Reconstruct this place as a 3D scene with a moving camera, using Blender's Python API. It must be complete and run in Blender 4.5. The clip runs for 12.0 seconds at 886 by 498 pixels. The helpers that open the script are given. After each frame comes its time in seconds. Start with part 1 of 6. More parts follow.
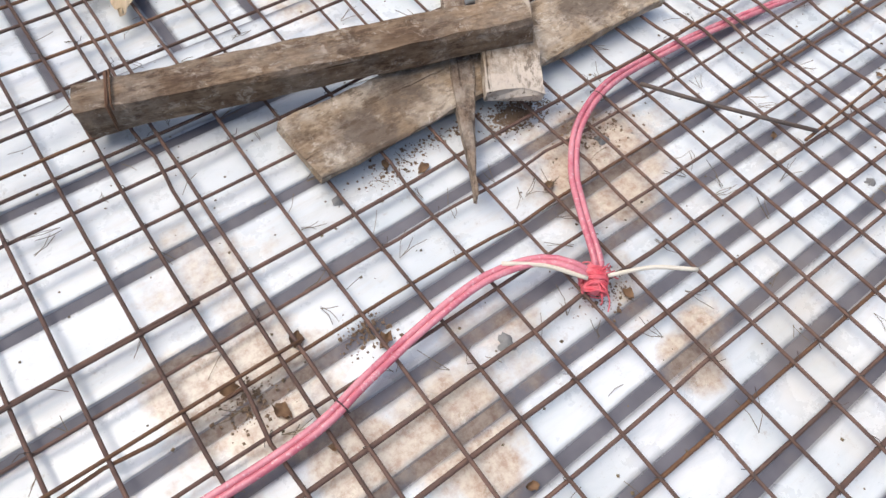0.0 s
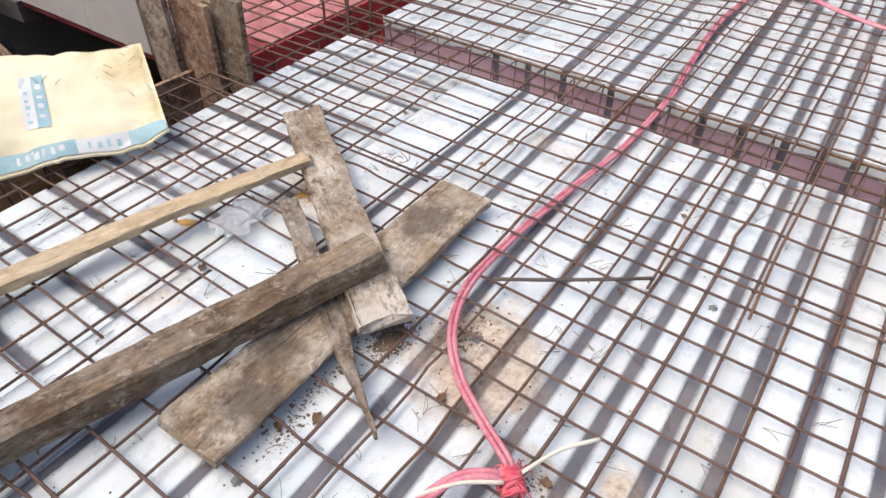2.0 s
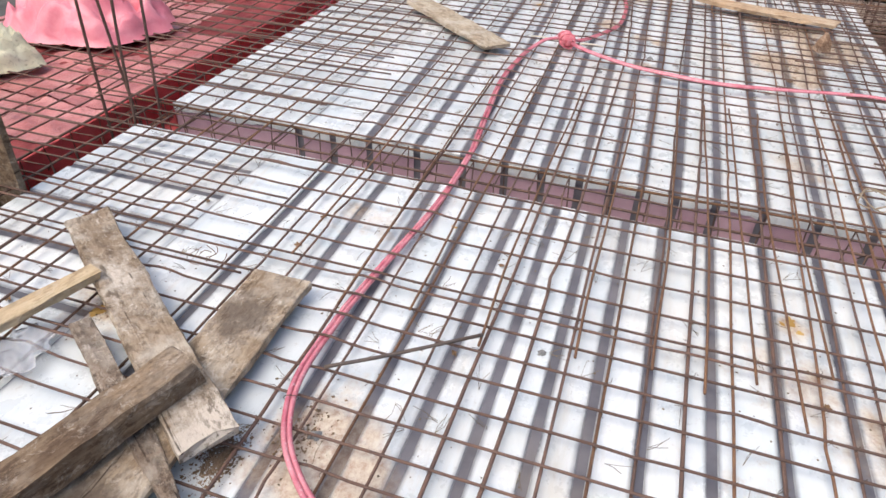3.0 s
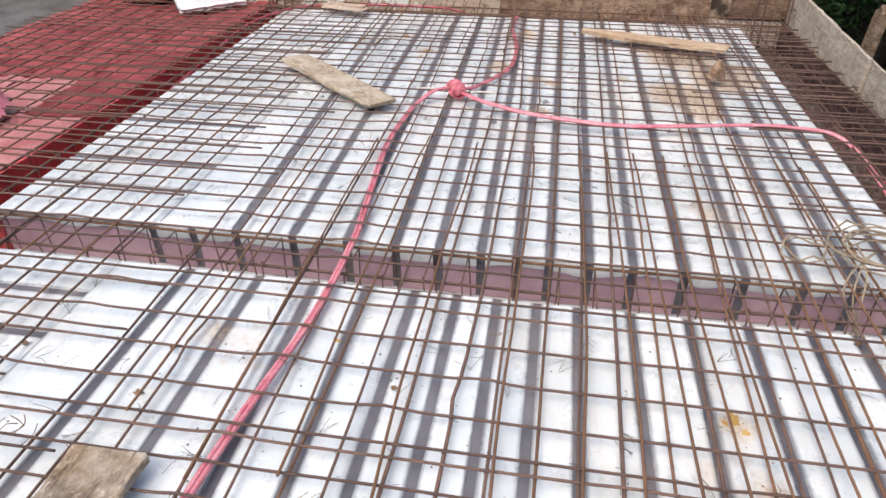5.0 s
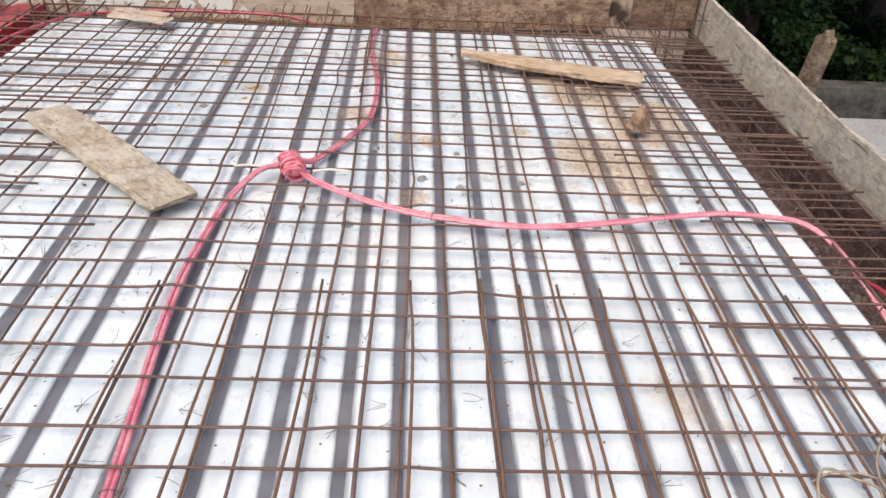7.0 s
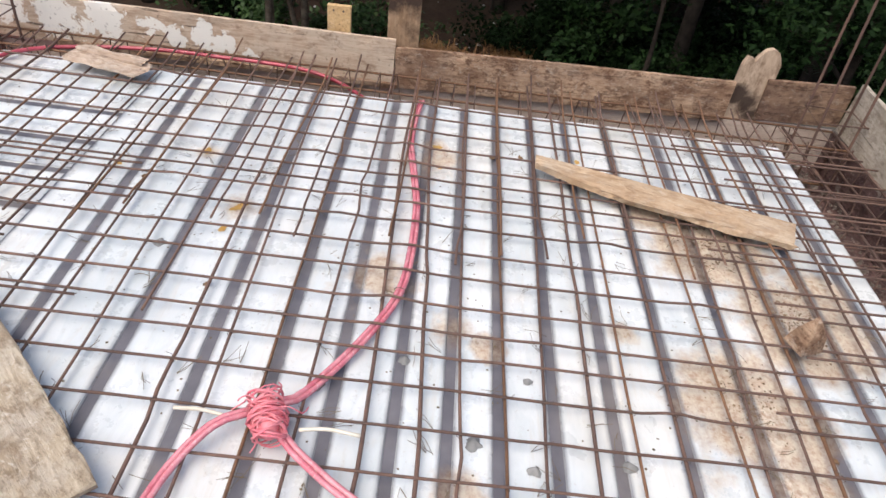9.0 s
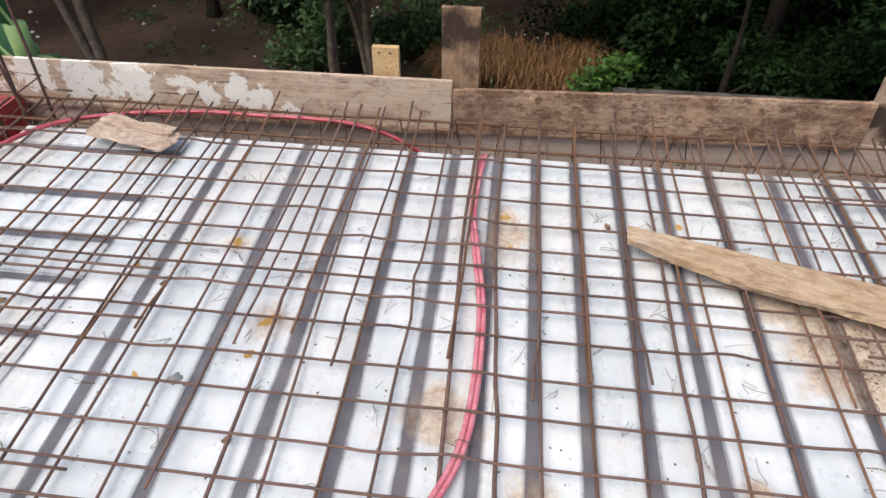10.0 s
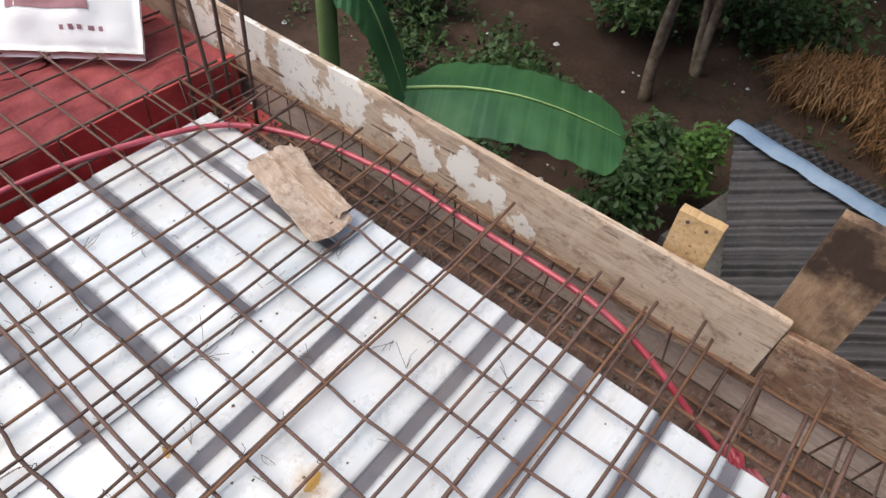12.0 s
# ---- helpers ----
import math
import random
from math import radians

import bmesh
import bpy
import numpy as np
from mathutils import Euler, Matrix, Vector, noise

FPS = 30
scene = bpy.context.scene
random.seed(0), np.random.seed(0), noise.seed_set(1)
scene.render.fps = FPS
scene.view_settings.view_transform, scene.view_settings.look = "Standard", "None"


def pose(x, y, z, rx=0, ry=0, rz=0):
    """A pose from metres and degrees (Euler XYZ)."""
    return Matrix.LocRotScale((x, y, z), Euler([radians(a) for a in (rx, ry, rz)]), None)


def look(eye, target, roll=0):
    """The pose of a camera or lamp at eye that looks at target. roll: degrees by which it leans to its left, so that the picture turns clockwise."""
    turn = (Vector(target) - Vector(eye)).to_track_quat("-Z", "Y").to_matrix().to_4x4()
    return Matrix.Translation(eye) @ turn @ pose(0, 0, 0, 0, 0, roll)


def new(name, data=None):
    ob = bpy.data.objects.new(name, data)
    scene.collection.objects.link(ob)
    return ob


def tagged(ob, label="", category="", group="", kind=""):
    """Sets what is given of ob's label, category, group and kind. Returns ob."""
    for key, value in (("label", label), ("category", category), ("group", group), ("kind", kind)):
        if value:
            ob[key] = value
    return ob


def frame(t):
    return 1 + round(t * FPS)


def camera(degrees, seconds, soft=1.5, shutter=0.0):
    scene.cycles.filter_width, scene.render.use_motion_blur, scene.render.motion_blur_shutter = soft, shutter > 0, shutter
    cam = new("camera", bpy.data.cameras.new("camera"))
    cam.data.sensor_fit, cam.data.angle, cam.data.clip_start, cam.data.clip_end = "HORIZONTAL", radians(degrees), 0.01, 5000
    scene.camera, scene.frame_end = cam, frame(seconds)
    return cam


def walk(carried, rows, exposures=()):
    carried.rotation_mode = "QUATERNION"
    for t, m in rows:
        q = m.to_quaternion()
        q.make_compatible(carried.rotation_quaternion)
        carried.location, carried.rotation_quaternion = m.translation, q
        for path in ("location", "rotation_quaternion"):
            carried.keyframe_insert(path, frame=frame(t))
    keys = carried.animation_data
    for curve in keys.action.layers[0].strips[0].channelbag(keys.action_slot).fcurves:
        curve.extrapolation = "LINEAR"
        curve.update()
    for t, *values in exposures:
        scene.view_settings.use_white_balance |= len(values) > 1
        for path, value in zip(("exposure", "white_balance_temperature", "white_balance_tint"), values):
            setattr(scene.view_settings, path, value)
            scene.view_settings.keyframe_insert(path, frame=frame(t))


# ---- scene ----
cam = camera(68.8, 12.0, soft=1.5, shutter=0.0)
ROWS = [  # seconds, place, turn
    (0, 0.000, 0.000, 1.425, 30.93, -3.92, -36.89),
    (0.5, 0.020, 0.016, 1.441, 34.65, -4.23, -43.39),
    (1, 0.014, 0.052, 1.501, 40.90, 0.22, -46.26),
    (1.5, 0.019, 0.026, 1.519, 45.75, 0.45, -46.64),
    (2, 0.057, -0.001, 1.543, 48.32, -0.36, -55.00),
    (2.5, 0.093, -0.018, 1.540, 50.13, -1.01, -64.48),
    (3, 0.174, -0.023, 1.568, 53.41, -1.64, -71.76),
    (3.5, 0.200, -0.026, 1.558, 56.85, -2.52, -78.09),
    (3.7, 0.219, -0.032, 1.564, 57.32, -2.33, -78.56),
    (5.3, 0.901, -0.063, 1.546, 55.64, 1.25, -82.64),
    (5.5, 1.036, -0.055, 1.537, 55.58, -0.07, -86.85),
    (6, 1.426, 0.035, 1.558, 57.94, 0.16, -93.93),
    (6.5, 1.769, 0.066, 1.529, 58.02, -1.03, -92.66),
    (6.7, 1.947, -0.004, 1.514, 54.89, -1.77, -92.30),
    (8.3, 3.197, -0.041, 1.579, 52.31, -4.97, -87.98),
    (8.5, 3.362, 0.010, 1.571, 53.57, -5.82, -87.58),
    (9, 3.695, 0.139, 1.595, 50.41, -6.16, -86.53),
    (9.5, 4.003, 0.196, 1.581, 52.19, -4.10, -81.50),
    (10, 4.356, 0.154, 1.601, 48.96, -0.00, -82.94),
    (10.5, 4.796, 0.188, 1.617, 51.76, -0.75, -85.81),
    (11, 5.211, 0.272, 1.615, 47.60, -3.26, -80.61),
    (11.5, 5.600, 0.422, 1.545, 41.34, -3.13, -64.34),
    (12, 5.797, 0.615, 1.526, 41.45, -3.44, -50.72),
]
EXPOSURE = [(0.0, 0.59), (0.5, 0.67), (1.5, 0.65), (2.2, 0.69), (3.0, 0.68), (6.5, 0.70), (8.5, 0.63), (10.0, 0.55), (10.5, 0.44), (11.0, 0.56), (12.0, 0.47)]
walk(cam, [(t, pose(x, y, z, rx, ry, rz)) for t, x, y, z, rx, ry, rz in ROWS], EXPOSURE)

# ---- sky and sun: bright haze, light from high up ----
SUN_UP, SUN_FROM = 62.0, 140.0   # degrees: height, compass way in the plan
world = bpy.data.worlds.new("sky")
scene.world = world
world.use_nodes = True
wn = world.node_tree
sky = wn.nodes.new("ShaderNodeTexSky")
sky.sky_type = "NISHITA"
sky.sun_disc = False
sky.sun_elevation = radians(SUN_UP)
sky.sun_rotation = radians(90.0 - SUN_FROM)
sky.air_density, sky.dust_density, sky.ozone_density = 1.0, 4.0, 1.0
wn.links.new(sky.outputs["Color"], wn.nodes["Background"].inputs["Color"])
wn.nodes["Background"].inputs["Strength"].default_value = 0.15
sun = bpy.data.lights.new("sun", "SUN")
sun.energy, sun.angle, sun.color = 1.2, radians(60.0), (1.0, 0.955, 0.88)
away = Vector((math.cos(radians(SUN_FROM)) * math.cos(radians(SUN_UP)), math.sin(radians(SUN_FROM)) * math.cos(radians(SUN_UP)), math.sin(radians(SUN_UP))))
new("sun", sun).matrix_world = look(away * 60, (0, 0, 0))


# ---- materials ----
def rgba(c):
    return (c[0], c[1], c[2], 1.0)


class Paint:
    """A small builder of node materials in object space."""

    def __init__(self, name, rough=0.8, metal=0.0, spec=0.5):
        self.m = bpy.data.materials.new(name)
        self.m.use_nodes = True
        self.t = self.m.node_tree
        self.b = self.t.nodes["Principled BSDF"]
        self.b.inputs["Roughness"].default_value = rough
        self.b.inputs["Metallic"].default_value = metal
        self.b.inputs["Specular IOR Level"].default_value = spec
        self.heights = []

    def node(self, kind, **values):
        n = self.t.nodes.new(kind)
        for k, v in values.items():
            n.inputs[k].default_value = v
        return n

    def join(self, a, b):
        self.t.links.new(a, b)

    def coords(self, stretch=(1, 1, 1), world=False):
        m = self.node("ShaderNodeMapping")
        m.inputs["Scale"].default_value = stretch
        if world:
            self.join(self.t.nodes.new("ShaderNodeNewGeometry").outputs["Position"], m.inputs["Vector"])
        else:
            c = self.t.nodes.new("ShaderNodeTexCoord")
            o = self.t.nodes.new("ShaderNodeObjectInfo")
            add = self.t.nodes.new("ShaderNodeVectorMath")
            mul = self.t.nodes.new("ShaderNodeMath")
            mul.operation = "MULTIPLY"
            mul.inputs[1].default_value = 37.0
            self.join(o.outputs["Random"], mul.inputs[0])
            self.join(c.outputs["Object"], add.inputs[0])
            self.join(mul.outputs[0], add.inputs[1])
            self.join(add.outputs[0], m.inputs["Vector"])
        return m.outputs["Vector"]

    def noise(self, scale, detail=5.0, rough=0.6, stretch=(1, 1, 1), world=False, twist=0.0):
        n = self.node("ShaderNodeTexNoise", Scale=scale, Detail=detail, Roughness=rough, Distortion=twist)
        self.join(self.coords(stretch, world), n.inputs["Vector"])
        return n.outputs["Fac"]

    def ramp(self, fac, lo, hi, a=(0, 0, 0), b=(1, 1, 1)):
        r = self.t.nodes.new("ShaderNodeValToRGB")
        r.color_ramp.elements[0].position, r.color_ramp.elements[1].position = lo, hi
        r.color_ramp.elements[0].color, r.color_ramp.elements[1].color = rgba(a), rgba(b)
        self.join(fac, r.inputs["Fac"])
        return r.outputs["Color"]

    def mix(self, fac, a, b, how="MIX"):
        x = self.t.nodes.new("ShaderNodeMix")
        x.data_type, x.blend_type = "RGBA", how
        for value, socket in ((fac, x.inputs[0]), (a, x.inputs[6]), (b, x.inputs[7])):
            if isinstance(value, (int, float)):
                socket.default_value = value
            elif isinstance(value, tuple):
                socket.default_value = rgba(value)
            else:
                self.join(value, socket)
        return x.outputs[2]

    def bump(self, fac, strength=0.3, distance=0.002):
        n = self.node("ShaderNodeBump", Strength=strength, Distance=distance)
        self.join(fac, n.inputs["Height"])
        if self.heights:
            self.join(self.heights[-1], n.inputs["Normal"])
        self.heights.append(n.outputs["Normal"])

    def done(self, colour, rough=None):
        self.join(colour, self.b.inputs["Base Color"])
        if rough is not None:
            self.join(rough, self.b.inputs["Roughness"])
        if self.heights:
            self.join(self.heights[-1], self.b.inputs["Normal"])
        return self.m


def vary(p, colour, low=0.85, high=1.1):
    """Each object a little lighter or darker."""
    o = p.t.nodes.new("ShaderNodeObjectInfo")
    return p.mix(1.0, colour, p.ramp(o.outputs["Random"], 0.0, 1.0, (low,) * 3, (high,) * 3), "MULTIPLY")


def field(p, places, edge, gain=1.0):
    """Blots at given places (x, y, z, reach, strength) with edges broken up by a noise."""
    g = p.t.nodes.new("ShaderNodeNewGeometry").outputs["Position"]
    total = None
    for x, y, z, reach, strength in places:
        d = p.t.nodes.new("ShaderNodeVectorMath")
        d.operation = "DISTANCE"
        d.inputs[1].default_value = (x, y, z)
        p.join(g, d.inputs[0])
        fall = p.t.nodes.new("ShaderNodeMapRange")
        fall.inputs["From Min"].default_value, fall.inputs["From Max"].default_value = reach, 0.0
        fall.inputs["To Min"].default_value, fall.inputs["To Max"].default_value = 0.0, strength * gain
        p.join(d.outputs["Value"], fall.inputs["Value"])
        if total is None:
            total = fall.outputs["Result"]
        else:
            m = p.t.nodes.new("ShaderNodeMath")
            m.operation = "MAXIMUM"
            p.join(total, m.inputs[0])
            p.join(fall.outputs["Result"], m.inputs[1])
            total = m.outputs[0]
    add = p.t.nodes.new("ShaderNodeMath")
    add.operation = "ADD"
    p.join(total, add.inputs[0])
    p.join(edge, add.inputs[1])
    return add.outputs[0]


def wood(name, a, b, dark, rough=0.85, grain=1.0, blotch=0.5, dust=0.0, blots=(), blot=(0.5, 0.45, 0.38)):
    """Sawn timber: grain along x, cracks, mould and dust."""
    p = Paint(name, rough, spec=0.25)
    fine = p.noise(4.2 * grain, 10, 0.78, (1.0, 7, 7), twist=1.4)
    crack = p.noise(2.6 * grain, 4, 0.55, (0.8, 20, 20), twist=0.4)
    big = p.noise(4.0, 5, 0.65, (1, 1.8, 1.8))
    mould = p.noise(14.0, 8, 0.78, (1, 1.5, 1.5))
    grit = p.noise(26.0, 7, 0.75, (0.8, 1.8, 1.8))
    pale = p.noise(19.0, 9, 0.80, (1, 1.3, 1.3), twist=0.5)
    spots = p.noise(70.0, 5, 0.75)
    low = (a[0] * 0.80, a[1] * 0.79, a[2] * 0.78)
    c = p.mix(p.ramp(fine, 0.36, 0.64), low, b)
    c = p.mix(p.ramp(big, 0.42, 0.62, (0, 0, 0), (blotch,) * 3), c, dark)
    c = p.mix(p.ramp(mould, 0.50, 0.58, (0, 0, 0), (min(1.0, blotch * 1.15),) * 3), c, (dark[0] * 0.85, dark[1] * 0.85, dark[2] * 0.86))
    if dust:
        c = p.mix(p.ramp(p.noise(7.0, 7, 0.7), 0.46, 0.62, (0, 0, 0), (dust,) * 3), c, (0.50, 0.445, 0.37))
    c = p.mix(p.ramp(pale, 0.55, 0.61, (0, 0, 0), (0.25 + 0.6 * dust,) * 3), c, (0.60, 0.53, 0.44))
    if blots:
        c = p.mix(p.ramp(field(p, blots, p.noise(16.0, 7, 0.72, world=True), 0.6), 0.68, 0.92, (0, 0, 0), (0.85,) * 3), c, blot)
    patch = p.ramp(p.noise(6.0, 4, 0.6, (1, 1.4, 1.4)), 0.40, 0.62)
    c = p.mix(p.mix(1.0, p.ramp(grit, 0.50, 0.58, (0, 0, 0), (0.4 + 0.5 * blotch,) * 3), patch, "MULTIPLY"), c, (dark[0] * 0.6, dark[1] * 0.58, dark[2] * 0.55))
    c = p.mix(p.ramp(crack, 0.66, 0.70, (0, 0, 0), (0.8,) * 3), c, (dark[0] * 0.3, dark[1] * 0.28, dark[2] * 0.26))
    c = p.mix(p.ramp(spots, 0.62, 0.72, (0, 0, 0), (0.4,) * 3), c, (dark[0] * 0.5, dark[1] * 0.5, dark[2] * 0.5))
    p.bump(fine, 0.8, 0.005)
    p.bump(crack, 0.6, 0.005)
    p.bump(mould, 0.5, 0.006)
    p.bump(grit, 0.3, 0.003)
    return p.done(vary(p, c))


def rust(name, a, b, dark):
    p = Paint(name, 0.75, 0.15, 0.35)
    n = p.noise(14.0, 5, 0.6)
    f = p.noise(90.0, 4, 0.6)
    w = p.t.nodes.new("ShaderNodeTexWave")
    w.inputs["Scale"].default_value = 22.0
    w.bands_direction = "DIAGONAL"
    p.join(p.coords((1, 1, 1)), w.inputs["Vector"])
    c = p.mix(p.ramp(n, 0.38, 0.62), a, b)
    c = p.mix(p.ramp(f, 0.5, 0.75, (0, 0, 0), (0.6,) * 3), c, dark)
    p.bump(w.outputs["Fac"], 0.5, 0.0015)
    p.bump(f, 0.3, 0.001)
    return p.done(vary(p, c, 0.75, 1.15))


SPOILT = [  # trodden clay and rust water: plan place, reach, strength
    (5.05, -0.93, 0.36, 1.0), (5.45, -1.28, 0.42, 0.95), (5.85, -1.02, 0.38, 1.05), (6.05, -0.85, 0.26, 0.8), (4.75, -0.75, 0.2, 0.4), (5.22, 0.03, 0.16, 0.60), (5.45, 0.33, 0.28, 0.45), (6.25, 0.15, 0.26, 0.55),
    (1.12, 0.62, 0.32, 0.9), (0.90, 0.24, 0.20, 0.45), (0.02, 0.57, 0.30, 0.85), (0.33, 0.24, 0.22, 0.95), (1.45, 1.62, 0.28, 0.6), (0.75, 1.62, 0.25, 0.4), (4.4, 0.15, 0.3, 0.25), (3.9, 0.25, 0.3, 0.25), (1.9, -0.75, 0.35, 0.45), (1.72, -0.95, 0.3, 0.55), (1.35, -0.55, 0.3, 0.4), (1.05, 0.50, 0.3, 0.6), (1.3, 0.62, 0.28, 0.5), (0.55, 0.35, 0.3, 0.45), (0.1, 0.9, 0.3, 0.45), (-0.2, 0.3, 0.3, 0.45), (2.2, -0.72, 0.12, 0.6), (2.3, 1.0, 0.3, 0.4), (3.5, -0.9, 0.35, 0.4), (5.75, 0.91, 0.14, 0.6), (6.12, 1.16, 0.12, 0.55), (6.4, 0.16, 0.14, 0.6),
    (4.96, -1.06, 0.20, 1.25), (4.76, -1.04, 0.18, 1.2), (5.12, -0.88, 0.16, 1.0), (5.63, -1.40, 0.20, 1.15), (5.78, -1.06, 0.16, 1.0), (5.44, 0.31, 0.18, 0.8), (4.63, -0.02, 0.13, 0.8), (5.16, -0.09, 0.10, 1.0), (5.30, -0.57, 0.10, 0.7),
    (-0.08, 0.65, 0.16, 1.1), (0.13, 0.30, 0.16, 1.1), (0.34, 0.13, 0.12, 1.0), (0.90, 0.03, 0.12, 1.0), (1.20, 0.63, 0.20, 1.0), (1.0, 0.10, 0.12, 0.7)]


def stains(p, c, beige, brown):
    """Wet clay and rust left on the boards, the same stains across joints."""
    s1 = p.noise(1.3, 5, 0.62, world=True, twist=0.6)
    s2 = p.noise(7.5, 7, 0.68, world=True)
    s3 = p.noise(38.0, 4, 0.7, world=True)
    c = p.mix(p.ramp(s1, 0.52, 0.72, (0, 0, 0), (0.34,) * 3), c, beige)
    c = p.mix(p.ramp(s2, 0.60, 0.82, (0, 0, 0), (0.30,) * 3), c, beige)
    soil = p.ramp(field(p, [(x, y, 0, r, k) for x, y, r, k in SPOILT], s2), 0.72, 0.98, (0, 0, 0), (0.85,) * 3)
    c = p.mix(soil, c, p.mix(p.ramp(s3, 0.4, 0.65), beige, brown))
    c = p.mix(p.ramp(s3, 0.68, 0.78, (0, 0, 0), (0.25,) * 3), c, (0.16, 0.13, 0.11))
    return c, s2, s3


def make_white():
    p = Paint("white_board", 0.35, spec=1.0)
    tone = p.noise(2.1, 4, 0.6, world=True)
    smear = p.noise(6.0, 6, 0.65, (1.0, 2.6, 1.0), world=True, twist=0.8)
    c = p.mix(p.ramp(tone, 0.35, 0.65), (0.61, 0.65, 0.655), (0.76, 0.775, 0.77))
    c = p.mix(p.ramp(smear, 0.47, 0.66, (0, 0, 0), (0.45,) * 3), c, (0.52, 0.575, 0.58))
    scuff = p.noise(3.0, 9, 0.75, (0.35, 3.0, 1.0), world=True, twist=0.4)
    c = p.mix(p.ramp(scuff, 0.52, 0.68, (0, 0, 0), (0.42,) * 3), c, (0.56, 0.50, 0.405))
    fleck = p.noise(24.0, 8, 0.8, world=True)
    c = p.mix(p.ramp(fleck, 0.58, 0.68, (0, 0, 0), (0.45,) * 3), c, (0.33, 0.25, 0.18))
    c, s2, s3 = stains(p, c, (0.60, 0.505, 0.37), (0.36, 0.20, 0.10))
    # the film over the boards turns grey and see-through along the joints
    uv = p.t.nodes.new("ShaderNodeSeparateXYZ")
    p.join(p.t.nodes.new("ShaderNodeUVMap").outputs["UV"], uv.inputs[0])
    near = p.t.nodes.new("ShaderNodeMath")
    near.operation = "MINIMUM"
    p.join(uv.outputs["X"], near.inputs[0])
    p.join(uv.outputs["Y"], near.inputs[1])
    ragged = p.t.nodes.new("ShaderNodeMath")
    ragged.operation = "MULTIPLY_ADD"
    p.join(p.noise(9.0, 6, 0.65, (0.6, 2.0, 1.0), world=True), ragged.inputs[0])
    ragged.inputs[1].default_value = 0.020
    p.join(near.outputs[0], ragged.inputs[2])
    c = p.mix(p.ramp(ragged.outputs[0], 0.007, 0.021, (0.88,) * 3, (0, 0, 0)), c, (0.155, 0.152, 0.162))
    p.bump(p.noise(4.5, 2, 0.4, world=True), 0.45, 0.025)
    p.bump(s2, 0.15, 0.004)
    p.bump(s3, 0.15, 0.001)
    return p.done(vary(p, c, 0.92, 1.04), p.ramp(s2, 0.3, 0.7, (0.18,) * 3, (0.46,) * 3))


def make_strip():
    p = Paint("grey_strip", 0.6, spec=0.35)
    tone = p.noise(6.0, 4, 0.6, world=True)
    c = p.mix(p.ramp(tone, 0.3, 0.7), (0.095, 0.093, 0.107), (0.165, 0.158, 0.174))
    c, s2, s3 = stains(p, c, (0.27, 0.22, 0.17), (0.15, 0.09, 0.06))
    p.bump(s3, 0.2, 0.001)
    return p.done(c)


def plain(name, a, b, scale=6.0, rough=0.8, spec=0.4, bump=0.25, dist=0.003, third=None):
    p = Paint(name, rough, spec=spec)
    n = p.noise(scale, 5, 0.62)
    f = p.noise(scale * 9, 4, 0.65)
    c = p.mix(p.ramp(n, 0.35, 0.68), a, b)
    if third:
        c = p.mix(p.ramp(f, 0.55, 0.72), c, third)
    p.bump(n, bump, dist)
    p.bump(f, bump, dist * 0.4)
    return p.done(vary(p, c, 0.9, 1.08))


def foliage(name, a, b, c3, spec=0.3):
    p = Paint(name, 0.55, spec=spec)
    g = p.t.nodes.new("ShaderNodeNewGeometry")
    c = p.mix(g.outputs["Random Per Island"], a, b)
    big = p.noise(1.1, 3, 0.6, world=True)
    c = p.mix(p.ramp(big, 0.45, 0.7), c, c3)
    p.b.inputs["Subsurface Weight"].default_value = 0.0
    return p.done(c)


def make_ground():
    p = Paint("earth", 0.95, spec=0.15)
    n = p.noise(0.35, 6, 0.62, world=True)
    m = p.noise(2.6, 6, 0.7, world=True)
    f = p.noise(14.0, 5, 0.7, world=True)
    c = p.mix(p.ramp(n, 0.38, 0.62), (0.042, 0.027, 0.020), (0.085, 0.056, 0.040))
    c = p.mix(p.ramp(m, 0.5, 0.72, (0, 0, 0), (0.7,) * 3), c, (0.030, 0.020, 0.015))
    c = p.mix(p.ramp(f, 0.62, 0.75, (0, 0, 0), (0.55,) * 3), c, (0.13, 0.095, 0.065))
    p.bump(m, 0.8, 0.08)
    p.bump(f, 0.6, 0.02)
    return p.done(c)


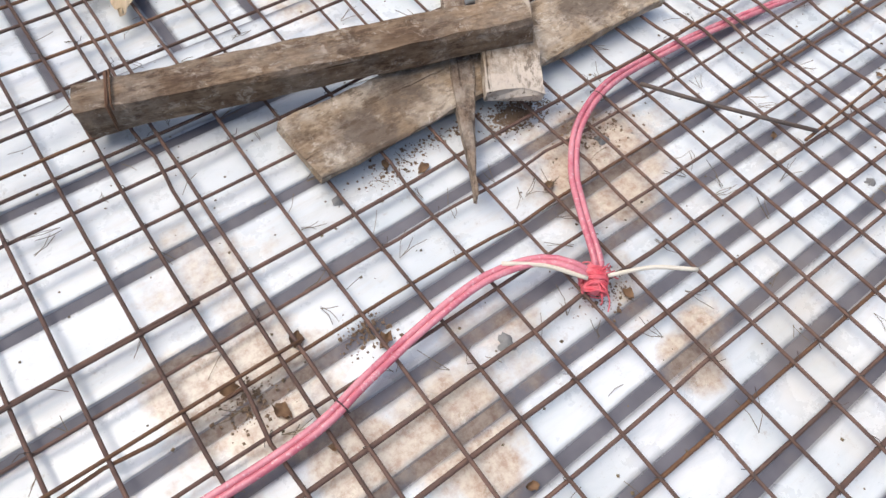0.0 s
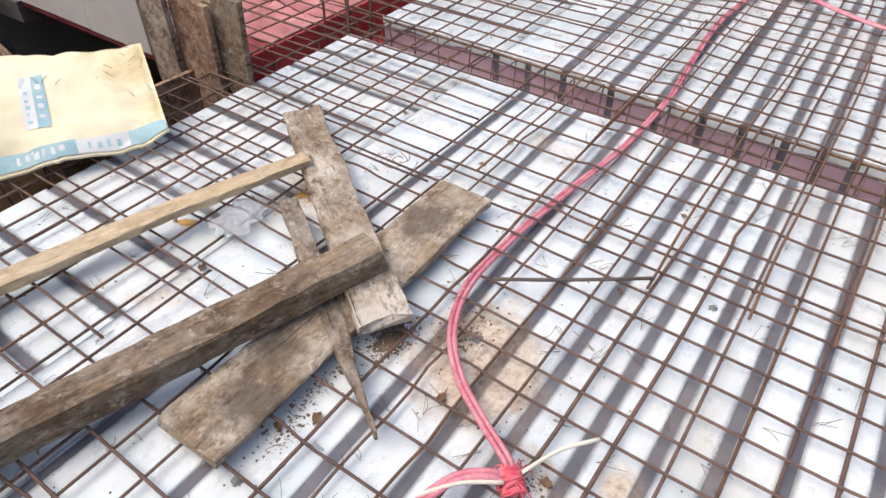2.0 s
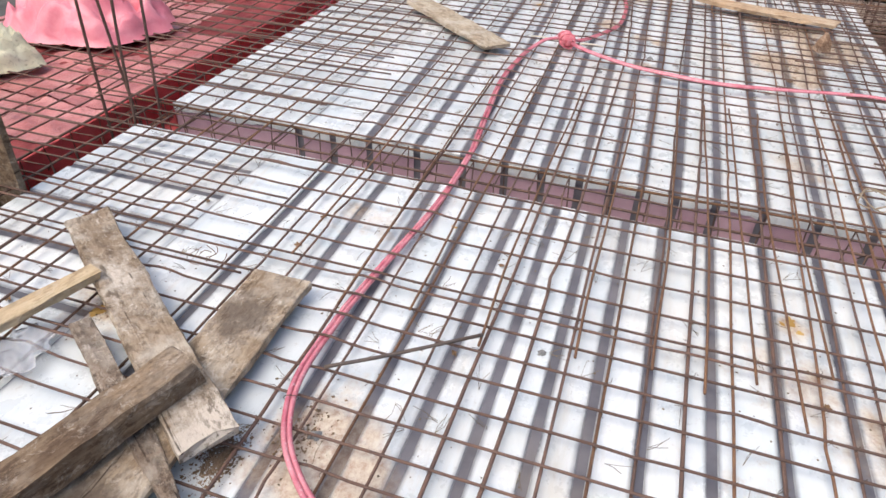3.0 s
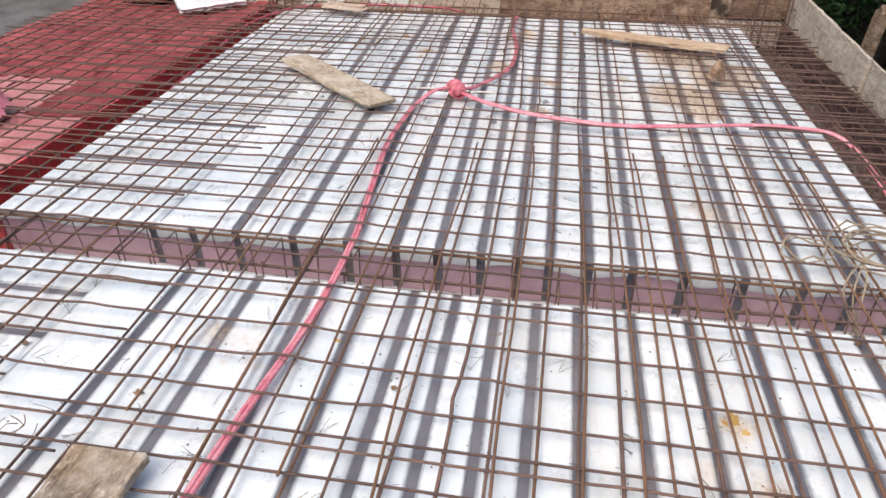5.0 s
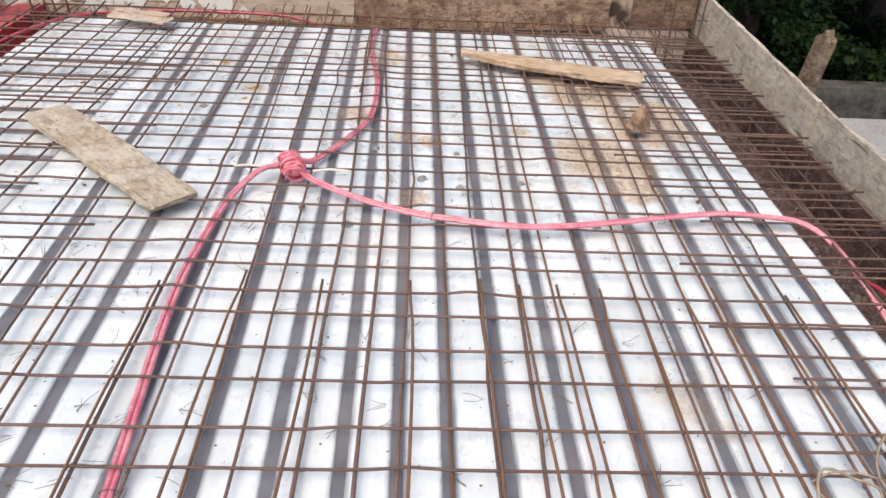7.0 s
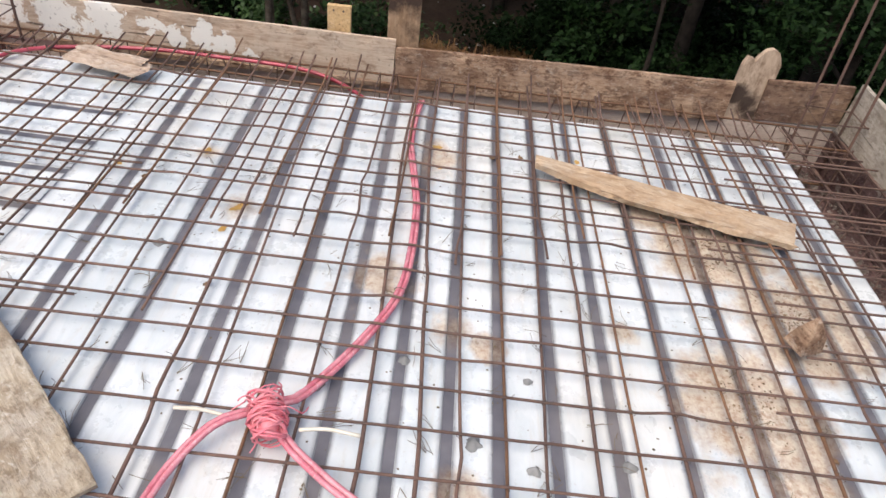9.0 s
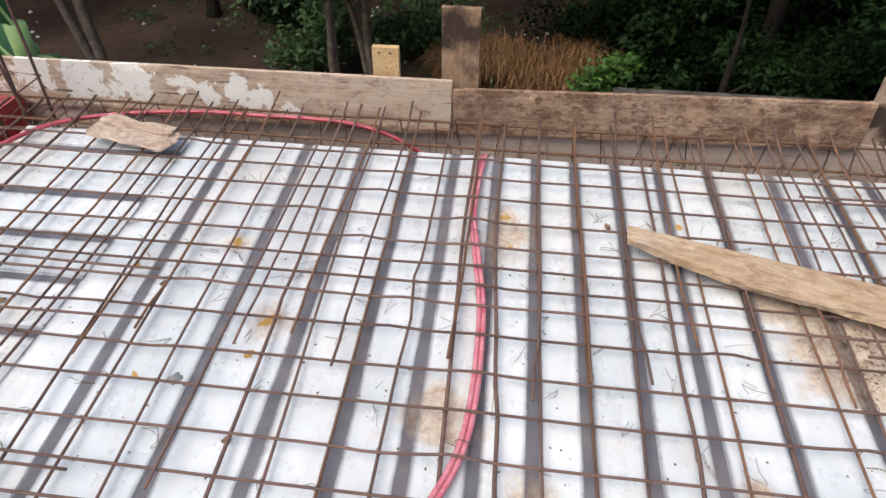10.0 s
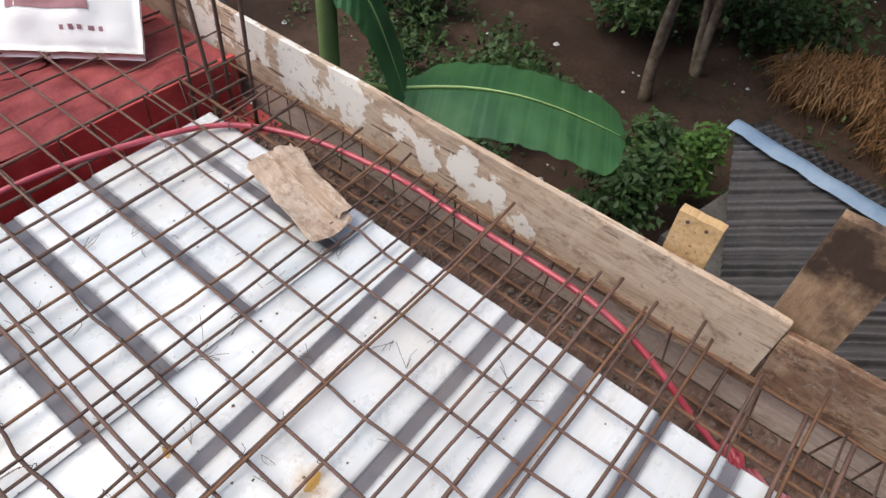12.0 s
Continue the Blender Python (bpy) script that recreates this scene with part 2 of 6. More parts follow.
def make_painted_board():
    """Old form board: brown timber with pale cement wash and splashes of white paint."""
    p = Paint("splashed_board", 0.88, spec=0.2)
    fine = p.noise(5.0, 9, 0.7, (1.0, 9, 9), twist=0.8)
    big = p.noise(4.0, 6, 0.66)
    edge = p.noise(11.0, 7, 0.68, world=True, twist=0.4)
    spots = p.noise(30.0, 5, 0.7)
    wear = p.noise(9.0, 8, 0.75, (1, 1.5, 1.5), twist=0.5)
    crack = p.noise(2.2, 4, 0.5, (1.0, 22, 22), twist=0.4)
    c = p.mix(p.ramp(fine, 0.38, 0.62), (0.36, 0.25, 0.17), (0.60, 0.465, 0.345))
    c = p.mix(p.ramp(big, 0.42, 0.60, (0, 0, 0), (0.75,) * 3), c, (0.56, 0.465, 0.36))
    c = p.mix(p.ramp(wear, 0.54, 0.62, (0, 0, 0), (0.6,) * 3), c, (0.22, 0.135, 0.085))
    c = p.mix(p.ramp(crack, 0.65, 0.69, (0, 0, 0), (0.8,) * 3), c, (0.06, 0.04, 0.03))
    blots = field(p, [(7.17, y, z, r, k) for y, z, r, k in ((1.70, 0.04, 0.12, 1.0), (1.55, 0.07, 0.12, 1.0), (1.42, 0.03, 0.12, 1.0), (1.28, -0.02, 0.10, 0.7), (1.85, 0.09, 0.12, 0.6), (2.10, 0.09, 0.22, 0.85), (2.36, 0.08, 0.24, 0.9), (2.62, 0.11, 0.22, 0.85), (2.95, 0.05, 0.3, 0.7))], edge, 0.5)
    c = p.mix(p.ramp(blots, 0.70, 0.725, (0, 0, 0), (0.92,) * 3), c, (0.80, 0.765, 0.69))
    c = p.mix(p.ramp(spots, 0.58, 0.70, (0, 0, 0), (0.65,) * 3), c, (0.11, 0.07, 0.045))
    p.bump(fine, 0.6, 0.003)
    p.bump(blots, 0.4, 0.004)
    p.bump(wear, 0.6, 0.005)
    return p.done(c)


WHITE, STRIP = make_white(), make_strip()
RUST = rust("rusty_steel", (0.125, 0.078, 0.062), (0.175, 0.102, 0.075), (0.078, 0.055, 0.047))
RUST_ORANGE = rust("fresh_rust", (0.22, 0.115, 0.06), (0.17, 0.09, 0.055), (0.11, 0.06, 0.04))
STEEL_DARK = rust("dark_steel", (0.09, 0.075, 0.068), (0.12, 0.085, 0.065), (0.06, 0.05, 0.045))
WOOD_GREY = wood("weathered_wood", (0.24, 0.175, 0.125), (0.38, 0.295, 0.22), (0.10, 0.066, 0.045), dust=0.5, blotch=0.75)
WOOD_ENDPALE = wood("dusty_board", (0.276, 0.202, 0.137), (0.402, 0.314, 0.221), (0.127, 0.084, 0.053), dust=0.6, blotch=0.6, blots=[(1.05, 0.87, 0.12, 0.26, 1.0), (1.5, 1.55, 0.1, 0.25, 0.6)], blot=(0.58, 0.51, 0.43))
WOOD_MOULD = wood("mouldy_plank", (0.280, 0.200, 0.127), (0.416, 0.319, 0.218), (0.124, 0.081, 0.049), dust=0.5, blotch=0.6, blots=[(0.62, 1.0, 0.08, 0.16, 1.0), (0.78, 1.08, 0.08, 0.14, 0.9), (0.95, 1.0, 0.08, 0.12, 0.8), (1.5, 1.08, 0.08, 0.2, 0.9)], blot=(0.12, 0.092, 0.07))
WOOD_BEAM = wood("old_beam", (0.172, 0.110, 0.066), (0.345, 0.248, 0.160), (0.081, 0.047, 0.028), dust=0.25)
WOOD_PALE = wood("pale_wood", (0.56, 0.43, 0.27), (0.67, 0.54, 0.365), (0.42, 0.29, 0.165), blotch=0.35)
WOOD_TAN = wood("tan_plank", (0.44, 0.355, 0.25), (0.58, 0.49, 0.365), (0.26, 0.19, 0.125), blotch=0.6, dust=0.6)
WOOD_FORM = wood("form_board", (0.40, 0.25, 0.155), (0.56, 0.39, 0.26), (0.16, 0.085, 0.05), blotch=0.8, dust=0.12)
WOOD_BUFF = wood("buff_plank", (0.54, 0.385, 0.24), (0.66, 0.50, 0.34), (0.42, 0.255, 0.14), blotch=0.45, dust=0.25)
WOOD_NEW = wood("new_wood", (0.60, 0.40, 0.19), (0.70, 0.49, 0.26), (0.50, 0.31, 0.14), blotch=0.3)
WOOD_LOWER = wood("smooth_form", (0.60, 0.49, 0.41), (0.68, 0.57, 0.48), (0.46, 0.35, 0.28), blotch=0.3)
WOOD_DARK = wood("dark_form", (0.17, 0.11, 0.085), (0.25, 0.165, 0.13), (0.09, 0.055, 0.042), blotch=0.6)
WOOD_FORM_GREY = wood("grey_form", (0.45, 0.39, 0.31), (0.57, 0.50, 0.41), (0.27, 0.215, 0.16), blotch=0.5)
def make_blackened(name, low, high, spots):
    """Rough post timber, blackened round the given spots."""
    p = Paint(name, 0.85, spec=0.2)
    fine = p.noise(5.0, 9, 0.7, (9, 9, 1.0), twist=0.8)
    edge = p.noise(9.0, 7, 0.7, world=True)
    c = p.mix(p.ramp(fine, 0.32, 0.68), low, high)
    mott = p.noise(14.0, 8, 0.78, (1.4, 1.4, 0.8))
    c = p.mix(p.ramp(mott, 0.46, 0.62, (0, 0, 0), (0.7,) * 3), c, (0.15, 0.09, 0.052))
    blackened = field(p, spots, edge, 0.6)
    c = p.mix(p.ramp(blackened, 0.60, 0.90, (0, 0, 0), (0.92,) * 3), c, (0.035, 0.022, 0.018))
    p.bump(fine, 0.6, 0.003)
    return p.done(c)


WOOD_BURNT = make_blackened("stained_post", (0.25, 0.155, 0.09), (0.40, 0.275, 0.175), [(7.23, 0.45, 0.44, 0.15, 1.0), (7.23, 0.38, 0.40, 0.13, 1.0), (7.23, 0.49, 0.36, 0.1, 0.7), (7.23, 0.36, 0.2, 0.12, 0.5)])
# stub timber: darker low down, where it shows between the form boards
WOOD_STUB = make_blackened("blackened_stub", (0.40, 0.29, 0.20), (0.54, 0.41, 0.30), [(7.21, -1.50, 0.10, 0.11, 1.0), (7.21, -1.57, 0.06, 0.11, 1.0), (7.21, -1.62, 0.0, 0.10, 0.9)])
# right trough boards: shade inside the recess is put into the colour
WOOD_SHADE = wood("shaded_form", (0.10, 0.058, 0.052), (0.17, 0.10, 0.088), (0.05, 0.028, 0.026), blotch=0.7)
WOOD_CORNER = wood("corner_form", (0.26, 0.155, 0.095), (0.38, 0.25, 0.165), (0.12, 0.065, 0.045), blotch=0.7, dust=0.05)
WOOD_ORANGE = wood("plywood", (0.72, 0.46, 0.235), (0.80, 0.55, 0.31), (0.58, 0.34, 0.17), blotch=0.3)
SPLASHED = make_painted_board()
PINK_FACE = plain("mauve_sheet", (0.43, 0.265, 0.315), (0.55, 0.37, 0.415), 5.0, 0.4, 0.45, 0.3, 0.006, (0.48, 0.33, 0.365))
MAUVE_TILE = plain("mauve_tile", (0.25, 0.085, 0.115), (0.35, 0.15, 0.18), 4.0, 0.6, 0.4, 0.3, 0.004)
RED_SHEET = plain("red_sheet", (0.19, 0.032, 0.033), (0.36, 0.085, 0.082), 6.0, 0.62, 0.2, 0.8, 0.015)
RED_TROUGH = plain("crimson_sheet", (0.38, 0.045, 0.045), (0.55, 0.10, 0.095), 6.0, 0.5, 0.4, 0.8, 0.015)
# paler red: sky reflected in the glossy sheet, put into the colour
RED_PALE = plain("red_sheet_sheen", (0.44, 0.13, 0.125), (0.62, 0.29, 0.27), 5.0, 0.38, 0.5, 0.9, 0.02, (0.34, 0.12, 0.11))
PINK_BAG = plain("pink_plastic", (0.72, 0.19, 0.24), (0.80, 0.30, 0.34), 6.0, 0.35, 0.5, 0.5, 0.01)
PIPE = plain("pink_conduit", (0.53, 0.125, 0.165), (0.68, 0.28, 0.31), 11.0, 0.26, 0.7, 0.15, 0.001, (0.66, 0.42, 0.42))
CRIMSON_PIPE = plain("crimson_conduit", (0.34, 0.035, 0.052), (0.47, 0.085, 0.11), 9.0, 0.3, 0.6, 0.1, 0.001)
WRAP = plain("red_wrap", (0.66, 0.06, 0.085), (0.80, 0.24, 0.27), 30.0, 0.5, 0.5, 0.6, 0.004)
WRAP_PALE = plain("pale_pink_wrap", (0.74, 0.14, 0.19), (0.84, 0.33, 0.36), 30.0, 0.5, 0.5, 0.6, 0.004)
CREAM = plain("cream_sleeve", (0.66, 0.59, 0.47), (0.74, 0.69, 0.58), 20.0, 0.5)


def make_yellow_sack():
    p = Paint("yellow_sack", 0.6, spec=0.35)
    n, f, big = p.noise(3.5, 5, 0.6), p.noise(30.0, 6, 0.7), p.noise(9.0, 7, 0.7, world=True)
    c = p.mix(p.ramp(n, 0.35, 0.68), (0.80, 0.685, 0.43), (0.86, 0.785, 0.57))
    dirt = field(p, [(1.5, 2.60, 0.28, 0.30, 1.0), (1.42, 2.40, 0.15, 0.22, 0.9), (1.35, 2.75, 0.33, 0.2, 0.6), (0.8, 2.9, 0.3, 0.2, 0.5), (0.7, 2.65, 0.12, 0.16, 0.6)], big, 0.5)
    c = p.mix(p.ramp(dirt, 0.62, 0.95, (0, 0, 0), (0.7,) * 3), c, (0.60, 0.42, 0.17))
    c = p.mix(p.ramp(f, 0.62, 0.72, (0, 0, 0), (0.35,) * 3), c, (0.42, 0.33, 0.20))
    p.bump(n, 0.6, 0.014)
    p.bump(p.noise(8.0, 4, 0.5, twist=0.8), 0.5, 0.008)
    return p.done(c)


BAG_YELLOW = make_yellow_sack()
BAG_BLUE = plain("sack_print_blue", (0.30, 0.52, 0.57), (0.46, 0.63, 0.64), 14.0, 0.6, 0.4, 0.25, 0.003, (0.62, 0.68, 0.62))
BAG_WHITE = plain("white_sack", (0.74, 0.73, 0.71), (0.80, 0.79, 0.77), 4.0, 0.6, 0.4, 0.5, 0.01)
BAG_MAROON = plain("sack_print_maroon", (0.24, 0.10, 0.12), (0.34, 0.17, 0.18), 9.0, 0.7)
SACK_TAN = plain("tan_sack", (0.42, 0.33, 0.22), (0.52, 0.42, 0.30), 7.0, 0.9, 0.2, 0.5, 0.006)
ROPE = plain("straw_rope", (0.24, 0.185, 0.125), (0.37, 0.295, 0.205), 30.0, 0.9, 0.2, 0.7, 0.004)
NEEDLE = plain("dry_needle", (0.10, 0.075, 0.045), (0.20, 0.15, 0.085), 12.0, 0.8)
DRY_LEAF = plain("dry_leaf", (0.15, 0.085, 0.048), (0.27, 0.175, 0.10), 14.0, 0.8, 0.2, 0.5, 0.002)
ORANGE_CLAY = plain("orange_clay", (0.45, 0.25, 0.06), (0.52, 0.34, 0.11), 20.0, 0.8)
CEMENT = plain("grey_spot", (0.20, 0.20, 0.195), (0.28, 0.275, 0.265), 16.0, 0.9)
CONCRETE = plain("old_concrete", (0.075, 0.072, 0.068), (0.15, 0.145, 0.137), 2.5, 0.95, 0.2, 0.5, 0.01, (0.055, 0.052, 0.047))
CONCRETE_PALE = plain("pale_concrete", (0.42, 0.41, 0.40), (0.55, 0.54, 0.53), 1.6, 0.9, 0.2, 0.3, 0.006, (0.36, 0.35, 0.33))
PLASTER = plain("grey_plaster", (0.40, 0.38, 0.35), (0.50, 0.48, 0.45), 1.5, 0.9)


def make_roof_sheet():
    """Old dirty grey sheet; dark and pale lines along the corrugations imitate valley shade."""
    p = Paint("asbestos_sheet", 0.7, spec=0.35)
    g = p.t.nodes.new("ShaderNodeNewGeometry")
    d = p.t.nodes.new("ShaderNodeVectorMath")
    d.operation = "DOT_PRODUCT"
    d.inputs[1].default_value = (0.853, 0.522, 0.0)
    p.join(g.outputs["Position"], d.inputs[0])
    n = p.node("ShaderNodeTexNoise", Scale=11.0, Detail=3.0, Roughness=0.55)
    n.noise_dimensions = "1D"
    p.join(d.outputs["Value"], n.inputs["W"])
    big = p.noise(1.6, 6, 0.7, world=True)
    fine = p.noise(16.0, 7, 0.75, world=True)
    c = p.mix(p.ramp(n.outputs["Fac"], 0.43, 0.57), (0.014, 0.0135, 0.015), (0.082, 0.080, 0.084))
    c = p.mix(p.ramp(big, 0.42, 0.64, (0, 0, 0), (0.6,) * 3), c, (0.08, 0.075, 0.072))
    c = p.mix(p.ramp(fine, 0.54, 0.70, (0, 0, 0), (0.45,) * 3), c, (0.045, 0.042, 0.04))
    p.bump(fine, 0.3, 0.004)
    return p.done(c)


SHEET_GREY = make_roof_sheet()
RIDGE_BLUE = plain("blue_ridge", (0.13, 0.20, 0.29), (0.22, 0.30, 0.39), 2.5, 0.6, 0.4, 0.3, 0.01, (0.20, 0.26, 0.33))
BARK = plain("bark", (0.10, 0.075, 0.055), (0.20, 0.155, 0.12), 7.0, 0.95, 0.15, 0.9, 0.02, (0.28, 0.23, 0.185))
BARK_PALE = plain("pale_bark", (0.13, 0.095, 0.066), (0.28, 0.22, 0.16), 6.0, 0.95, 0.15, 0.9, 0.02, (0.10, 0.075, 0.055))
RUBBLE = plain("rubble", (0.10, 0.075, 0.058), (0.22, 0.185, 0.16), 12.0, 0.95, 0.2, 0.6, 0.006)
SOIL = plain("soil", (0.16, 0.105, 0.065), (0.30, 0.215, 0.145), 20.0, 0.95, 0.2, 0.8, 0.008, (0.10, 0.065, 0.04))
WOOD_BARK = wood("split_board", (0.50, 0.375, 0.28), (0.66, 0.53, 0.41), (0.33, 0.225, 0.155), blotch=0.6, dust=0.6)
# bark blackened in colour, so trunks sink into the wood's shade
BARK_DARK = plain("shaded_bark", (0.018, 0.014, 0.011), (0.04, 0.031, 0.024), 7.0, 0.95, 0.15, 0.9, 0.02)
CONCRETE_MOSS = plain("mossy_concrete", (0.028, 0.026, 0.021), (0.12, 0.108, 0.092), 3.4, 0.95, 0.2, 0.8, 0.02, (0.045, 0.038, 0.032))
SLAB_WET = plain("puddled_slab", (0.38, 0.36, 0.35), (0.47, 0.455, 0.45), 2.0, 0.55, 0.4, 0.3, 0.006, (0.15, 0.125, 0.11))
# dimmed leaf green: half shade of the wood put into the colour
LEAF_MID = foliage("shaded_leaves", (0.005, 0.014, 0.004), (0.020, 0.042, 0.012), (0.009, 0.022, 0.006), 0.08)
SACKING = plain("cream_sacking", (0.66, 0.60, 0.40), (0.76, 0.72, 0.55), 6.0, 0.8, 0.3, 0.5, 0.01, (0.42, 0.37, 0.26))
BANANA_RIB = plain("banana_rib", (0.24, 0.38, 0.13), (0.33, 0.47, 0.19), 6.0, 0.5)
LEAF = foliage("leaves", (0.016, 0.040, 0.011), (0.058, 0.108, 0.030), (0.024, 0.056, 0.016))
LEAF_BRIGHT = foliage("bright_leaves", (0.030, 0.085, 0.012), (0.085, 0.175, 0.030), (0.030, 0.075, 0.016))
# near-black leaf green: deep shade under the canopy put into the colour
LEAF_SHADE = foliage("deep_shade_leaves", (0.003, 0.007, 0.0025), (0.009, 0.018, 0.0065), (0.004, 0.010, 0.0035), 0.03)
STRAW = foliage("dry_grass", (0.15, 0.075, 0.028), (0.27, 0.15, 0.065), (0.16, 0.08, 0.032))
EARTH = make_ground()


def make_banana():
    """Green blade with fine veins across it and torn brown edges."""
    p = Paint("banana_leaf", 0.40, spec=0.45)
    big = p.noise(2.2, 5, 0.6)
    g = p.t.nodes.new("ShaderNodeNewGeometry")
    d = p.t.nodes.new("ShaderNodeVectorMath")
    d.operation = "DOT_PRODUCT"
    d.inputs[1].default_value = (0.48, -0.87, 0.0)
    p.join(g.outputs["Position"], d.inputs[0])
    n = p.node("ShaderNodeTexNoise", Scale=13.0, Detail=4.0, Roughness=0.65)
    n.noise_dimensions = "1D"
    p.join(d.outputs["Value"], n.inputs["W"])
    vein = n.outputs["Fac"]
    fine = p.noise(60.0, 4, 0.7)
    c = p.mix(p.ramp(big, 0.35, 0.65), (0.024, 0.085, 0.030), (0.05, 0.14, 0.046))
    c = p.mix(p.ramp(vein, 0.45, 0.65, (0, 0, 0), (0.4,) * 3), c, (0.075, 0.175, 0.065))
    c = p.mix(p.ramp(fine, 0.66, 0.74, (0, 0, 0), (0.4,) * 3), c, (0.10, 0.10, 0.04))
    p.bump(vein, 0.6, 0.008)
    return p.done(c)


BANANA = make_banana()


def make_film():
    p = Paint("clear_film", 0.12, spec=0.5)
    p.b.inputs["Transmission Weight"].default_value = 0.75
    p.b.inputs["IOR"].default_value = 1.15
    n = p.noise(25.0, 4, 0.6)
    p.bump(n, 0.6, 0.004)
    return p.done(p.ramp(n, 0.3, 0.7, (0.85, 0.86, 0.88), (0.95, 0.95, 0.96)))


FILM = make_film()


# ---- mesh helpers ----
def mesh_from(bm, name, material, smooth=False):
    me = bpy.data.meshes.new(name)
    bmesh.ops.recalc_face_normals(bm, faces=bm.faces)
    bm.to_mesh(me)
    bm.free()
    me.materials.append(material)
    if smooth:
        me.shade_smooth()
    return me


def part(name, bm, material, parent=None, label="", smooth=False, at=None):
    me = bm if isinstance(bm, bpy.types.Mesh) else mesh_from(bm, name, material, smooth)
    ob = new(name, me)
    if parent is not None:
        ob.parent = parent
    if at is not None:
        ob.matrix_basis = at
    if label:
        ob["label"] = label
    return ob


def thing(name, label, category, group="", kind="", at=None):
    ob = new(name)
    ob.empty_display_size = 0.1
    if at is not None:
        ob.matrix_basis = at
    return tagged(ob, label, category, group, kind)


def raw(name, verts, faces, material, smooth=False):
    me = bpy.data.meshes.new(name)
    me.from_pydata([tuple(v) for v in verts], [], faces)
    me.materials.append(material)
    if smooth:
        me.shade_smooth()
    return me


def box(bm, x0, x1, y0, y1, z0, z1, bevel=0.0):
    r = bmesh.ops.create_cube(bm, size=1.0)
    for v in r["verts"]:
        v.co = Vector((x0 if v.co.x < 0 else x1, y0 if v.co.y < 0 else y1, z0 if v.co.z < 0 else z1))
    if bevel:
        es = [e for e in bm.edges if all(v in r["verts"] for v in e.verts)]
        bmesh.ops.bevel(bm, geom=es, offset=bevel, segments=1, affect="EDGES")
    return bm


def smooth_path(points, step=0.04):
    """Catmull-Rom through the points."""
    ps = [Vector(p) for p in points]
    ps = [ps[0] * 2 - ps[1]] + ps + [ps[-1] * 2 - ps[-2]]
    out = []
    for a, b, c, d in zip(ps, ps[1:], ps[2:], ps[3:]):
        n = max(2, int((c - b).length / step))
        for i in range(n):
            t = i / n
            out.append(0.5 * ((2 * b) + (c - a) * t + (2 * a - 5 * b + 4 * c - d) * t * t + (3 * b - a - 3 * c + d) * t ** 3))
    return out + [ps[-2]]


def tube_data(points, radius, sides=6, verts=None, faces=None):
    """A capped tube; radius a number or one for each point. Appends to the lists."""
    verts = [] if verts is None else verts
    faces = [] if faces is None else faces
    ps = [Vector(p) for p in points]
    rs = radius if isinstance(radius, (list, tuple)) else [radius] * len(ps)
    start = len(verts)
    side = None
    for i, p in enumerate(ps):
        d = (ps[min(i + 1, len(ps) - 1)] - ps[max(i - 1, 0)]).normalized()
        if side is None:
            side = d.cross(Vector((0, 0, 1)) if abs(d.z) < 0.9 else Vector((1, 0, 0))).normalized()
        side = (side - d * side.dot(d)).normalized()
        up = d.cross(side)
        for k in range(sides):
            a = 2 * math.pi * k / sides
            verts.append(p + (side * math.cos(a) + up * math.sin(a)) * rs[i])
    for i in range(len(ps) - 1):
        for k in range(sides):
            a, b = start + i * sides + k, start + i * sides + (k + 1) % sides
            faces.append((a, b, b + sides, a + sides))
    faces.append(tuple(start + k for k in reversed(range(sides))))
    faces.append(tuple(start + (len(ps) - 1) * sides + k for k in range(sides)))
    return verts, faces


def tube(name, points, radius, material, parent=None, sides=6, label=""):
    v, f = tube_data(points, radius, sides)
    return part(name, raw(name, v, f, material, True), material, parent, label)


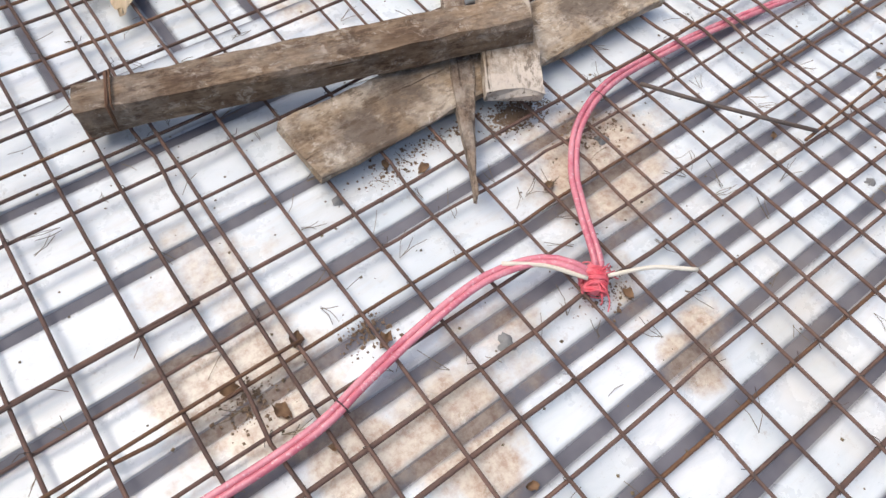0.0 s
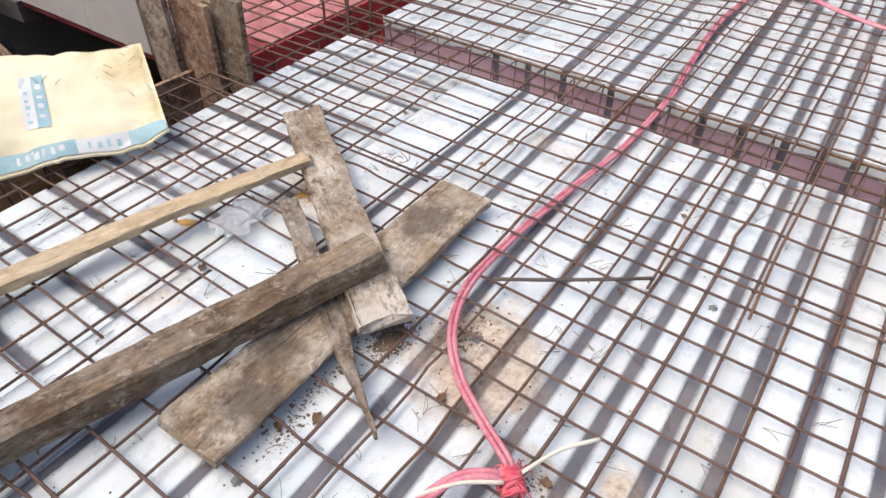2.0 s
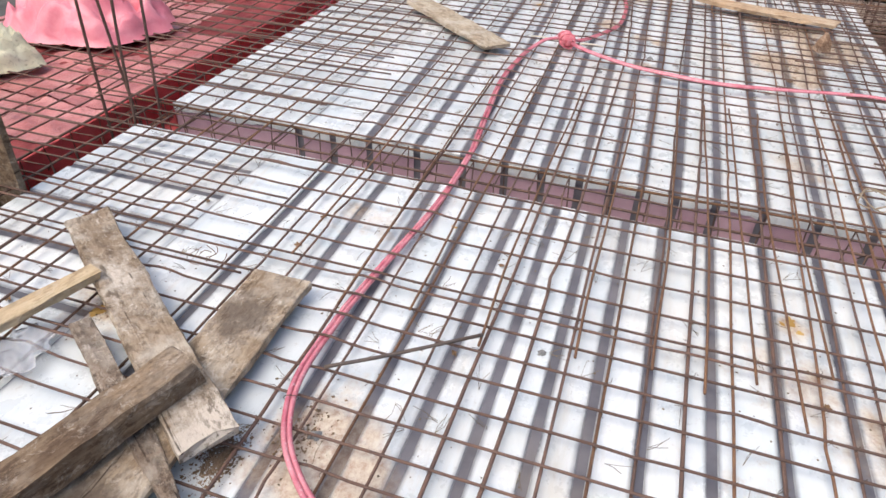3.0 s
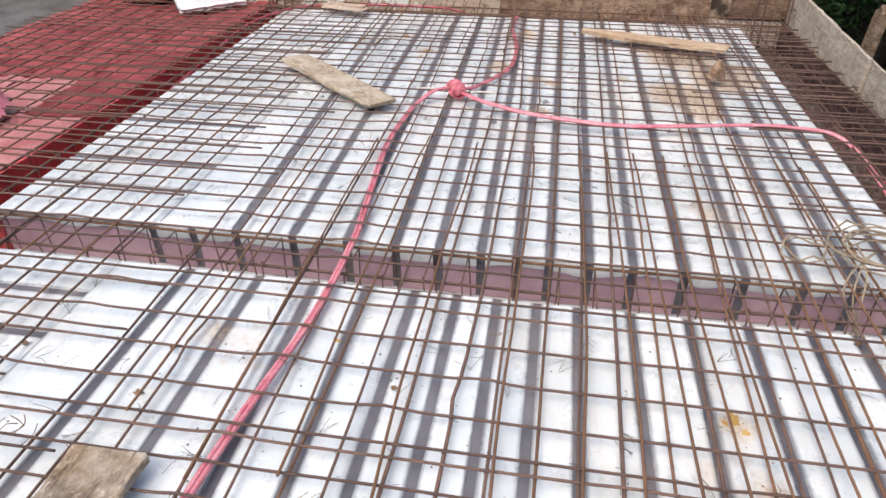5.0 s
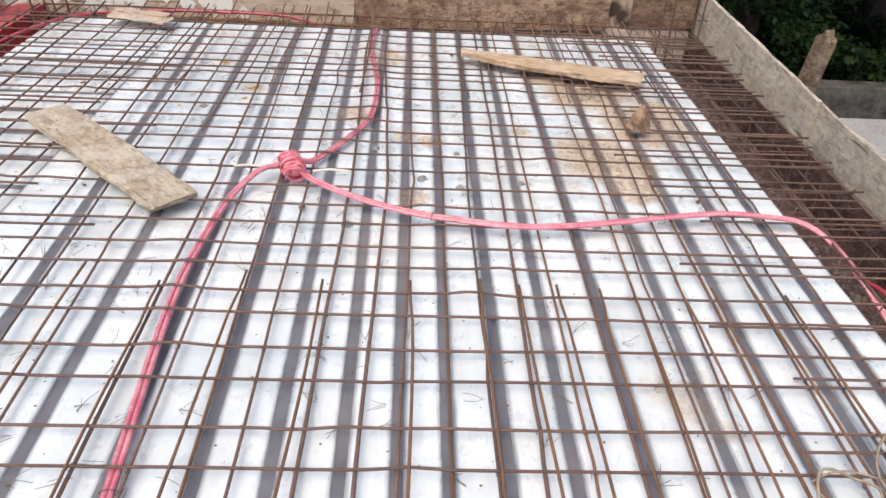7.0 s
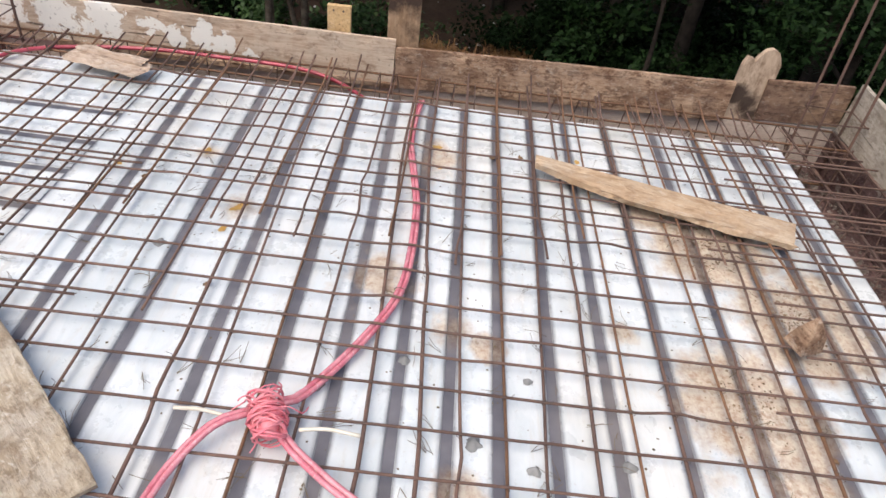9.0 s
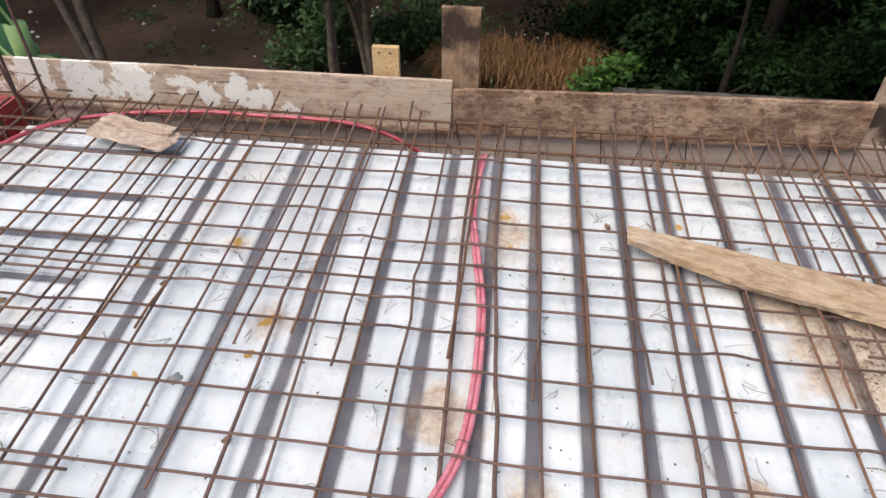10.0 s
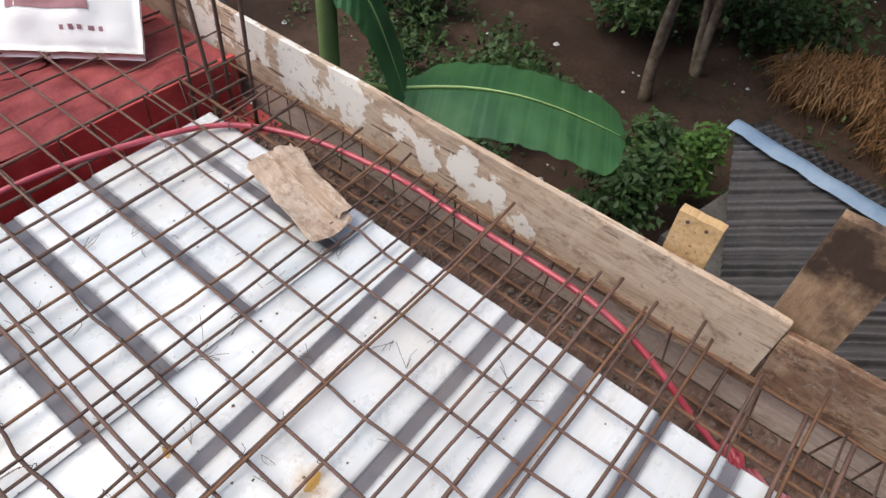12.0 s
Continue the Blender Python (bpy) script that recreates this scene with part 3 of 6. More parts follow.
def timber(name, p0, p1, width, thick, material, label="", category="plank", parent=None, taper=1.0, roll=0.0, rough=0.004, group="", point=0.0, blunt=0.0, cut=0.0, tagging=True, ragged=0.012, bow=0.0):
    """A sawn timber from p0 to p1 (the middle of its underside), with uneven edges and ragged ends."""
    a, b = Vector(p0), Vector(p1)
    d = b - a
    length = d.length
    n = max(5, int(length / 0.03))
    rnd = random.Random(sum(ord(ch) for ch in name) + int(length * 1000) + int(abs(a.x * 100)))
    off = Vector((rnd.random() * 50, rnd.random() * 50, rnd.random() * 50))
    verts, faces = [], []
    ring = [(-1, 0), (-0.93, 1), (-0.3, 1), (0.3, 1), (0.93, 1), (1, 0), (0.9, -1), (-0.9, -1)]
    shape = {0: (-0.5, 0.85), 1: (-0.47, 1.0), 2: (-0.16, 1.0), 3: (0.16, 1.0), 4: (0.47, 1.0), 5: (0.5, 0.85), 6: (0.49, 0.0), 7: (-0.49, 0.0)}
    for i in range(n + 1):
        t = i / n
        w = width * (1 + (taper - 1) * t)
        if point and t > 1 - point:
            w *= max(0.12, (1 - t) / point)
        if blunt and t > 1 - blunt:
            w *= max(0.25, math.sqrt(max(0.0, 1 - ((t - 1 + blunt) / blunt) ** 2)))
        for k in range(8):
            y, z = shape[k]
            if cut and t > 1 - cut:
                y = min(y, 0.5 - 0.55 * (t - 1 + cut) / cut)
            x = t * length
            if i == 0:
                x += (rnd.random() - 0.3) * ragged
            if i == n:
                x -= (rnd.random() - 0.3) * ragged
            q = Vector((x * 3.0, y * 3, z * 2)) + off
            wob = noise.noise(q * 1.3) * rough * 1.6 + noise.noise(q * 5) * rough * 0.8 + noise.noise(q * 13) * rough * 0.5
            verts.append((x, y * w + wob + bow * math.sin(math.pi * t), z * thick + (wob * 0.6 if z > 0.5 else 0)))
    for i in range(n):
        for k in range(8):
            p, q = i * 8 + k, i * 8 + (k + 1) % 8
            faces.append((p, q, q + 8, p + 8))
    faces.append(tuple(reversed(range(8))))
    faces.append(tuple(n * 8 + k for k in range(8)))
    me = raw(name, verts, faces, material)
    rot = Matrix.Rotation(math.atan2(d.y, d.x), 4, "Z") @ Matrix.Rotation(-math.asin(d.z / length), 4, "Y") @ Matrix.Rotation(radians(roll), 4, "X")
    ob = part(name, me, material, parent, "", at=Matrix.Translation(a) @ rot)
    if tagging:
        tagged(ob, label, category, group)
    elif label:
        ob["label"] = label
    return ob
# ---- the plan, in metres: x ahead, y to the walker's left, z = 0 on the white boards ----
X0, X1 = -1.6, 2.69        # first deck
X2, X3 = 2.99, 6.84        # second deck
YR, YL = -1.66, 2.48       # right and left edges of both decks
GAP = 0.042                # grey strip between two boards
BEAM_Z = -0.235            # bottom of the beam troughs
GROUND = -5.2

# grey strips along x: y at the deck's near and far end
STRIPS_1 = [(1.33, 1.32), (0.98, 1.02), (0.70, 0.785), (0.52, 0.57), (0.40, 0.38), (0.225, 0.211), (0.04, 0.056), (-0.09, -0.096), (-0.25, -0.248), (-0.45, -0.444), (-0.65, -0.649), (-0.87, -0.858), (-1.08, -1.076), (-1.24, -1.235), (-1.43, -1.42)]
STRIPS_2 = [(1.27, 1.44), (1.0, 1.085), (0.75, 0.82), (0.53, 0.595), (0.34, 0.40), (0.155, 0.21), (0.004, 0.042), (-0.135, -0.124), (-0.300, -0.300), (-0.480, -0.485), (-0.688, -0.70), (-0.921, -0.96), (-1.15, -1.19), (-1.34, -1.36), (-1.52, -1.53)]
SPLIT = 1.64               # beyond this the boards run across


def board_piece(corners, z0, z1, lip=0.004):
    """A flat board over four plan corners with eased upper edges."""
    cx, cy = sum(c[0] for c in corners) / 4, sum(c[1] for c in corners) / 4
    verts = [(x - cx, y - cy, z0) for x, y in corners] + [(x - cx, y - cy, z1 - lip) for x, y in corners]
    for x, y in corners:
        dx, dy = x - cx, y - cy
        verts.append((dx - math.copysign(lip, dx), dy - math.copysign(lip, dy), z1))
    faces = [(3, 2, 1, 0), (8, 9, 10, 11)]
    for i in range(4):
        j = (i + 1) % 4
        faces += [(i, j, 4 + j, 4 + i), (4 + i, 4 + j, 8 + j, 8 + i)]
    return verts, faces, (cx, cy)


def board_mesh(corners, z1, across):
    """One board; its UV map holds the distances, in metres, to its two long edges."""
    verts, faces, centre = board_piece(corners, -0.012, z1)
    me = raw("board", verts, faces, WHITE)
    layer = me.uv_layers.new(name="edges")
    for corner in layer.data:
        corner.uv = (0.0, 0.0)
    lo, hi = min(v[across] for v in verts), max(v[across] for v in verts)
    for loop in me.polygons[1].loop_indices:
        k = me.loops[loop].vertex_index - 8
        wide = abs(corners[3][1] - corners[0][1]) if across else hi - lo
        low = k in ((0, 1) if across else (0, 3))
        layer.data[loop].uv = (0.0, wide) if low else (wide, 0.0)
    return me, centre


def deck(name, xa, xb, strips, cross):
    """The white shutter boards of one bay on their grey bed."""
    floor = thing(name, "white shuttering boards with narrow grey joints, stained with clay and rust", "floor", kind="structure")
    bm = bmesh.new()
    box(bm, xa + 0.006, xb - 0.006, YR + 0.006, YL - 0.006, -0.05, -0.005)
    part("bed", bm, STRIP, floor, "dark grey bed under the white boards")
    rows = [(SPLIT + GAP / 2, SPLIT + GAP / 2)] + list(strips) + [(YR - GAP / 2, YR - GAP / 2)]
    for (a0, a1), (b0, b1) in zip(rows, rows[1:]):
        g = GAP * (0.36 if xa < 0 else 0.40)
        me, c = board_mesh([(xa, b0 + g), (xb, b1 + g), (xb, a1 - g), (xa, a0 - g)], random.uniform(-0.0015, 0.001), 1)
        part("board", me, WHITE, floor, at=pose(c[0], c[1], 0))
    xs = [xa - GAP / 2] + list(cross) + [xb + GAP / 2]
    for a, b in zip(xs, xs[1:]):
        g = GAP * (0.36 if xa < 0 else 0.40)
        me, c = board_mesh([(a + g, SPLIT + 0.001), (b - g, SPLIT + 0.001), (b - g, YL + random.uniform(-0.003, 0.003)), (a + g, YL)], random.uniform(-0.0015, 0.001), 0)
        part("board", me, WHITE, floor, at=pose(c[0], c[1], 0))
    return floor


deck("floor_1", X0, X1, STRIPS_1, [-1.2, -0.75, -0.35, 0.0, 0.35, 0.62, 0.88, 1.14, 1.40, 1.68, 1.96, 2.22, 2.46])
deck("floor_2", X2, X3, STRIPS_2, [3.30, 3.58, 3.84, 4.10, 4.36, 4.62, 4.88, 5.12, 5.36, 5.60, 5.85, 6.08, 6.343, 6.678])


# ---- the troughs of the beams ----
def slab(name, x0, x1, y0, y1, z0, z1, material, label, parent=None, kind="structure", category="wall"):
    bm = bmesh.new()
    box(bm, x0, x1, y0, y1, z0, z1, 0.003)
    if parent is not None:
        return part(name, bm, material, parent, label)
    return tagged(part(name, bm, material), label, category, kind=kind)


# trough between the two bays: mauve side pieces, white lip folded over the edge
cross_beam = thing("beam_trough_cross", "beam trough with mauve sheeted side and pale bottom between the bays", "trough", kind="structure")
slab("trough_bottom", X1 - 0.02, X2 + 0.02, YR, YL, BEAM_Z - 0.03, BEAM_Z, CONCRETE_PALE, "pale dusty bottom board", cross_beam)
slab("near_side", X1 - 0.035, X1 - 0.008, YR, YL, BEAM_Z, -0.052, PINK_FACE, "mauve sheeted side", cross_beam)
slab("far_backing", X2 + 0.012, X2 + 0.05, YR, YL, BEAM_Z, -0.052, STRIP, "dark joint behind the side pieces", cross_beam)
ends = [YL + 0.02] + [a for a, _ in [(1.68, 0), (1.48, 0)] + STRIPS_2] + [YR - 0.02]
for a, b in zip(ends, ends[1:]):
    y0, y1 = b + 0.019, a - 0.019
    n = max(3, int((y1 - y0) / 0.03))
    verts, faces = [], []
    lv, lf = [], []
    for i in range(n + 1):
        y = y0 + (y1 - y0) * i / n
        for z in (BEAM_Z + 0.004, -0.16, -0.08, -0.014):
            verts.append((X2 + 0.006 + 0.004 * noise.noise((y * 14, z * 18, 2.0)), y, z))
        drop = 0.048 + 0.034 * noise.noise((y * 5.0, 3.3, 0.7)) + 0.008 * noise.noise((y * 21, 1, 5))
        for x, z in ((X2 + 0.014, 0.0015), (X2 + 0.004, -0.001), (X2 - 0.001, -0.010), (X2 + 0.0, -0.010 - drop)):
            lv.append((x, y, z))
    for i in range(n):
        for k in range(3):
            p = i * 4 + k
            faces.append((p, p + 1, p + 5, p + 4))
            lf.append((p, p + 1, p + 5, p + 4))
    part("side_piece", raw("side_piece", verts, faces, PINK_FACE, True), PINK_FACE, cross_beam)
    lip = raw("sheet_lip", lv, lf, WHITE, True)
    for corner in lip.uv_layers.new(name="edges").data:
        corner.uv = (1.0, 1.0)
    part("sheet_lip", lip, WHITE, cross_beam, "white sheet folded over the edge")

# left trough, red where it passes the second bay, brown boards beside the first
left_beam = thing("beam_trough_left", "long beam trough lined with red sheet and brown boards", "trough", kind="structure")
slab("red_bottom", 1.90, 7.16, YL + 0.0, 2.76, BEAM_Z - 0.03, BEAM_Z, RED_TROUGH, "crimson sheet on the bottom", left_beam)
slab("red_side", 1.93, 7.16, 2.735, 2.76, BEAM_Z, -0.012, RED_TROUGH, "crimson sheeted side", left_beam)
slab("near_side", X2, X3, YL + 0.004, YL + 0.02, BEAM_Z, -0.052, RED_TROUGH, "crimson sheeted side", left_beam)
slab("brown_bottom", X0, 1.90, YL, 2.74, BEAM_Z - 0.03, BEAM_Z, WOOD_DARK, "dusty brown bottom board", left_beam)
slab("brown_near_side", X0, X1, YL + 0.004, YL + 0.02, BEAM_Z, -0.052, WOOD_FORM, "brown board side", left_beam)

# right and far troughs
right_beam = thing("beam_trough_right", "deep beam trough of dark boards along the bays", "trough", kind="structure")
slab("trough_bottom", X0, 7.16, -2.12, YR, BEAM_Z - 0.06, BEAM_Z - 0.03, WOOD_SHADE, "bottom board with recess shade in its colour", right_beam)
slab("near_side", X0, X1, YR - 0.02, YR - 0.004, BEAM_Z, -0.052, WOOD_FORM, "brown board side", right_beam)
slab("near_side", X2, X3, YR - 0.02, YR - 0.004, BEAM_Z, -0.052, WOOD_SHADE, "dark board side", right_beam)
far_beam = thing("beam_trough_far", "beam trough of brown boards under the edge form", "trough", kind="structure")
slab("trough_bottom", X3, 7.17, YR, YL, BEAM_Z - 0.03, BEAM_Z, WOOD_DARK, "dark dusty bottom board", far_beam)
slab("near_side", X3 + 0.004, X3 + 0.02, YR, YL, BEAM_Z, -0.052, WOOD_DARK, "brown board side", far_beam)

rb = random.Random(61)
for where, label, xa, xb, ya, yb, zb, number in ((far_beam, "grey and brown rubble", 6.84, 7.14, -2.0, 2.6, BEAM_Z, 1500), (right_beam, "grey and brown rubble", 2.5, 7.1, -2.08, -1.70, BEAM_Z - 0.03, 1300)):
    rv0, rf0 = [], []
    for _ in range(number):
        x, y, s = rb.uniform(xa, xb), rb.uniform(ya, yb), rb.uniform(0.004, 0.013) * rb.choice((0.6, 1, 1, 1.6))
        i0, z0, ph = len(rv0), zb + 0.0, rb.uniform(0, 6.28)
        for k in range(5):
            q = ph + k * 1.2566
            rv0.append((x + s * rb.uniform(0.7, 1.2) * math.cos(q), y + s * rb.uniform(0.7, 1.2) * math.sin(q), z0))
        for k in range(5):
            q = ph + k * 1.2566 + 0.4
            rv0.append((x + 0.7 * s * rb.uniform(0.6, 1.2) * math.cos(q), y + 0.7 * s * rb.uniform(0.6, 1.2) * math.sin(q), z0 + s * rb.uniform(0.5, 1.1)))
        rf0 += [(i0 + k, i0 + (k + 1) % 5, i0 + 5 + (k + 1) % 5, i0 + 5 + k) for k in range(5)] + [tuple(i0 + 5 + k for k in range(5))]
    tagged(part("rubble", raw("rubble", rv0, rf0, RUBBLE), RUBBLE, where, label), kind="stuff")

# ---- edge forms ----
edge_far = thing("edge_form_far", "edge form of weathered boards nailed end to end", "formwork", kind="structure")
timber("upper_board", (7.185, 0.458, -0.07), (7.185, 3.45, -0.08), 0.025, 0.255, SPLASHED, "pale board splashed with white paint", parent=edge_far, tagging=False, rough=0.005)
timber("upper_board", (7.185, -1.462, -0.045), (7.185, 0.452, -0.095), 0.025, 0.24, WOOD_FORM, "brown weathered board", parent=edge_far, tagging=False, rough=0.006)
timber("upper_board", (7.20, -2.13, 0.0), (7.20, -1.645, -0.02), 0.025, 0.245, WOOD_CORNER, "dark reddish board at the corner", parent=edge_far, tagging=False, rough=0.003)
timber("lower_board", (7.215, -2.13, -0.27), (7.215, 3.45, -0.27), 0.025, 0.235, WOOD_LOWER, "smooth brown lower board", parent=edge_far, tagging=False, rough=0.002)
timber("batten", (7.165, 0.44, -0.098), (7.165, 2.4, -0.085), 0.02, 0.03, WOOD_FORM, "thin batten under the board", parent=edge_far, tagging=False, rough=0.004)
timber("far_panel", (7.26, 2.9, -0.25), (7.26, 6.4, -0.25), 0.03, 0.52, WOOD_FORM_GREY, "grey panel board", parent=edge_far, tagging=False, rough=0.003)
timber("far_panel", (7.275, 2.9, 0.275), (7.275, 6.4, 0.275), 0.03, 0.42, CONCRETE_PALE, "pale panel board", parent=edge_far, tagging=False, rough=0.003)

edge_right = thing("edge_form_right", "grey edge form boards nailed along the beam trough", "formwork", kind="structure")
timber("upper_board", (7.19, -2.145, -0.02), (5.35, -2.14, -0.085), 0.028, 0.295, WOOD_FORM_GREY, "grey weathered board", parent=edge_right, tagging=False, rough=0.004, taper=1.0)
timber("upper_board", (5.42, -2.17, -0.095), (2.9, -2.165, -0.13), 0.028, 0.285, WOOD_FORM_GREY, "grey weathered board", parent=edge_right, tagging=False, rough=0.004)
timber("upper_board", (2.9, -2.15, -0.13), (-1.6, -2.15, -0.13), 0.028, 0.285, WOOD_FORM_GREY, "grey weathered board", parent=edge_right, tagging=False, rough=0.004)
timber("lower_board", (7.19, -2.125, -0.29), (-1.6, -2.125, -0.29), 0.022, 0.26, WOOD_SHADE, "lower board with recess shade in its colour", parent=edge_right, tagging=False, rough=0.002)


def polyline(xs, ys, x):
    """The line through the points (xs, ys), carried on level past both ends."""
    if x <= xs[0]:
        return ys[0]
    for xa, xb, ya, yb in zip(xs, xs[1:], ys, ys[1:]):
        if x <= xb:
            return ya + (yb - ya) * (x - xa) / (xb - xa)
    return ys[-1]


def standing_board(name, x, y, z0, z1, wide, thick, material, label, lean=(0.0, 0.0), along="y", jag=0.006, category="post", crown=None):
    """A standing board with a jagged top, or one that follows crown(s), built upright."""
    n, m = 10, 24 if crown else 6
    verts, faces = [], []
    off = x * 3.1 + y * 7.7
    for i in range(n + 1):
        t = i / n
        for k in range(m + 1):
            s = k / m - 0.5
            top = jag * noise.noise((s * 9 + off, 1.0, 0)) * 2 if i == n else 0.0
            if crown and t > 0.7:
                top -= crown(s) * (t - 0.7) / 0.3
            wob = 0.003 * noise.noise((t * 4, s * 3, off))
            u, h = s * wide + wob, t * (z1 - z0) + top
            px, py = t * lean[0], t * lean[1]
            for side in (-0.5, 0.5):
                th = side * thick + wob
                verts.append((px + (th if along == "y" else u), py + (u if along == "y" else th), h))
    row = (m + 1) * 2
    for i in range(n):
        for k in range(m):
            a = i * row + k * 2
            faces.append((a, a + 2, a + 2 + row, a + row))
            faces.append((a + 1, a + 1 + row, a + 3 + row, a + 3))
        a, b = i * row, i * row + m * 2
        faces.append((a, a + row, a + 1 + row, a + 1))
        faces.append((b, b + 1, b + 1 + row, b + row))
    for k in range(m):
        a = n * row + k * 2
        faces.append((a, a + 2, a + 3, a + 1))
        a = k * 2
        faces.append((a, a + 1, a + 3, a + 2))
    ob = part(name, raw(name, verts, faces, material), material, at=pose(x, y, z0))
    return tagged(ob, label, category)


standing_board("tall_post", 7.245, 0.427, -0.9, 0.515, 0.178, 0.035, WOOD_BURNT, "tall brown post with dark burnt stains behind the edge form")
POST_SHORT = standing_board("short_post", 7.238, 0.785, -0.9, 0.315, 0.128, 0.035, WOOD_NEW, "short post of fresh pale timber with two nail marks", jag=0.002)
for dy in (-0.025, 0.03):
    bm = bmesh.new()
    bmesh.ops.create_cone(bm, segments=8, radius1=0.006, radius2=0.005, depth=0.004, cap_ends=True)
    part("nail", bm, STEEL_DARK, POST_SHORT, "dark nail head", at=pose(-0.0185, dy, 1.19, 0, 90, 0))
standing_board("stub_post", 7.226, -1.568, -0.20, 0.392, 0.206, 0.035, WOOD_STUB, "broken stub of board with a ragged lobed top behind the form", jag=0.006, crown=lambda s: polyline((-0.5, -0.42, -0.34, -0.10, 0.04, 0.17, 0.21, 0.27, 0.42, 0.5), (0.085, 0.05, 0.018, 0.0, 0.025, 0.06, 0.085, 0.068, 0.06, 0.11), s))
standing_board("side_post", 5.72, -2.215, -0.9, 0.43, 0.13, 0.05, WOOD_BEAM, "dark leaning post with a pointed top outside the form", lean=(-0.02, -0.05), along="x", jag=0.05)
standing_board("side_post", 4.55, -2.235, -0.9, 0.24, 0.10, 0.05, WOOD_FORM_GREY, "short grey post with a slanted top outside the form", along="x", jag=0.04)

# ---- red sheeted bay to the left, and the storey below ----
def sheet_grid(name, x0, x1, y0, y1, z, amp, freq, material, nx, ny, seed=0.0):
    verts, faces = [], []
    for i in range(nx + 1):
        for j in range(ny + 1):
            x, y = x0 + (x1 - x0) * i / nx, y0 + (y1 - y0) * j / ny
            h = z + amp * noise.noise((x * freq + seed, y * freq, seed)) + amp * 0.4 * noise.noise((x * freq * 3.1, y * freq * 3.1, seed + 4))
            verts.append((x, y, h))
    for i in range(nx):
        for j in range(ny):
            a = i * (ny + 1) + j
            faces.append((a, a + ny + 1, a + ny + 2, a + 1))
    return raw(name, verts, faces, material, True)


red_floor = thing("floor_3", "dusty red plastic sheet spread in panels over a third bay, near ones with painted sheen", "floor", kind="structure")
ys = [2.765, 3.22, 3.68, 4.14, 4.62]
xs = [1.95, 2.36, 2.80, 3.45, 4.10, 4.75, 5.40, 6.05, 6.62, 7.14]
# near panels mostly take the red with sheen in its colour
for i, (xa, xb) in enumerate(zip(xs, xs[1:])):
    for j, (ya, yb) in enumerate(zip(ys, ys[1:])):
        me = sheet_grid("sheet_panel", xa, xb - 0.012, ya, yb - 0.012, -0.018, 0.030, 6.5, RED_PALE if i < 5 and (i + j) % 4 else RED_SHEET, 16, 12, 1.0)
        part("sheet_panel", me, RED_PALE, red_floor)
slab("backing", 1.94, 7.16, 2.762, 4.64, -0.10, -0.035, RED_SHEET, "crimson backing sheet", red_floor)

# boards round the stair opening beside the first bay
pit = thing("stair_opening_form", "rough brown form boards round a dark stair opening", "formwork", kind="structure")
timber("side_board", (-1.6, 2.765, -0.24), (1.05, 2.765, -0.24), 0.03, 0.36, WOOD_ORANGE, "orange-brown plywood side", parent=pit, tagging=False)
timber("side_board", (1.05, 2.775, -0.26), (1.83, 2.775, -0.26), 0.03, 0.30, WOOD_FORM, "brown side board", parent=pit, tagging=False)
for k, (x, y, w, low, top, mat, lean) in enumerate(((1.935, 2.575, 0.19, -0.23, 0.42, WOOD_BEAM, (0.02, -0.02)), (1.895, 2.78, 0.27, -1.4, 0.38, WOOD_FORM, (0.0, -0.01)), (1.955, 2.70, 0.20, -0.23, 0.36, WOOD_BEAM, (0.0, 0.01)), (1.86, 2.98, 0.19, -1.4, 0.47, WOOD_GREY, (-0.01, 0.01)), (1.90, 3.10, 0.16, -1.4, 0.30, WOOD_BEAM, (0, 0)))):
    ob = standing_board("standing_plank", x, y, low, top, w, 0.032, mat, "", lean=lean, jag=0.03)
    ob.parent = pit
    for key in ("category",):
        del ob[key]
slab("stair_panel", 1.88, 1.925, 3.19, 3.75, -0.02, 0.55, PLASTER, "grey cement-stained panel", pit)
slab("stair_panel", 1.885, 1.93, 3.76, 4.64, -0.02, 0.55, PLASTER, "grey cement-stained panel", pit)
# pit walls take a dark concrete, so the opening's shade is in the colour
slab("stair_wall", -1.6, 1.90, 5.0, 5.15, -2.4, 0.3, CONCRETE, "rough plastered wall, shade of the opening in its colour", pit)
slab("stair_side", -1.75, -1.6, 2.7, 5.15, -2.4, 0.3, CONCRETE, "rough plastered wall, shade of the opening in its colour", pit)
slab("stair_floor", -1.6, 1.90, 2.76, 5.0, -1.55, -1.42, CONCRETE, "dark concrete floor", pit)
# pink tiled flight rising in the opening
flight = thing("pink_steps", "pink tiled steps edged with timber in the stair opening", "stairs", kind="structure")
tile = bmesh.new()
box(tile, -0.142, 0.142, -0.096, 0.096, -0.02, 0.0, 0.004)
tile_mesh = mesh_from(tile, "tile", MAUVE_TILE)
for i in range(7):
    for j in range(9):
        part("tile", tile_mesh, MAUVE_TILE, flight, at=pose(-0.30 + 0.29 * i, 3.25 + 0.18 * j, -1.18 + 0.08 * j, 24, 0, 0))
bm = bmesh.new()
box(bm, -1.03, 1.03, -1.05, 1.05, -0.04, -0.012)
part("joint_bed", bm, RED_SHEET, flight, "dark red joints between the tiles", at=pose(0.57, 3.97, -0.86, 24, 0, 0))
slab("tile_bed", -0.5, 1.74, 3.1, 4.95, -1.40, -1.30, RED_SHEET, "red bed", flight)
timber("string_board", (-0.47, 3.1, -1.25), (-0.47, 4.9, -0.45), 0.05, 0.14, WOOD_GREY, "grey timber edge", parent=flight, tagging=False)
timber("string_board", (1.72, 3.1, -1.25), (1.75, 4.9, -0.45), 0.05, 0.14, WOOD_FORM, "brown timber edge", parent=flight, tagging=False)

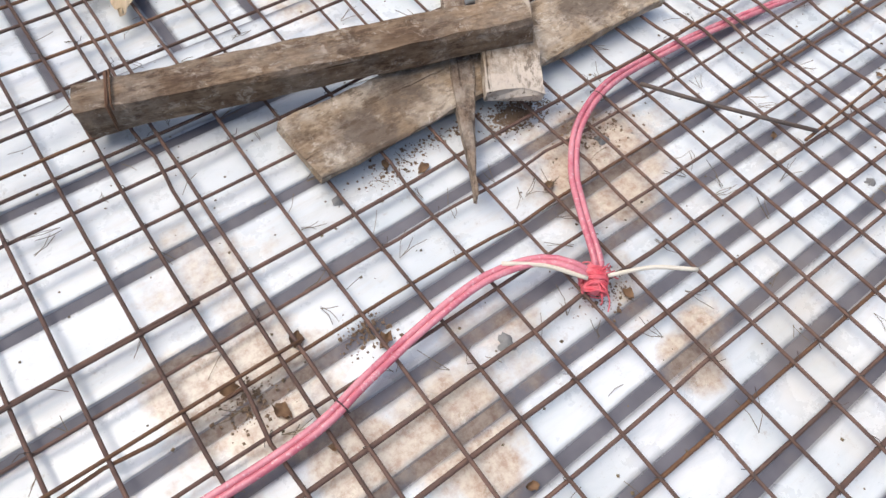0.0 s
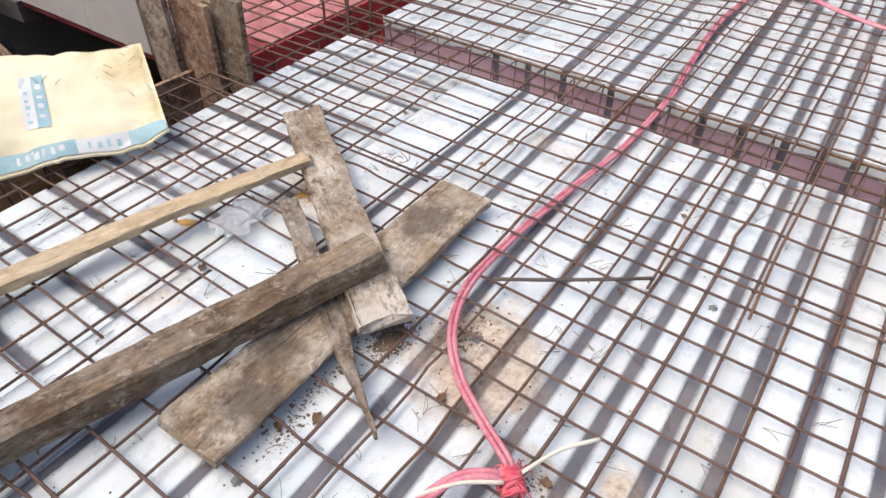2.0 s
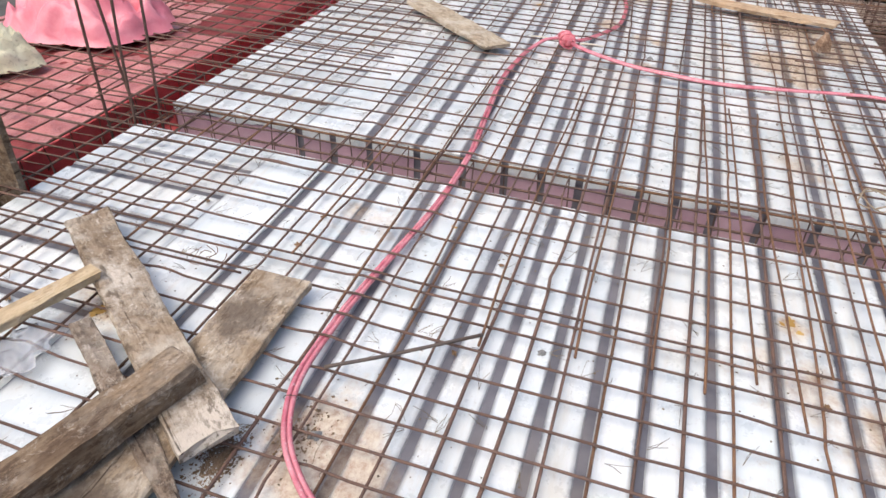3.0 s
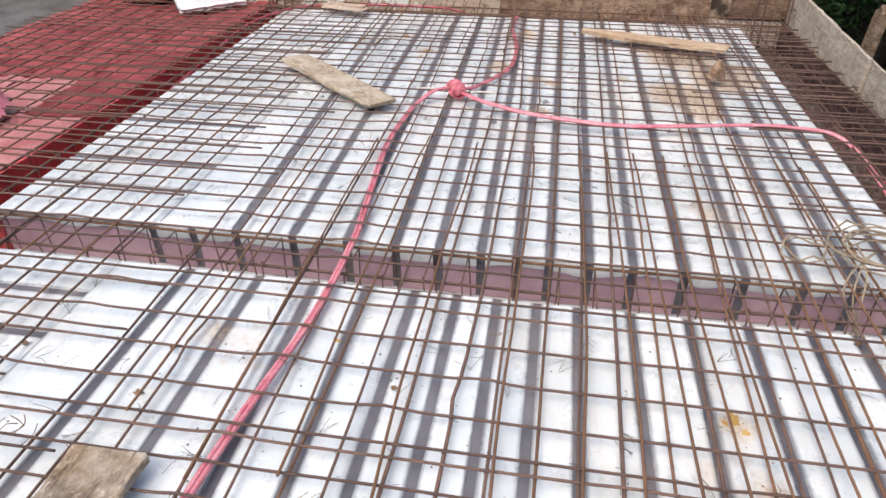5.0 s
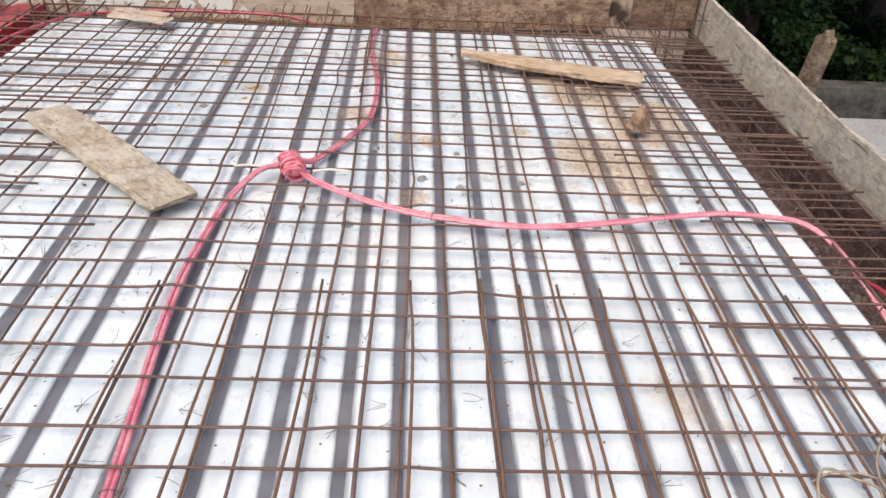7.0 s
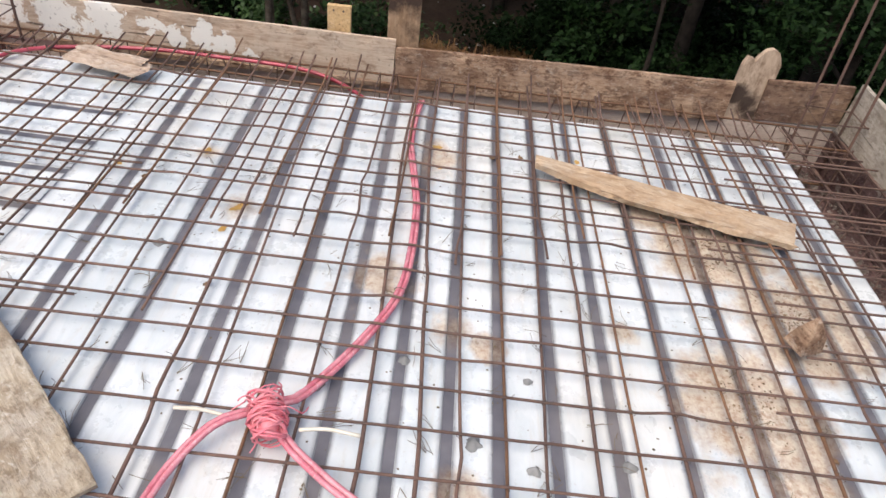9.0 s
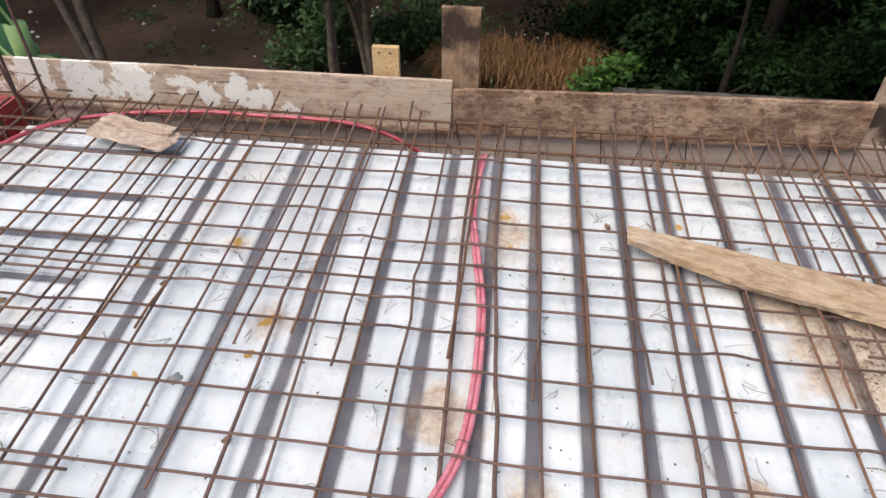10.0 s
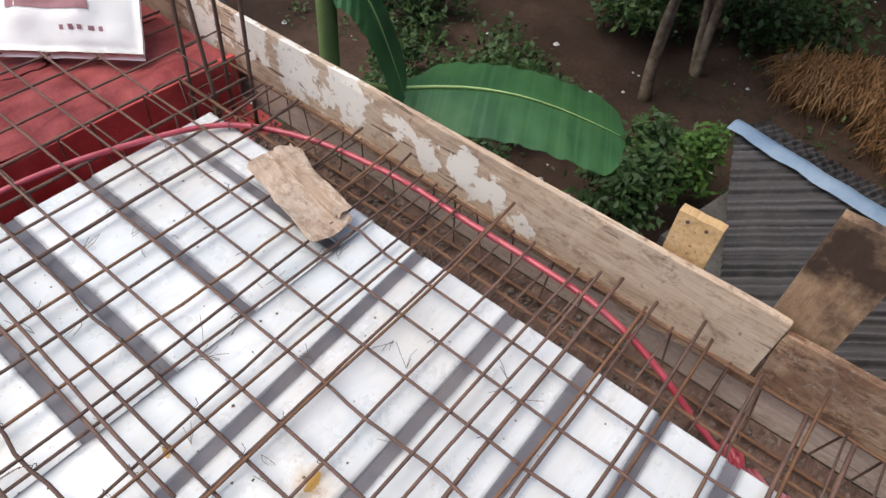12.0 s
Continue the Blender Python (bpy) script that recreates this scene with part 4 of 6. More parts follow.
# storey that carries the deck, and one added wall above it
storey = thing("storey_below", "plain plastered storey walls that carry the formwork, plus an added shading wall", "building", kind="structure")
slab("wall", 7.02, 7.20, -2.1, 6.4, GROUND, -0.31, PLASTER, "grey plaster", storey)
slab("wall", -1.7, 7.2, -2.12, -1.94, GROUND, -0.31, PLASTER, "grey plaster", storey)
slab("wall", -1.9, -1.7, -2.12, 6.4, GROUND, -0.31, PLASTER, "grey plaster", storey)
slab("wall", -1.7, 7.02, 6.2, 6.4, GROUND, -0.31, PLASTER, "grey plaster", storey)
# unseen wall added behind the start; blocks sky light from near boards
slab("wall", -1.95, -1.75, 0.9, 6.4, -0.31, 2.9, PLASTER, "grey plaster", storey)
slab("cover", 1.9, 7.2, 4.64, 6.4, -0.20, -0.06, CONCRETE, "dark concrete edge", storey)
slab("prop_sill", -1.7, 7.0, -1.95, 2.8, -0.44, -0.31, WOOD_DARK, "dark props and sills under the boards", storey)


# ---- reinforcement ----
def bar_points(fn, a, b, step=0.12, wob=0.004, seed=0.0, kinks=()):
    n = max(2, int(abs(b - a) / step))
    out = []
    for i in range(n + 1):
        s = a + (b - a) * i / n
        p = Vector(fn(s))
        p.x += wob * noise.noise((s * 1.7, seed, 1.0))
        p.y += wob * noise.noise((s * 1.7, seed, 7.0))
        p.z += wob * 0.5 * noise.noise((s * 2.3, seed, 3.0))
        for at, dx, dy, dz in kinks:
            f = math.exp(-((s - at) / 0.07) ** 2)
            p += Vector((dx, dy, dz)) * f
        out.append(p)
    return out


R_MAIN, R_THICK = 0.0050, 0.0064
mesh_mat = thing("rebar_mesh", "rusty reinforcing mesh of tied bars laid over the white boards", "reinforcement")
# bars ahead: y on the first bay, over the middle trough, on the second bay and at its far edge
AHEAD_X = (0.4, 2.8, 4.7, 6.4)
AHEAD_LEFT = [(2.33, 2.33, 2.35, 2.38), (2.20, 2.20, 2.215, 2.245), (2.06, 2.06, 2.058, 2.06), (1.953, 1.93, 1.94, 1.952), (1.78, 1.80, 1.80, 1.80), (1.64, 1.68, 1.67, 1.638),
         (1.345, 1.335, 1.43, 1.515), (1.218, 1.215, 1.285, 1.325), (1.085, 1.083, 1.13, 1.176), (0.826, 0.838, 0.85, 0.90), (0.70, 0.694, 0.712, 0.778),
         (0.578, 0.54, 0.575, 0.60), (0.452, 0.43, 0.444, 0.447), (0.31, 0.272, 0.258, 0.312), (0.166, 0.118, 0.10, 0.192)]
AHEAD_RIGHT = [(0.012, 0.008, -0.01, 0.035), (-0.10, -0.137, -0.145, -0.122),
         (-0.213, -0.262, -0.257, -0.295), (-0.342, -0.382, -0.406, -0.412), (-0.48, -0.518, -0.53, -0.537), (-0.61, -0.648, -0.665, -0.678), (-0.735, -0.787, -0.848, -0.842),
         (-0.81, -0.86, -0.895, -0.985), (-0.895, -0.947, -1.035, -1.12), (-1.01, -1.075, -1.115, -1.17), (-1.18, -1.235, -1.30, -1.36), (-1.31, -1.355, -1.392, -1.49), (-1.47, -1.49, -1.52, -1.55)]
AHEAD = AHEAD_LEFT + AHEAD_RIGHT
CROSS = [-0.95, -0.80, -0.66, -0.53, -0.405, -0.28, -0.121, 0.005, 0.106, 0.154, 0.312, 0.455, 0.616, 0.783, 0.918, 1.07, 1.176, 1.29, 1.408, 1.535, 1.65, 1.77, 1.868, 1.915, 2.043, 2.205, 2.364, 2.53, 2.61, 2.80, 2.93,
         3.07, 3.22, 3.35, 3.525, 3.655, 3.815, 3.93, 4.075, 4.20, 4.35, 4.487, 4.632, 4.782, 4.93, 5.06, 5.165, 5.29, 5.441, 5.577, 5.733, 5.865, 5.955, 6.054, 6.165, 6.312, 6.46, 6.603, 6.734]


def ahead_y(row, x):
    return polyline(AHEAD_X, row, x)


# the conduit lies under the cross bars here, which are bent up over it
PIPE_X = (1.45, 1.61, 1.89, 2.45, 2.95, 3.15, 3.88, 4.30, 4.55, 4.87, 5.12, 5.38, 5.80, 6.10, 6.34, 6.735)
PIPE_Y = (0.79, 0.797, 0.775, 0.71, 0.704, 0.72, 0.788, 0.776, 0.745, 0.443, 0.303, 0.215, 0.207, 0.245, 0.282, 0.275)


crossings = []
for k, row in enumerate(AHEAD):
    rnd = random.Random(k + 11)
    kinks = [(rnd.uniform(-0.5, 6.5), 0.0, rnd.uniform(-0.014, 0.014), 0.004) for _ in range(3)]
    end = 7.10 + rnd.uniform(-0.05, 0.04)
    z_at = lambda x: 0.029 if x < 6.85 else 0.029 + (x - 6.85) * 0.10
    pts = bar_points(lambda x: (x, ahead_y(row, x), z_at(x)), -1.5, end, 0.1, 0.006, k * 3.7, kinks)
    tube("bar", pts, R_MAIN if rnd.random() < 0.7 else R_THICK, RUST if rnd.random() < 0.7 else RUST_ORANGE, mesh_mat)
for k, x in enumerate(CROSS):
    rnd = random.Random(k + 501)
    kinks = [(rnd.uniform(-1.5, 2.4), rnd.uniform(-0.014, 0.014), 0.0, 0.005) for _ in range(3)]
    if PIPE_X[0] < x < PIPE_X[-1] and not 4.55 < x < 4.9:
        kinks.append((polyline(PIPE_X, PIPE_Y, x), rnd.uniform(-0.016, 0.004), 0.0, 0.016))
    ya, yb = -2.06 + rnd.uniform(-0.04, 0.06), (4.55 if x > 1.95 else 2.70) + rnd.uniform(-0.1, 0.05)
    if 1.0 < x < 1.95 and k % 4 == 0:
        yb = 2.45
    skew = rnd.uniform(-0.006, 0.006)
    pts = bar_points(lambda y: (x + skew * (y - 0.4) * 0.5, y, 0.0395), ya, yb, 0.06, 0.005, k * 5.1, kinks)
    tube("cross_bar", pts, R_MAIN, RUST, mesh_mat)
    crossings.append((x, skew))
# short top bars over the troughs, browner and in pairs with the main bars
for k, (dy, xa, xb) in enumerate(((1.125, 1.9, 4.05), (0.835, 1.7, 3.95), (0.58, 1.75, 4.02), (0.302, 1.66, 3.98), (-0.02, 1.72, 3.985), (-0.262, 1.75, 4.0), (-0.415, 1.7, 3.97), (-0.558, 1.80, 3.98), (-0.685, 1.65, 3.96), (-0.805, 1.9, 4.0), (-0.985, 1.75, 4.03), (-1.10, 1.7, 3.98), (-1.265, 1.8, 4.02), (-1.38, 1.7, 3.95))):
    pts = bar_points(lambda x: (x, dy + 0.012 * math.sin(x * 2 + k), 0.047 if 2.55 < x < 3.15 else 0.050), xa, xb, 0.1, 0.008, k * 9.1, [(xb - 0.05, 0, 0.015 * math.sin(k * 2.1), 0.004)])
    tube("top_bar", pts, R_MAIN, RUST_ORANGE, mesh_mat)
for k, (dy, xa) in enumerate(((1.69, 5.5), (1.295, 5.62), (0.955, 5.60), (0.80, 5.66), (0.648, 5.55), (0.30, 5.62), (0.028, 5.5), (-0.135, 5.58), (-0.305, 5.6), (-0.47, 5.75), (-0.675, 5.62), (-0.885, 5.58), (-1.02, 5.7), (-1.26, 5.6), (-1.43, 5.65))):
    pts = bar_points(lambda x: (x, dy + 0.01 * math.sin(x * 2 + k), 0.050 if x < 6.85 else 0.050 + (x - 6.85) * 0.2), xa, 7.09 + 0.04 * math.sin(k * 1.7), 0.1, 0.008, k * 4.7, [(xa + 0.05, 0, 0.02 * math.sin(k * 1.3), 0.004)])
    tube("top_bar", pts, R_MAIN, RUST_ORANGE if k % 2 else RUST, mesh_mat)
for k, x in enumerate((0.20, 0.52, 0.86, 1.24, 1.46, 1.72, 1.98, 2.25, 2.50, 3.16, 3.44, 3.72, 4.00, 4.28, 4.56, 4.86, 5.12, 5.36, 5.66, 5.90)):
    pts = bar_points(lambda y: (x + 0.008 * math.sin(y * 3 + k), y, 0.055), 1.40 + 0.2 * math.sin(k * 2.3), 3.3 if x > 1.95 else 2.72, 0.1, 0.007, k * 6.1)
    tube("top_bar", pts, R_MAIN, RUST, mesh_mat)
for k, x in enumerate((3.28, 3.55, 3.78, 4.12, 4.42, 4.70, 4.98, 5.24, 5.50, 5.78, 6.12, 6.35, 6.62)):
    pts = bar_points(lambda y: (x, y, 0.052), -2.08, -1.1 - 0.12 * math.sin(k * 1.9), 0.1, 0.007, k * 2.9)
    tube("top_bar", pts, R_MAIN, RUST, mesh_mat)
for k, (y, xa, xb) in enumerate(((0.598, -1.4, 0.17), (0.808, -1.4, 0.02), (1.405, -1.4, 0.35), (1.525, -1.4, 0.9), (1.45, 5.5, 7.05), (1.02, 5.1, 7.08))):
    pts = bar_points(lambda x: (x, y, 0.047), xa, xb, 0.1, 0.006, k * 3.3 + 50)
    tube("top_bar", pts, R_MAIN, RUST if k % 2 else RUST_ORANGE, mesh_mat)
# bars ahead over the red bay
for k in range(11):
    y = 2.86 + 0.155 * k
    pts = bar_points(lambda x: (x, y + 0.02 * math.sin(x + k), 0.029), 1.98, 7.12, 0.12, 0.01, k * 8.3)
    tube("bar", pts, R_MAIN, RUST, mesh_mat)

# tie wires at the crossings, too many to count
tv, tf = [], []
rnd = random.Random(5)
for x, skew in crossings:
    for row in AHEAD:
        if rnd.random() < 0.45:
            continue
        y = ahead_y(row, x)
        c = Vector((x + skew * (y - 0.4) * 0.5, y, 0.035))
        a = rnd.choice((0.785, 2.356)) + rnd.uniform(-0.2, 0.2)
        d, u = Vector((math.cos(a), math.sin(a), 0)), Vector((0, 0, 1))
        ring = [c + d * (0.0105 * math.cos(q)) + u * (0.0125 * math.sin(q)) for q in (i * math.pi / 3 for i in range(7))]
        tube_data(ring, 0.0011, 3, tv, tf)
        if rnd.random() < 0.6:
            b = rnd.uniform(0, 6.28)
            tail = [c + u * 0.010, c + Vector((math.cos(b), math.sin(b), 0.5)) * 0.016, c + Vector((math.cos(b + 0.5), math.sin(b + 0.5), 0.35)) * 0.030]
            tube_data(tail, 0.0010, 3, tv, tf)
tagged(part("tie_wires", raw("tie_wires", tv, tf, STEEL_DARK), STEEL_DARK), "thin dark binding wires twisted round the bar crossings", "wire", kind="stuff")


def cage(label, along, a0, a1, c0, c1, z0, z1, step, jitter=0.02, levels=(0.0, 1.0), mat=RUST, seed=1):
    """A beam cage: long bars and open stirrups. along: the axis it runs on."""
    top = thing("beam_cage", label, "reinforcement")
    rnd = random.Random(seed)
    put = (lambda s, c, z: (s, c, z)) if along == "x" else (lambda s, c, z: (c, s, z))
    for lv in levels:
        for c in (c0 + 0.012, c1 - 0.012):
            z = z0 + (z1 - z0) * lv
            pts = bar_points(lambda s: put(s, c, z), a0, a1, 0.2, 0.012, seed + c * 9 + lv)
            tube("long_bar", pts, R_THICK, mat if rnd.random() < 0.6 else RUST_ORANGE, top)
    s = a0 + 0.05
    while s < a1 - 0.03:
        lean, drop = rnd.uniform(-jitter, jitter), rnd.uniform(-0.012, 0.008)
        hook = rnd.uniform(0.0, 0.03)
        pts = [put(s + lean + 0.012, c0 + 0.05, z1 + drop - 0.03), put(s + lean, c0 + 0.002, z1 + drop + hook), put(s, c0, z0), put(s, c1, z0), put(s + lean, c1, z1 + drop), put(s + lean, c0 + 0.002, z1 + drop + 0.004)]
        tube("stirrup", [Vector(p) for p in pts], 0.0036, mat, top, sides=5)
        s += step * rnd.uniform(0.85, 1.15)
    return top


cage("rusty beam cage with stirrups in the trough between the bays", "y", YR - 0.3, 2.68, 2.725, 2.945, -0.205, 0.012, 0.17, 0.02, (0.0, 1.0), seed=3)
cage("rusty beam cage with leaning stirrups in the dark edge trough", "x", 2.4, 7.05, -2.06, -1.74, -0.22, 0.02, 0.14, 0.06, (0.0, 0.5, 1.0), seed=4)
cage("rusty beam cage with leaning stirrups under the splashed board", "y", -2.05, 2.68, 6.86, 7.10, -0.21, 0.015, 0.14, 0.05, (0.0, 1.0), seed=5)
cage("rusty beam cage with stirrups in the red trough", "x", 0.2, 7.05, 2.515, 2.715, -0.20, 0.02, 0.17, 0.03, (0.0, 1.0), seed=6)


def starters(label, spots, height, lean, seed, stray=0.06):
    top = thing("column_starter_bars", label, "reinforcement")
    rnd = random.Random(seed)
    for x, y in spots:
        dx, dy = lean[0] + rnd.uniform(-stray, stray), lean[1] + rnd.uniform(-stray, stray)
        pts = bar_points(lambda s: (x + dx * s, y + dy * s, s), -0.24, height * rnd.uniform(0.85, 1.1), 0.15, 0.008, seed + x * 7)
        tube("starter_bar", pts, 0.008, RUST, top)
    xs, ys = [p[0] for p in spots], [p[1] for p in spots]
    for z in (-0.05, 0.14):
        m = 0.012
        pts = [(min(xs) - m, min(ys) - m, z), (max(xs) + m, min(ys) - m, z), (max(xs) + m, max(ys) + m, z + 0.01), (min(xs) - m, max(ys) + m, z), (min(xs) - m, min(ys) - m, z + 0.008)]
        tube("tie_ring", [Vector(p) for p in pts], 0.004, RUST, top, sides=5)
    return top


starters("tall rusty column bars in the corner by the red bay", [(6.90, 2.52), (7.07, 2.52), (6.90, 2.68), (7.07, 2.68)], 1.3, (0.05, 0.05), 21)
starters("tall rusty column bars between the two bays", [(2.70, 2.50), (2.90, 2.50), (2.70, 2.68), (2.90, 2.68)], 1.2, (0.02, 0.02), 22)
starters("tall rusty column bars in the corner of the grey forms", [(6.91, -1.865), (7.08, -1.845), (6.91, -2.075), (7.08, -2.095)], 1.3, (0.0, 0.035), 23, 0.02)


# ---- timbers and litter on the first bay ----
timber("wide_plank", (0.425, 1.055, 0.047), (1.745, 1.06, 0.047), 0.225, 0.030, WOOD_MOULD, "wide weathered grey plank with dark spots lying on the mesh", "plank", rough=0.006)
timber("thick_board", (1.80, 1.98, 0.052), (1.01, 0.86, 0.080), 0.165, 0.045, WOOD_ENDPALE, "thick grey board with a pale sawn end resting on the plank", "plank", rough=0.006, ragged=0.03)
timber("square_beam", (0.02, 1.466, 0.050), (1.20, 1.045, 0.126), 0.115, 0.085, WOOD_BEAM, "heavy old square beam laid across the boards", "beam", rough=0.006, ragged=0.02)
band = thing("wire_band", "rusty wire band bound round the end of the beam", "wire")
for k in range(3):
    c = Vector((0.098 + 0.008 * k, 1.439, 0.058))
    d = Vector((1.135, -0.405, 0.07)).normalized()
    s = Vector((-d.y, d.x, 0)).normalized()
    ring = [c + s * (0.061 * a) + Vector((0, 0, 0.046 + 0.046 * b)) + d * 0.004 * math.sin(3 * a + k) for a, b in ((-1, -1), (1, -1), (1.02, 1.04), (-1.02, 1.04), (-1, -1))]
    tube("turn", ring, 0.0028, RUST_ORANGE, band, sides=5)
timber("pointed_stake", (1.30, 1.56, 0.052), (0.722, 0.664, 0.055), 0.072, 0.034, WOOD_GREY, "narrow weathered stake with a sharpened point under the beam", "stake", point=0.42, rough=0.004)
timber("pale_batten", (1.50, 1.645, 0.105), (0.19, 2.055, 0.060), 0.072, 0.030, WOOD_PALE, "long split batten of fresh pale timber", "batten", bow=-0.03, taper=1.3, rough=0.007, ragged=0.03)
timber("wood_offcut", (0.40, 2.10, 0.050), (0.26, 1.80, 0.048), 0.085, 0.014, WOOD_PALE, "small splintered offcut of pale timber", "offcut", rough=0.012, ragged=0.05, point=0.3)
timber("wood_offcut", (0.33, 2.14, 0.066), (0.47, 2.10, 0.066), 0.07, 0.012, WOOD_PALE, "flat chip of pale timber under the batten", "offcut", rough=0.012, ragged=0.03)
tube("loose_rod", [(1.40, 0.725, 0.062), (1.50, 0.58, 0.060), (1.60, 0.44, 0.062), (1.70, 0.295, 0.070)], 0.0065, STEEL_DARK)
tagged(bpy.data.objects["loose_rod"], "short loose length of dark ribbed bar on the mesh", "rod")


tangle = thing("wire_tangle", "tangle of rusty binding wire caught on the mesh", "wire")
rw = random.Random(41)
for k in range(7):
    cx, cy, q0, r = 1.78 + rw.uniform(-0.05, 0.05), 1.44 + rw.uniform(-0.07, 0.07), rw.uniform(0, 6.28), rw.uniform(0.03, 0.07)
    pts = [(cx + r * rw.uniform(0.7, 1.3) * math.cos(q0 + 0.8 * i), cy + r * rw.uniform(0.7, 1.3) * math.sin(q0 + 0.8 * i), 0.048 + rw.uniform(0.0, 0.03)) for i in range(rw.choice((3, 3, 4)))]
    tube("wire_turn", smooth_path(pts, 0.02), 0.0016, RUST_ORANGE, tangle, sides=4)


def crumple(name, cx, cy, z, rx, ry, amp, material, turn=0.0, n=26, seed=1.0, edge=0.3, thick=0.02):
    """A crumpled closed bag or heap of film."""
    verts, faces = [], []
    for i in range(n + 1):
        for j in range(n + 1):
            u, v = 2 * i / n - 1, 2 * j / n - 1
            r = max(abs(u), abs(v))
            lump = (1 - r ** 3) * amp * (0.6 + 0.9 * noise.noise((u * 2.2 + seed, v * 2.2, seed)) + 0.5 * noise.noise((u * 6 + seed, v * 6, 2)))
            wx = 1 + edge * noise.noise((v * 2.3, seed, 5.0))
            wy = 1 + edge * noise.noise((u * 2.3, seed, 9.0))
            q = math.sqrt(1 - 0.42 * v * v) if edge else 1.0
            verts.append((u * rx * wx * q, v * ry * wy, max(lump, 0.002)))
    top = len(verts)
    verts += [(x, y, -thick * 0.1) for x, y, _ in verts]
    for i in range(n):
        for j in range(n):
            a = i * (n + 1) + j
            faces.append((a, a + n + 1, a + n + 2, a + 1))
            faces.append((top + a, top + a + 1, top + a + n + 2, top + a + n + 1))
    rim = [i * (n + 1) for i in range(n + 1)] + [n * (n + 1) + j for j in range(1, n + 1)] + [i * (n + 1) + n for i in range(n - 1, -1, -1)] + [j for j in range(n - 1, 0, -1)]
    for a, b in zip(rim, rim[1:] + rim[:1]):
        faces.append((a, b, top + b, top + a))
    return part(name, raw(name, verts, faces, material, True), material, at=pose(cx, cy, z, 0, 0, turn))


def heap(name, cx, cy, z, rx, ry, amp, material, turn=0.0, seed=1.0, rings=22, spokes=54):
    """A low heap of crumpled sheet with folds that run every way."""
    verts, faces = [], []
    for i in range(rings + 1):
        r = i / rings
        for k in range(spokes):
            a = 2 * math.pi * k / spokes
            c, s = math.cos(a), math.sin(a)
            out = 1 + 0.30 * noise.noise((c * 1.4, s * 1.4, seed)) + 0.12 * noise.noise((c * 4, s * 4, seed + 3))
            u, v = c * r * out, s * r * out
            fold = 1 - 3.2 * abs(noise.noise((u * 2.6 + seed, v * 2.6, seed))) + 1.3 * (0.5 - abs(noise.noise((u * 5 + seed, v * 5, 4.0)))) + 0.25 * noise.noise((u * 11, v * 11, seed))
            h = amp * (1 - r * r) ** 0.55 * (0.45 + 0.55 * fold) if r < 1 else 0.0
            verts.append((u * rx, v * ry, max(h, 0.0) + 0.012 * (1 - r)))
    for i in range(rings):
        for k in range(spokes):
            a, b = i * spokes + k, i * spokes + (k + 1) % spokes
            faces.append((a, a + spokes, b + spokes, b))
    faces.append(tuple(range(rings * spokes, (rings + 1) * spokes)))
    return part(name, raw(name, verts, faces, material, True), material, at=pose(cx, cy, z, 0, 0, turn))


tagged(crumple("plastic_film", 1.15, 1.67, 0.045, 0.11, 0.075, 0.035, FILM, 15, seed=3.0), "crumpled piece of clear plastic film on the mesh", "plastic")


# the yellow cement sack, sloping up on to the side board
def sack_point(u, v, lift=0.0):
    a, b = Vector((0.63, 2.63, 0.085)), Vector((1.335, 2.285, 0.062))
    c, d = Vector((0.91, 3.02, 0.375)), Vector((1.545, 2.67, 0.285))
    p = (a * (1 - u) + b * u) * (1 - v) + (c * (1 - u) + d * u) * v
    edge = min(u, 1 - u, v, 1 - v)
    puff = 0.045 * min(1.0, edge / 0.22) ** 0.7
    w = noise.noise((u * 3.2, v * 2.6, 4.0)) * 0.022 + noise.noise((u * 9, v * 8, 1.0)) * 0.007
    p.z += puff * 0.75 + w + lift
    curl = max(0.0, (u - 0.88) / 0.12)
    p.z += 0.045 * curl * (1 - v) ** 2 + 0.05 * curl * max(0.0, v - 0.6)
    fold = abs(noise.noise((u * 2.6 + v * 1.2, v * 3.0 - u, 6.0)))
    p.z -= 0.007 * max(0.0, 1 - fold / 0.05)
    return p


def sack_patch(name, u0, u1, v0, v1, nu, nv, lift, material, parent, label=""):
    verts = [sack_point(u0 + (u1 - u0) * i / nu, v0 + (v1 - v0) * j / nv, lift) for i in range(nu + 1) for j in range(nv + 1)]
    faces = [(i * (nv + 1) + j, (i + 1) * (nv + 1) + j, (i + 1) * (nv + 1) + j + 1, i * (nv + 1) + j + 1) for i in range(nu) for j in range(nv)]
    if not lift:
        m = len(verts)
        verts += [v - Vector((0, 0, 0.008)) for v in verts]
        faces += [tuple(m + q for q in reversed(f)) for f in list(faces)]
        rim = [i * (nv + 1) for i in range(nu + 1)] + [nu * (nv + 1) + j for j in range(1, nv + 1)] + [i * (nv + 1) + nv for i in range(nu - 1, -1, -1)] + list(range(nv - 1, 0, -1))
        faces += [(a, b, m + b, m + a) for a, b in zip(rim, rim[1:] + rim[:1])]
    return part(name, raw(name, verts, faces, material, True), material, parent, label)


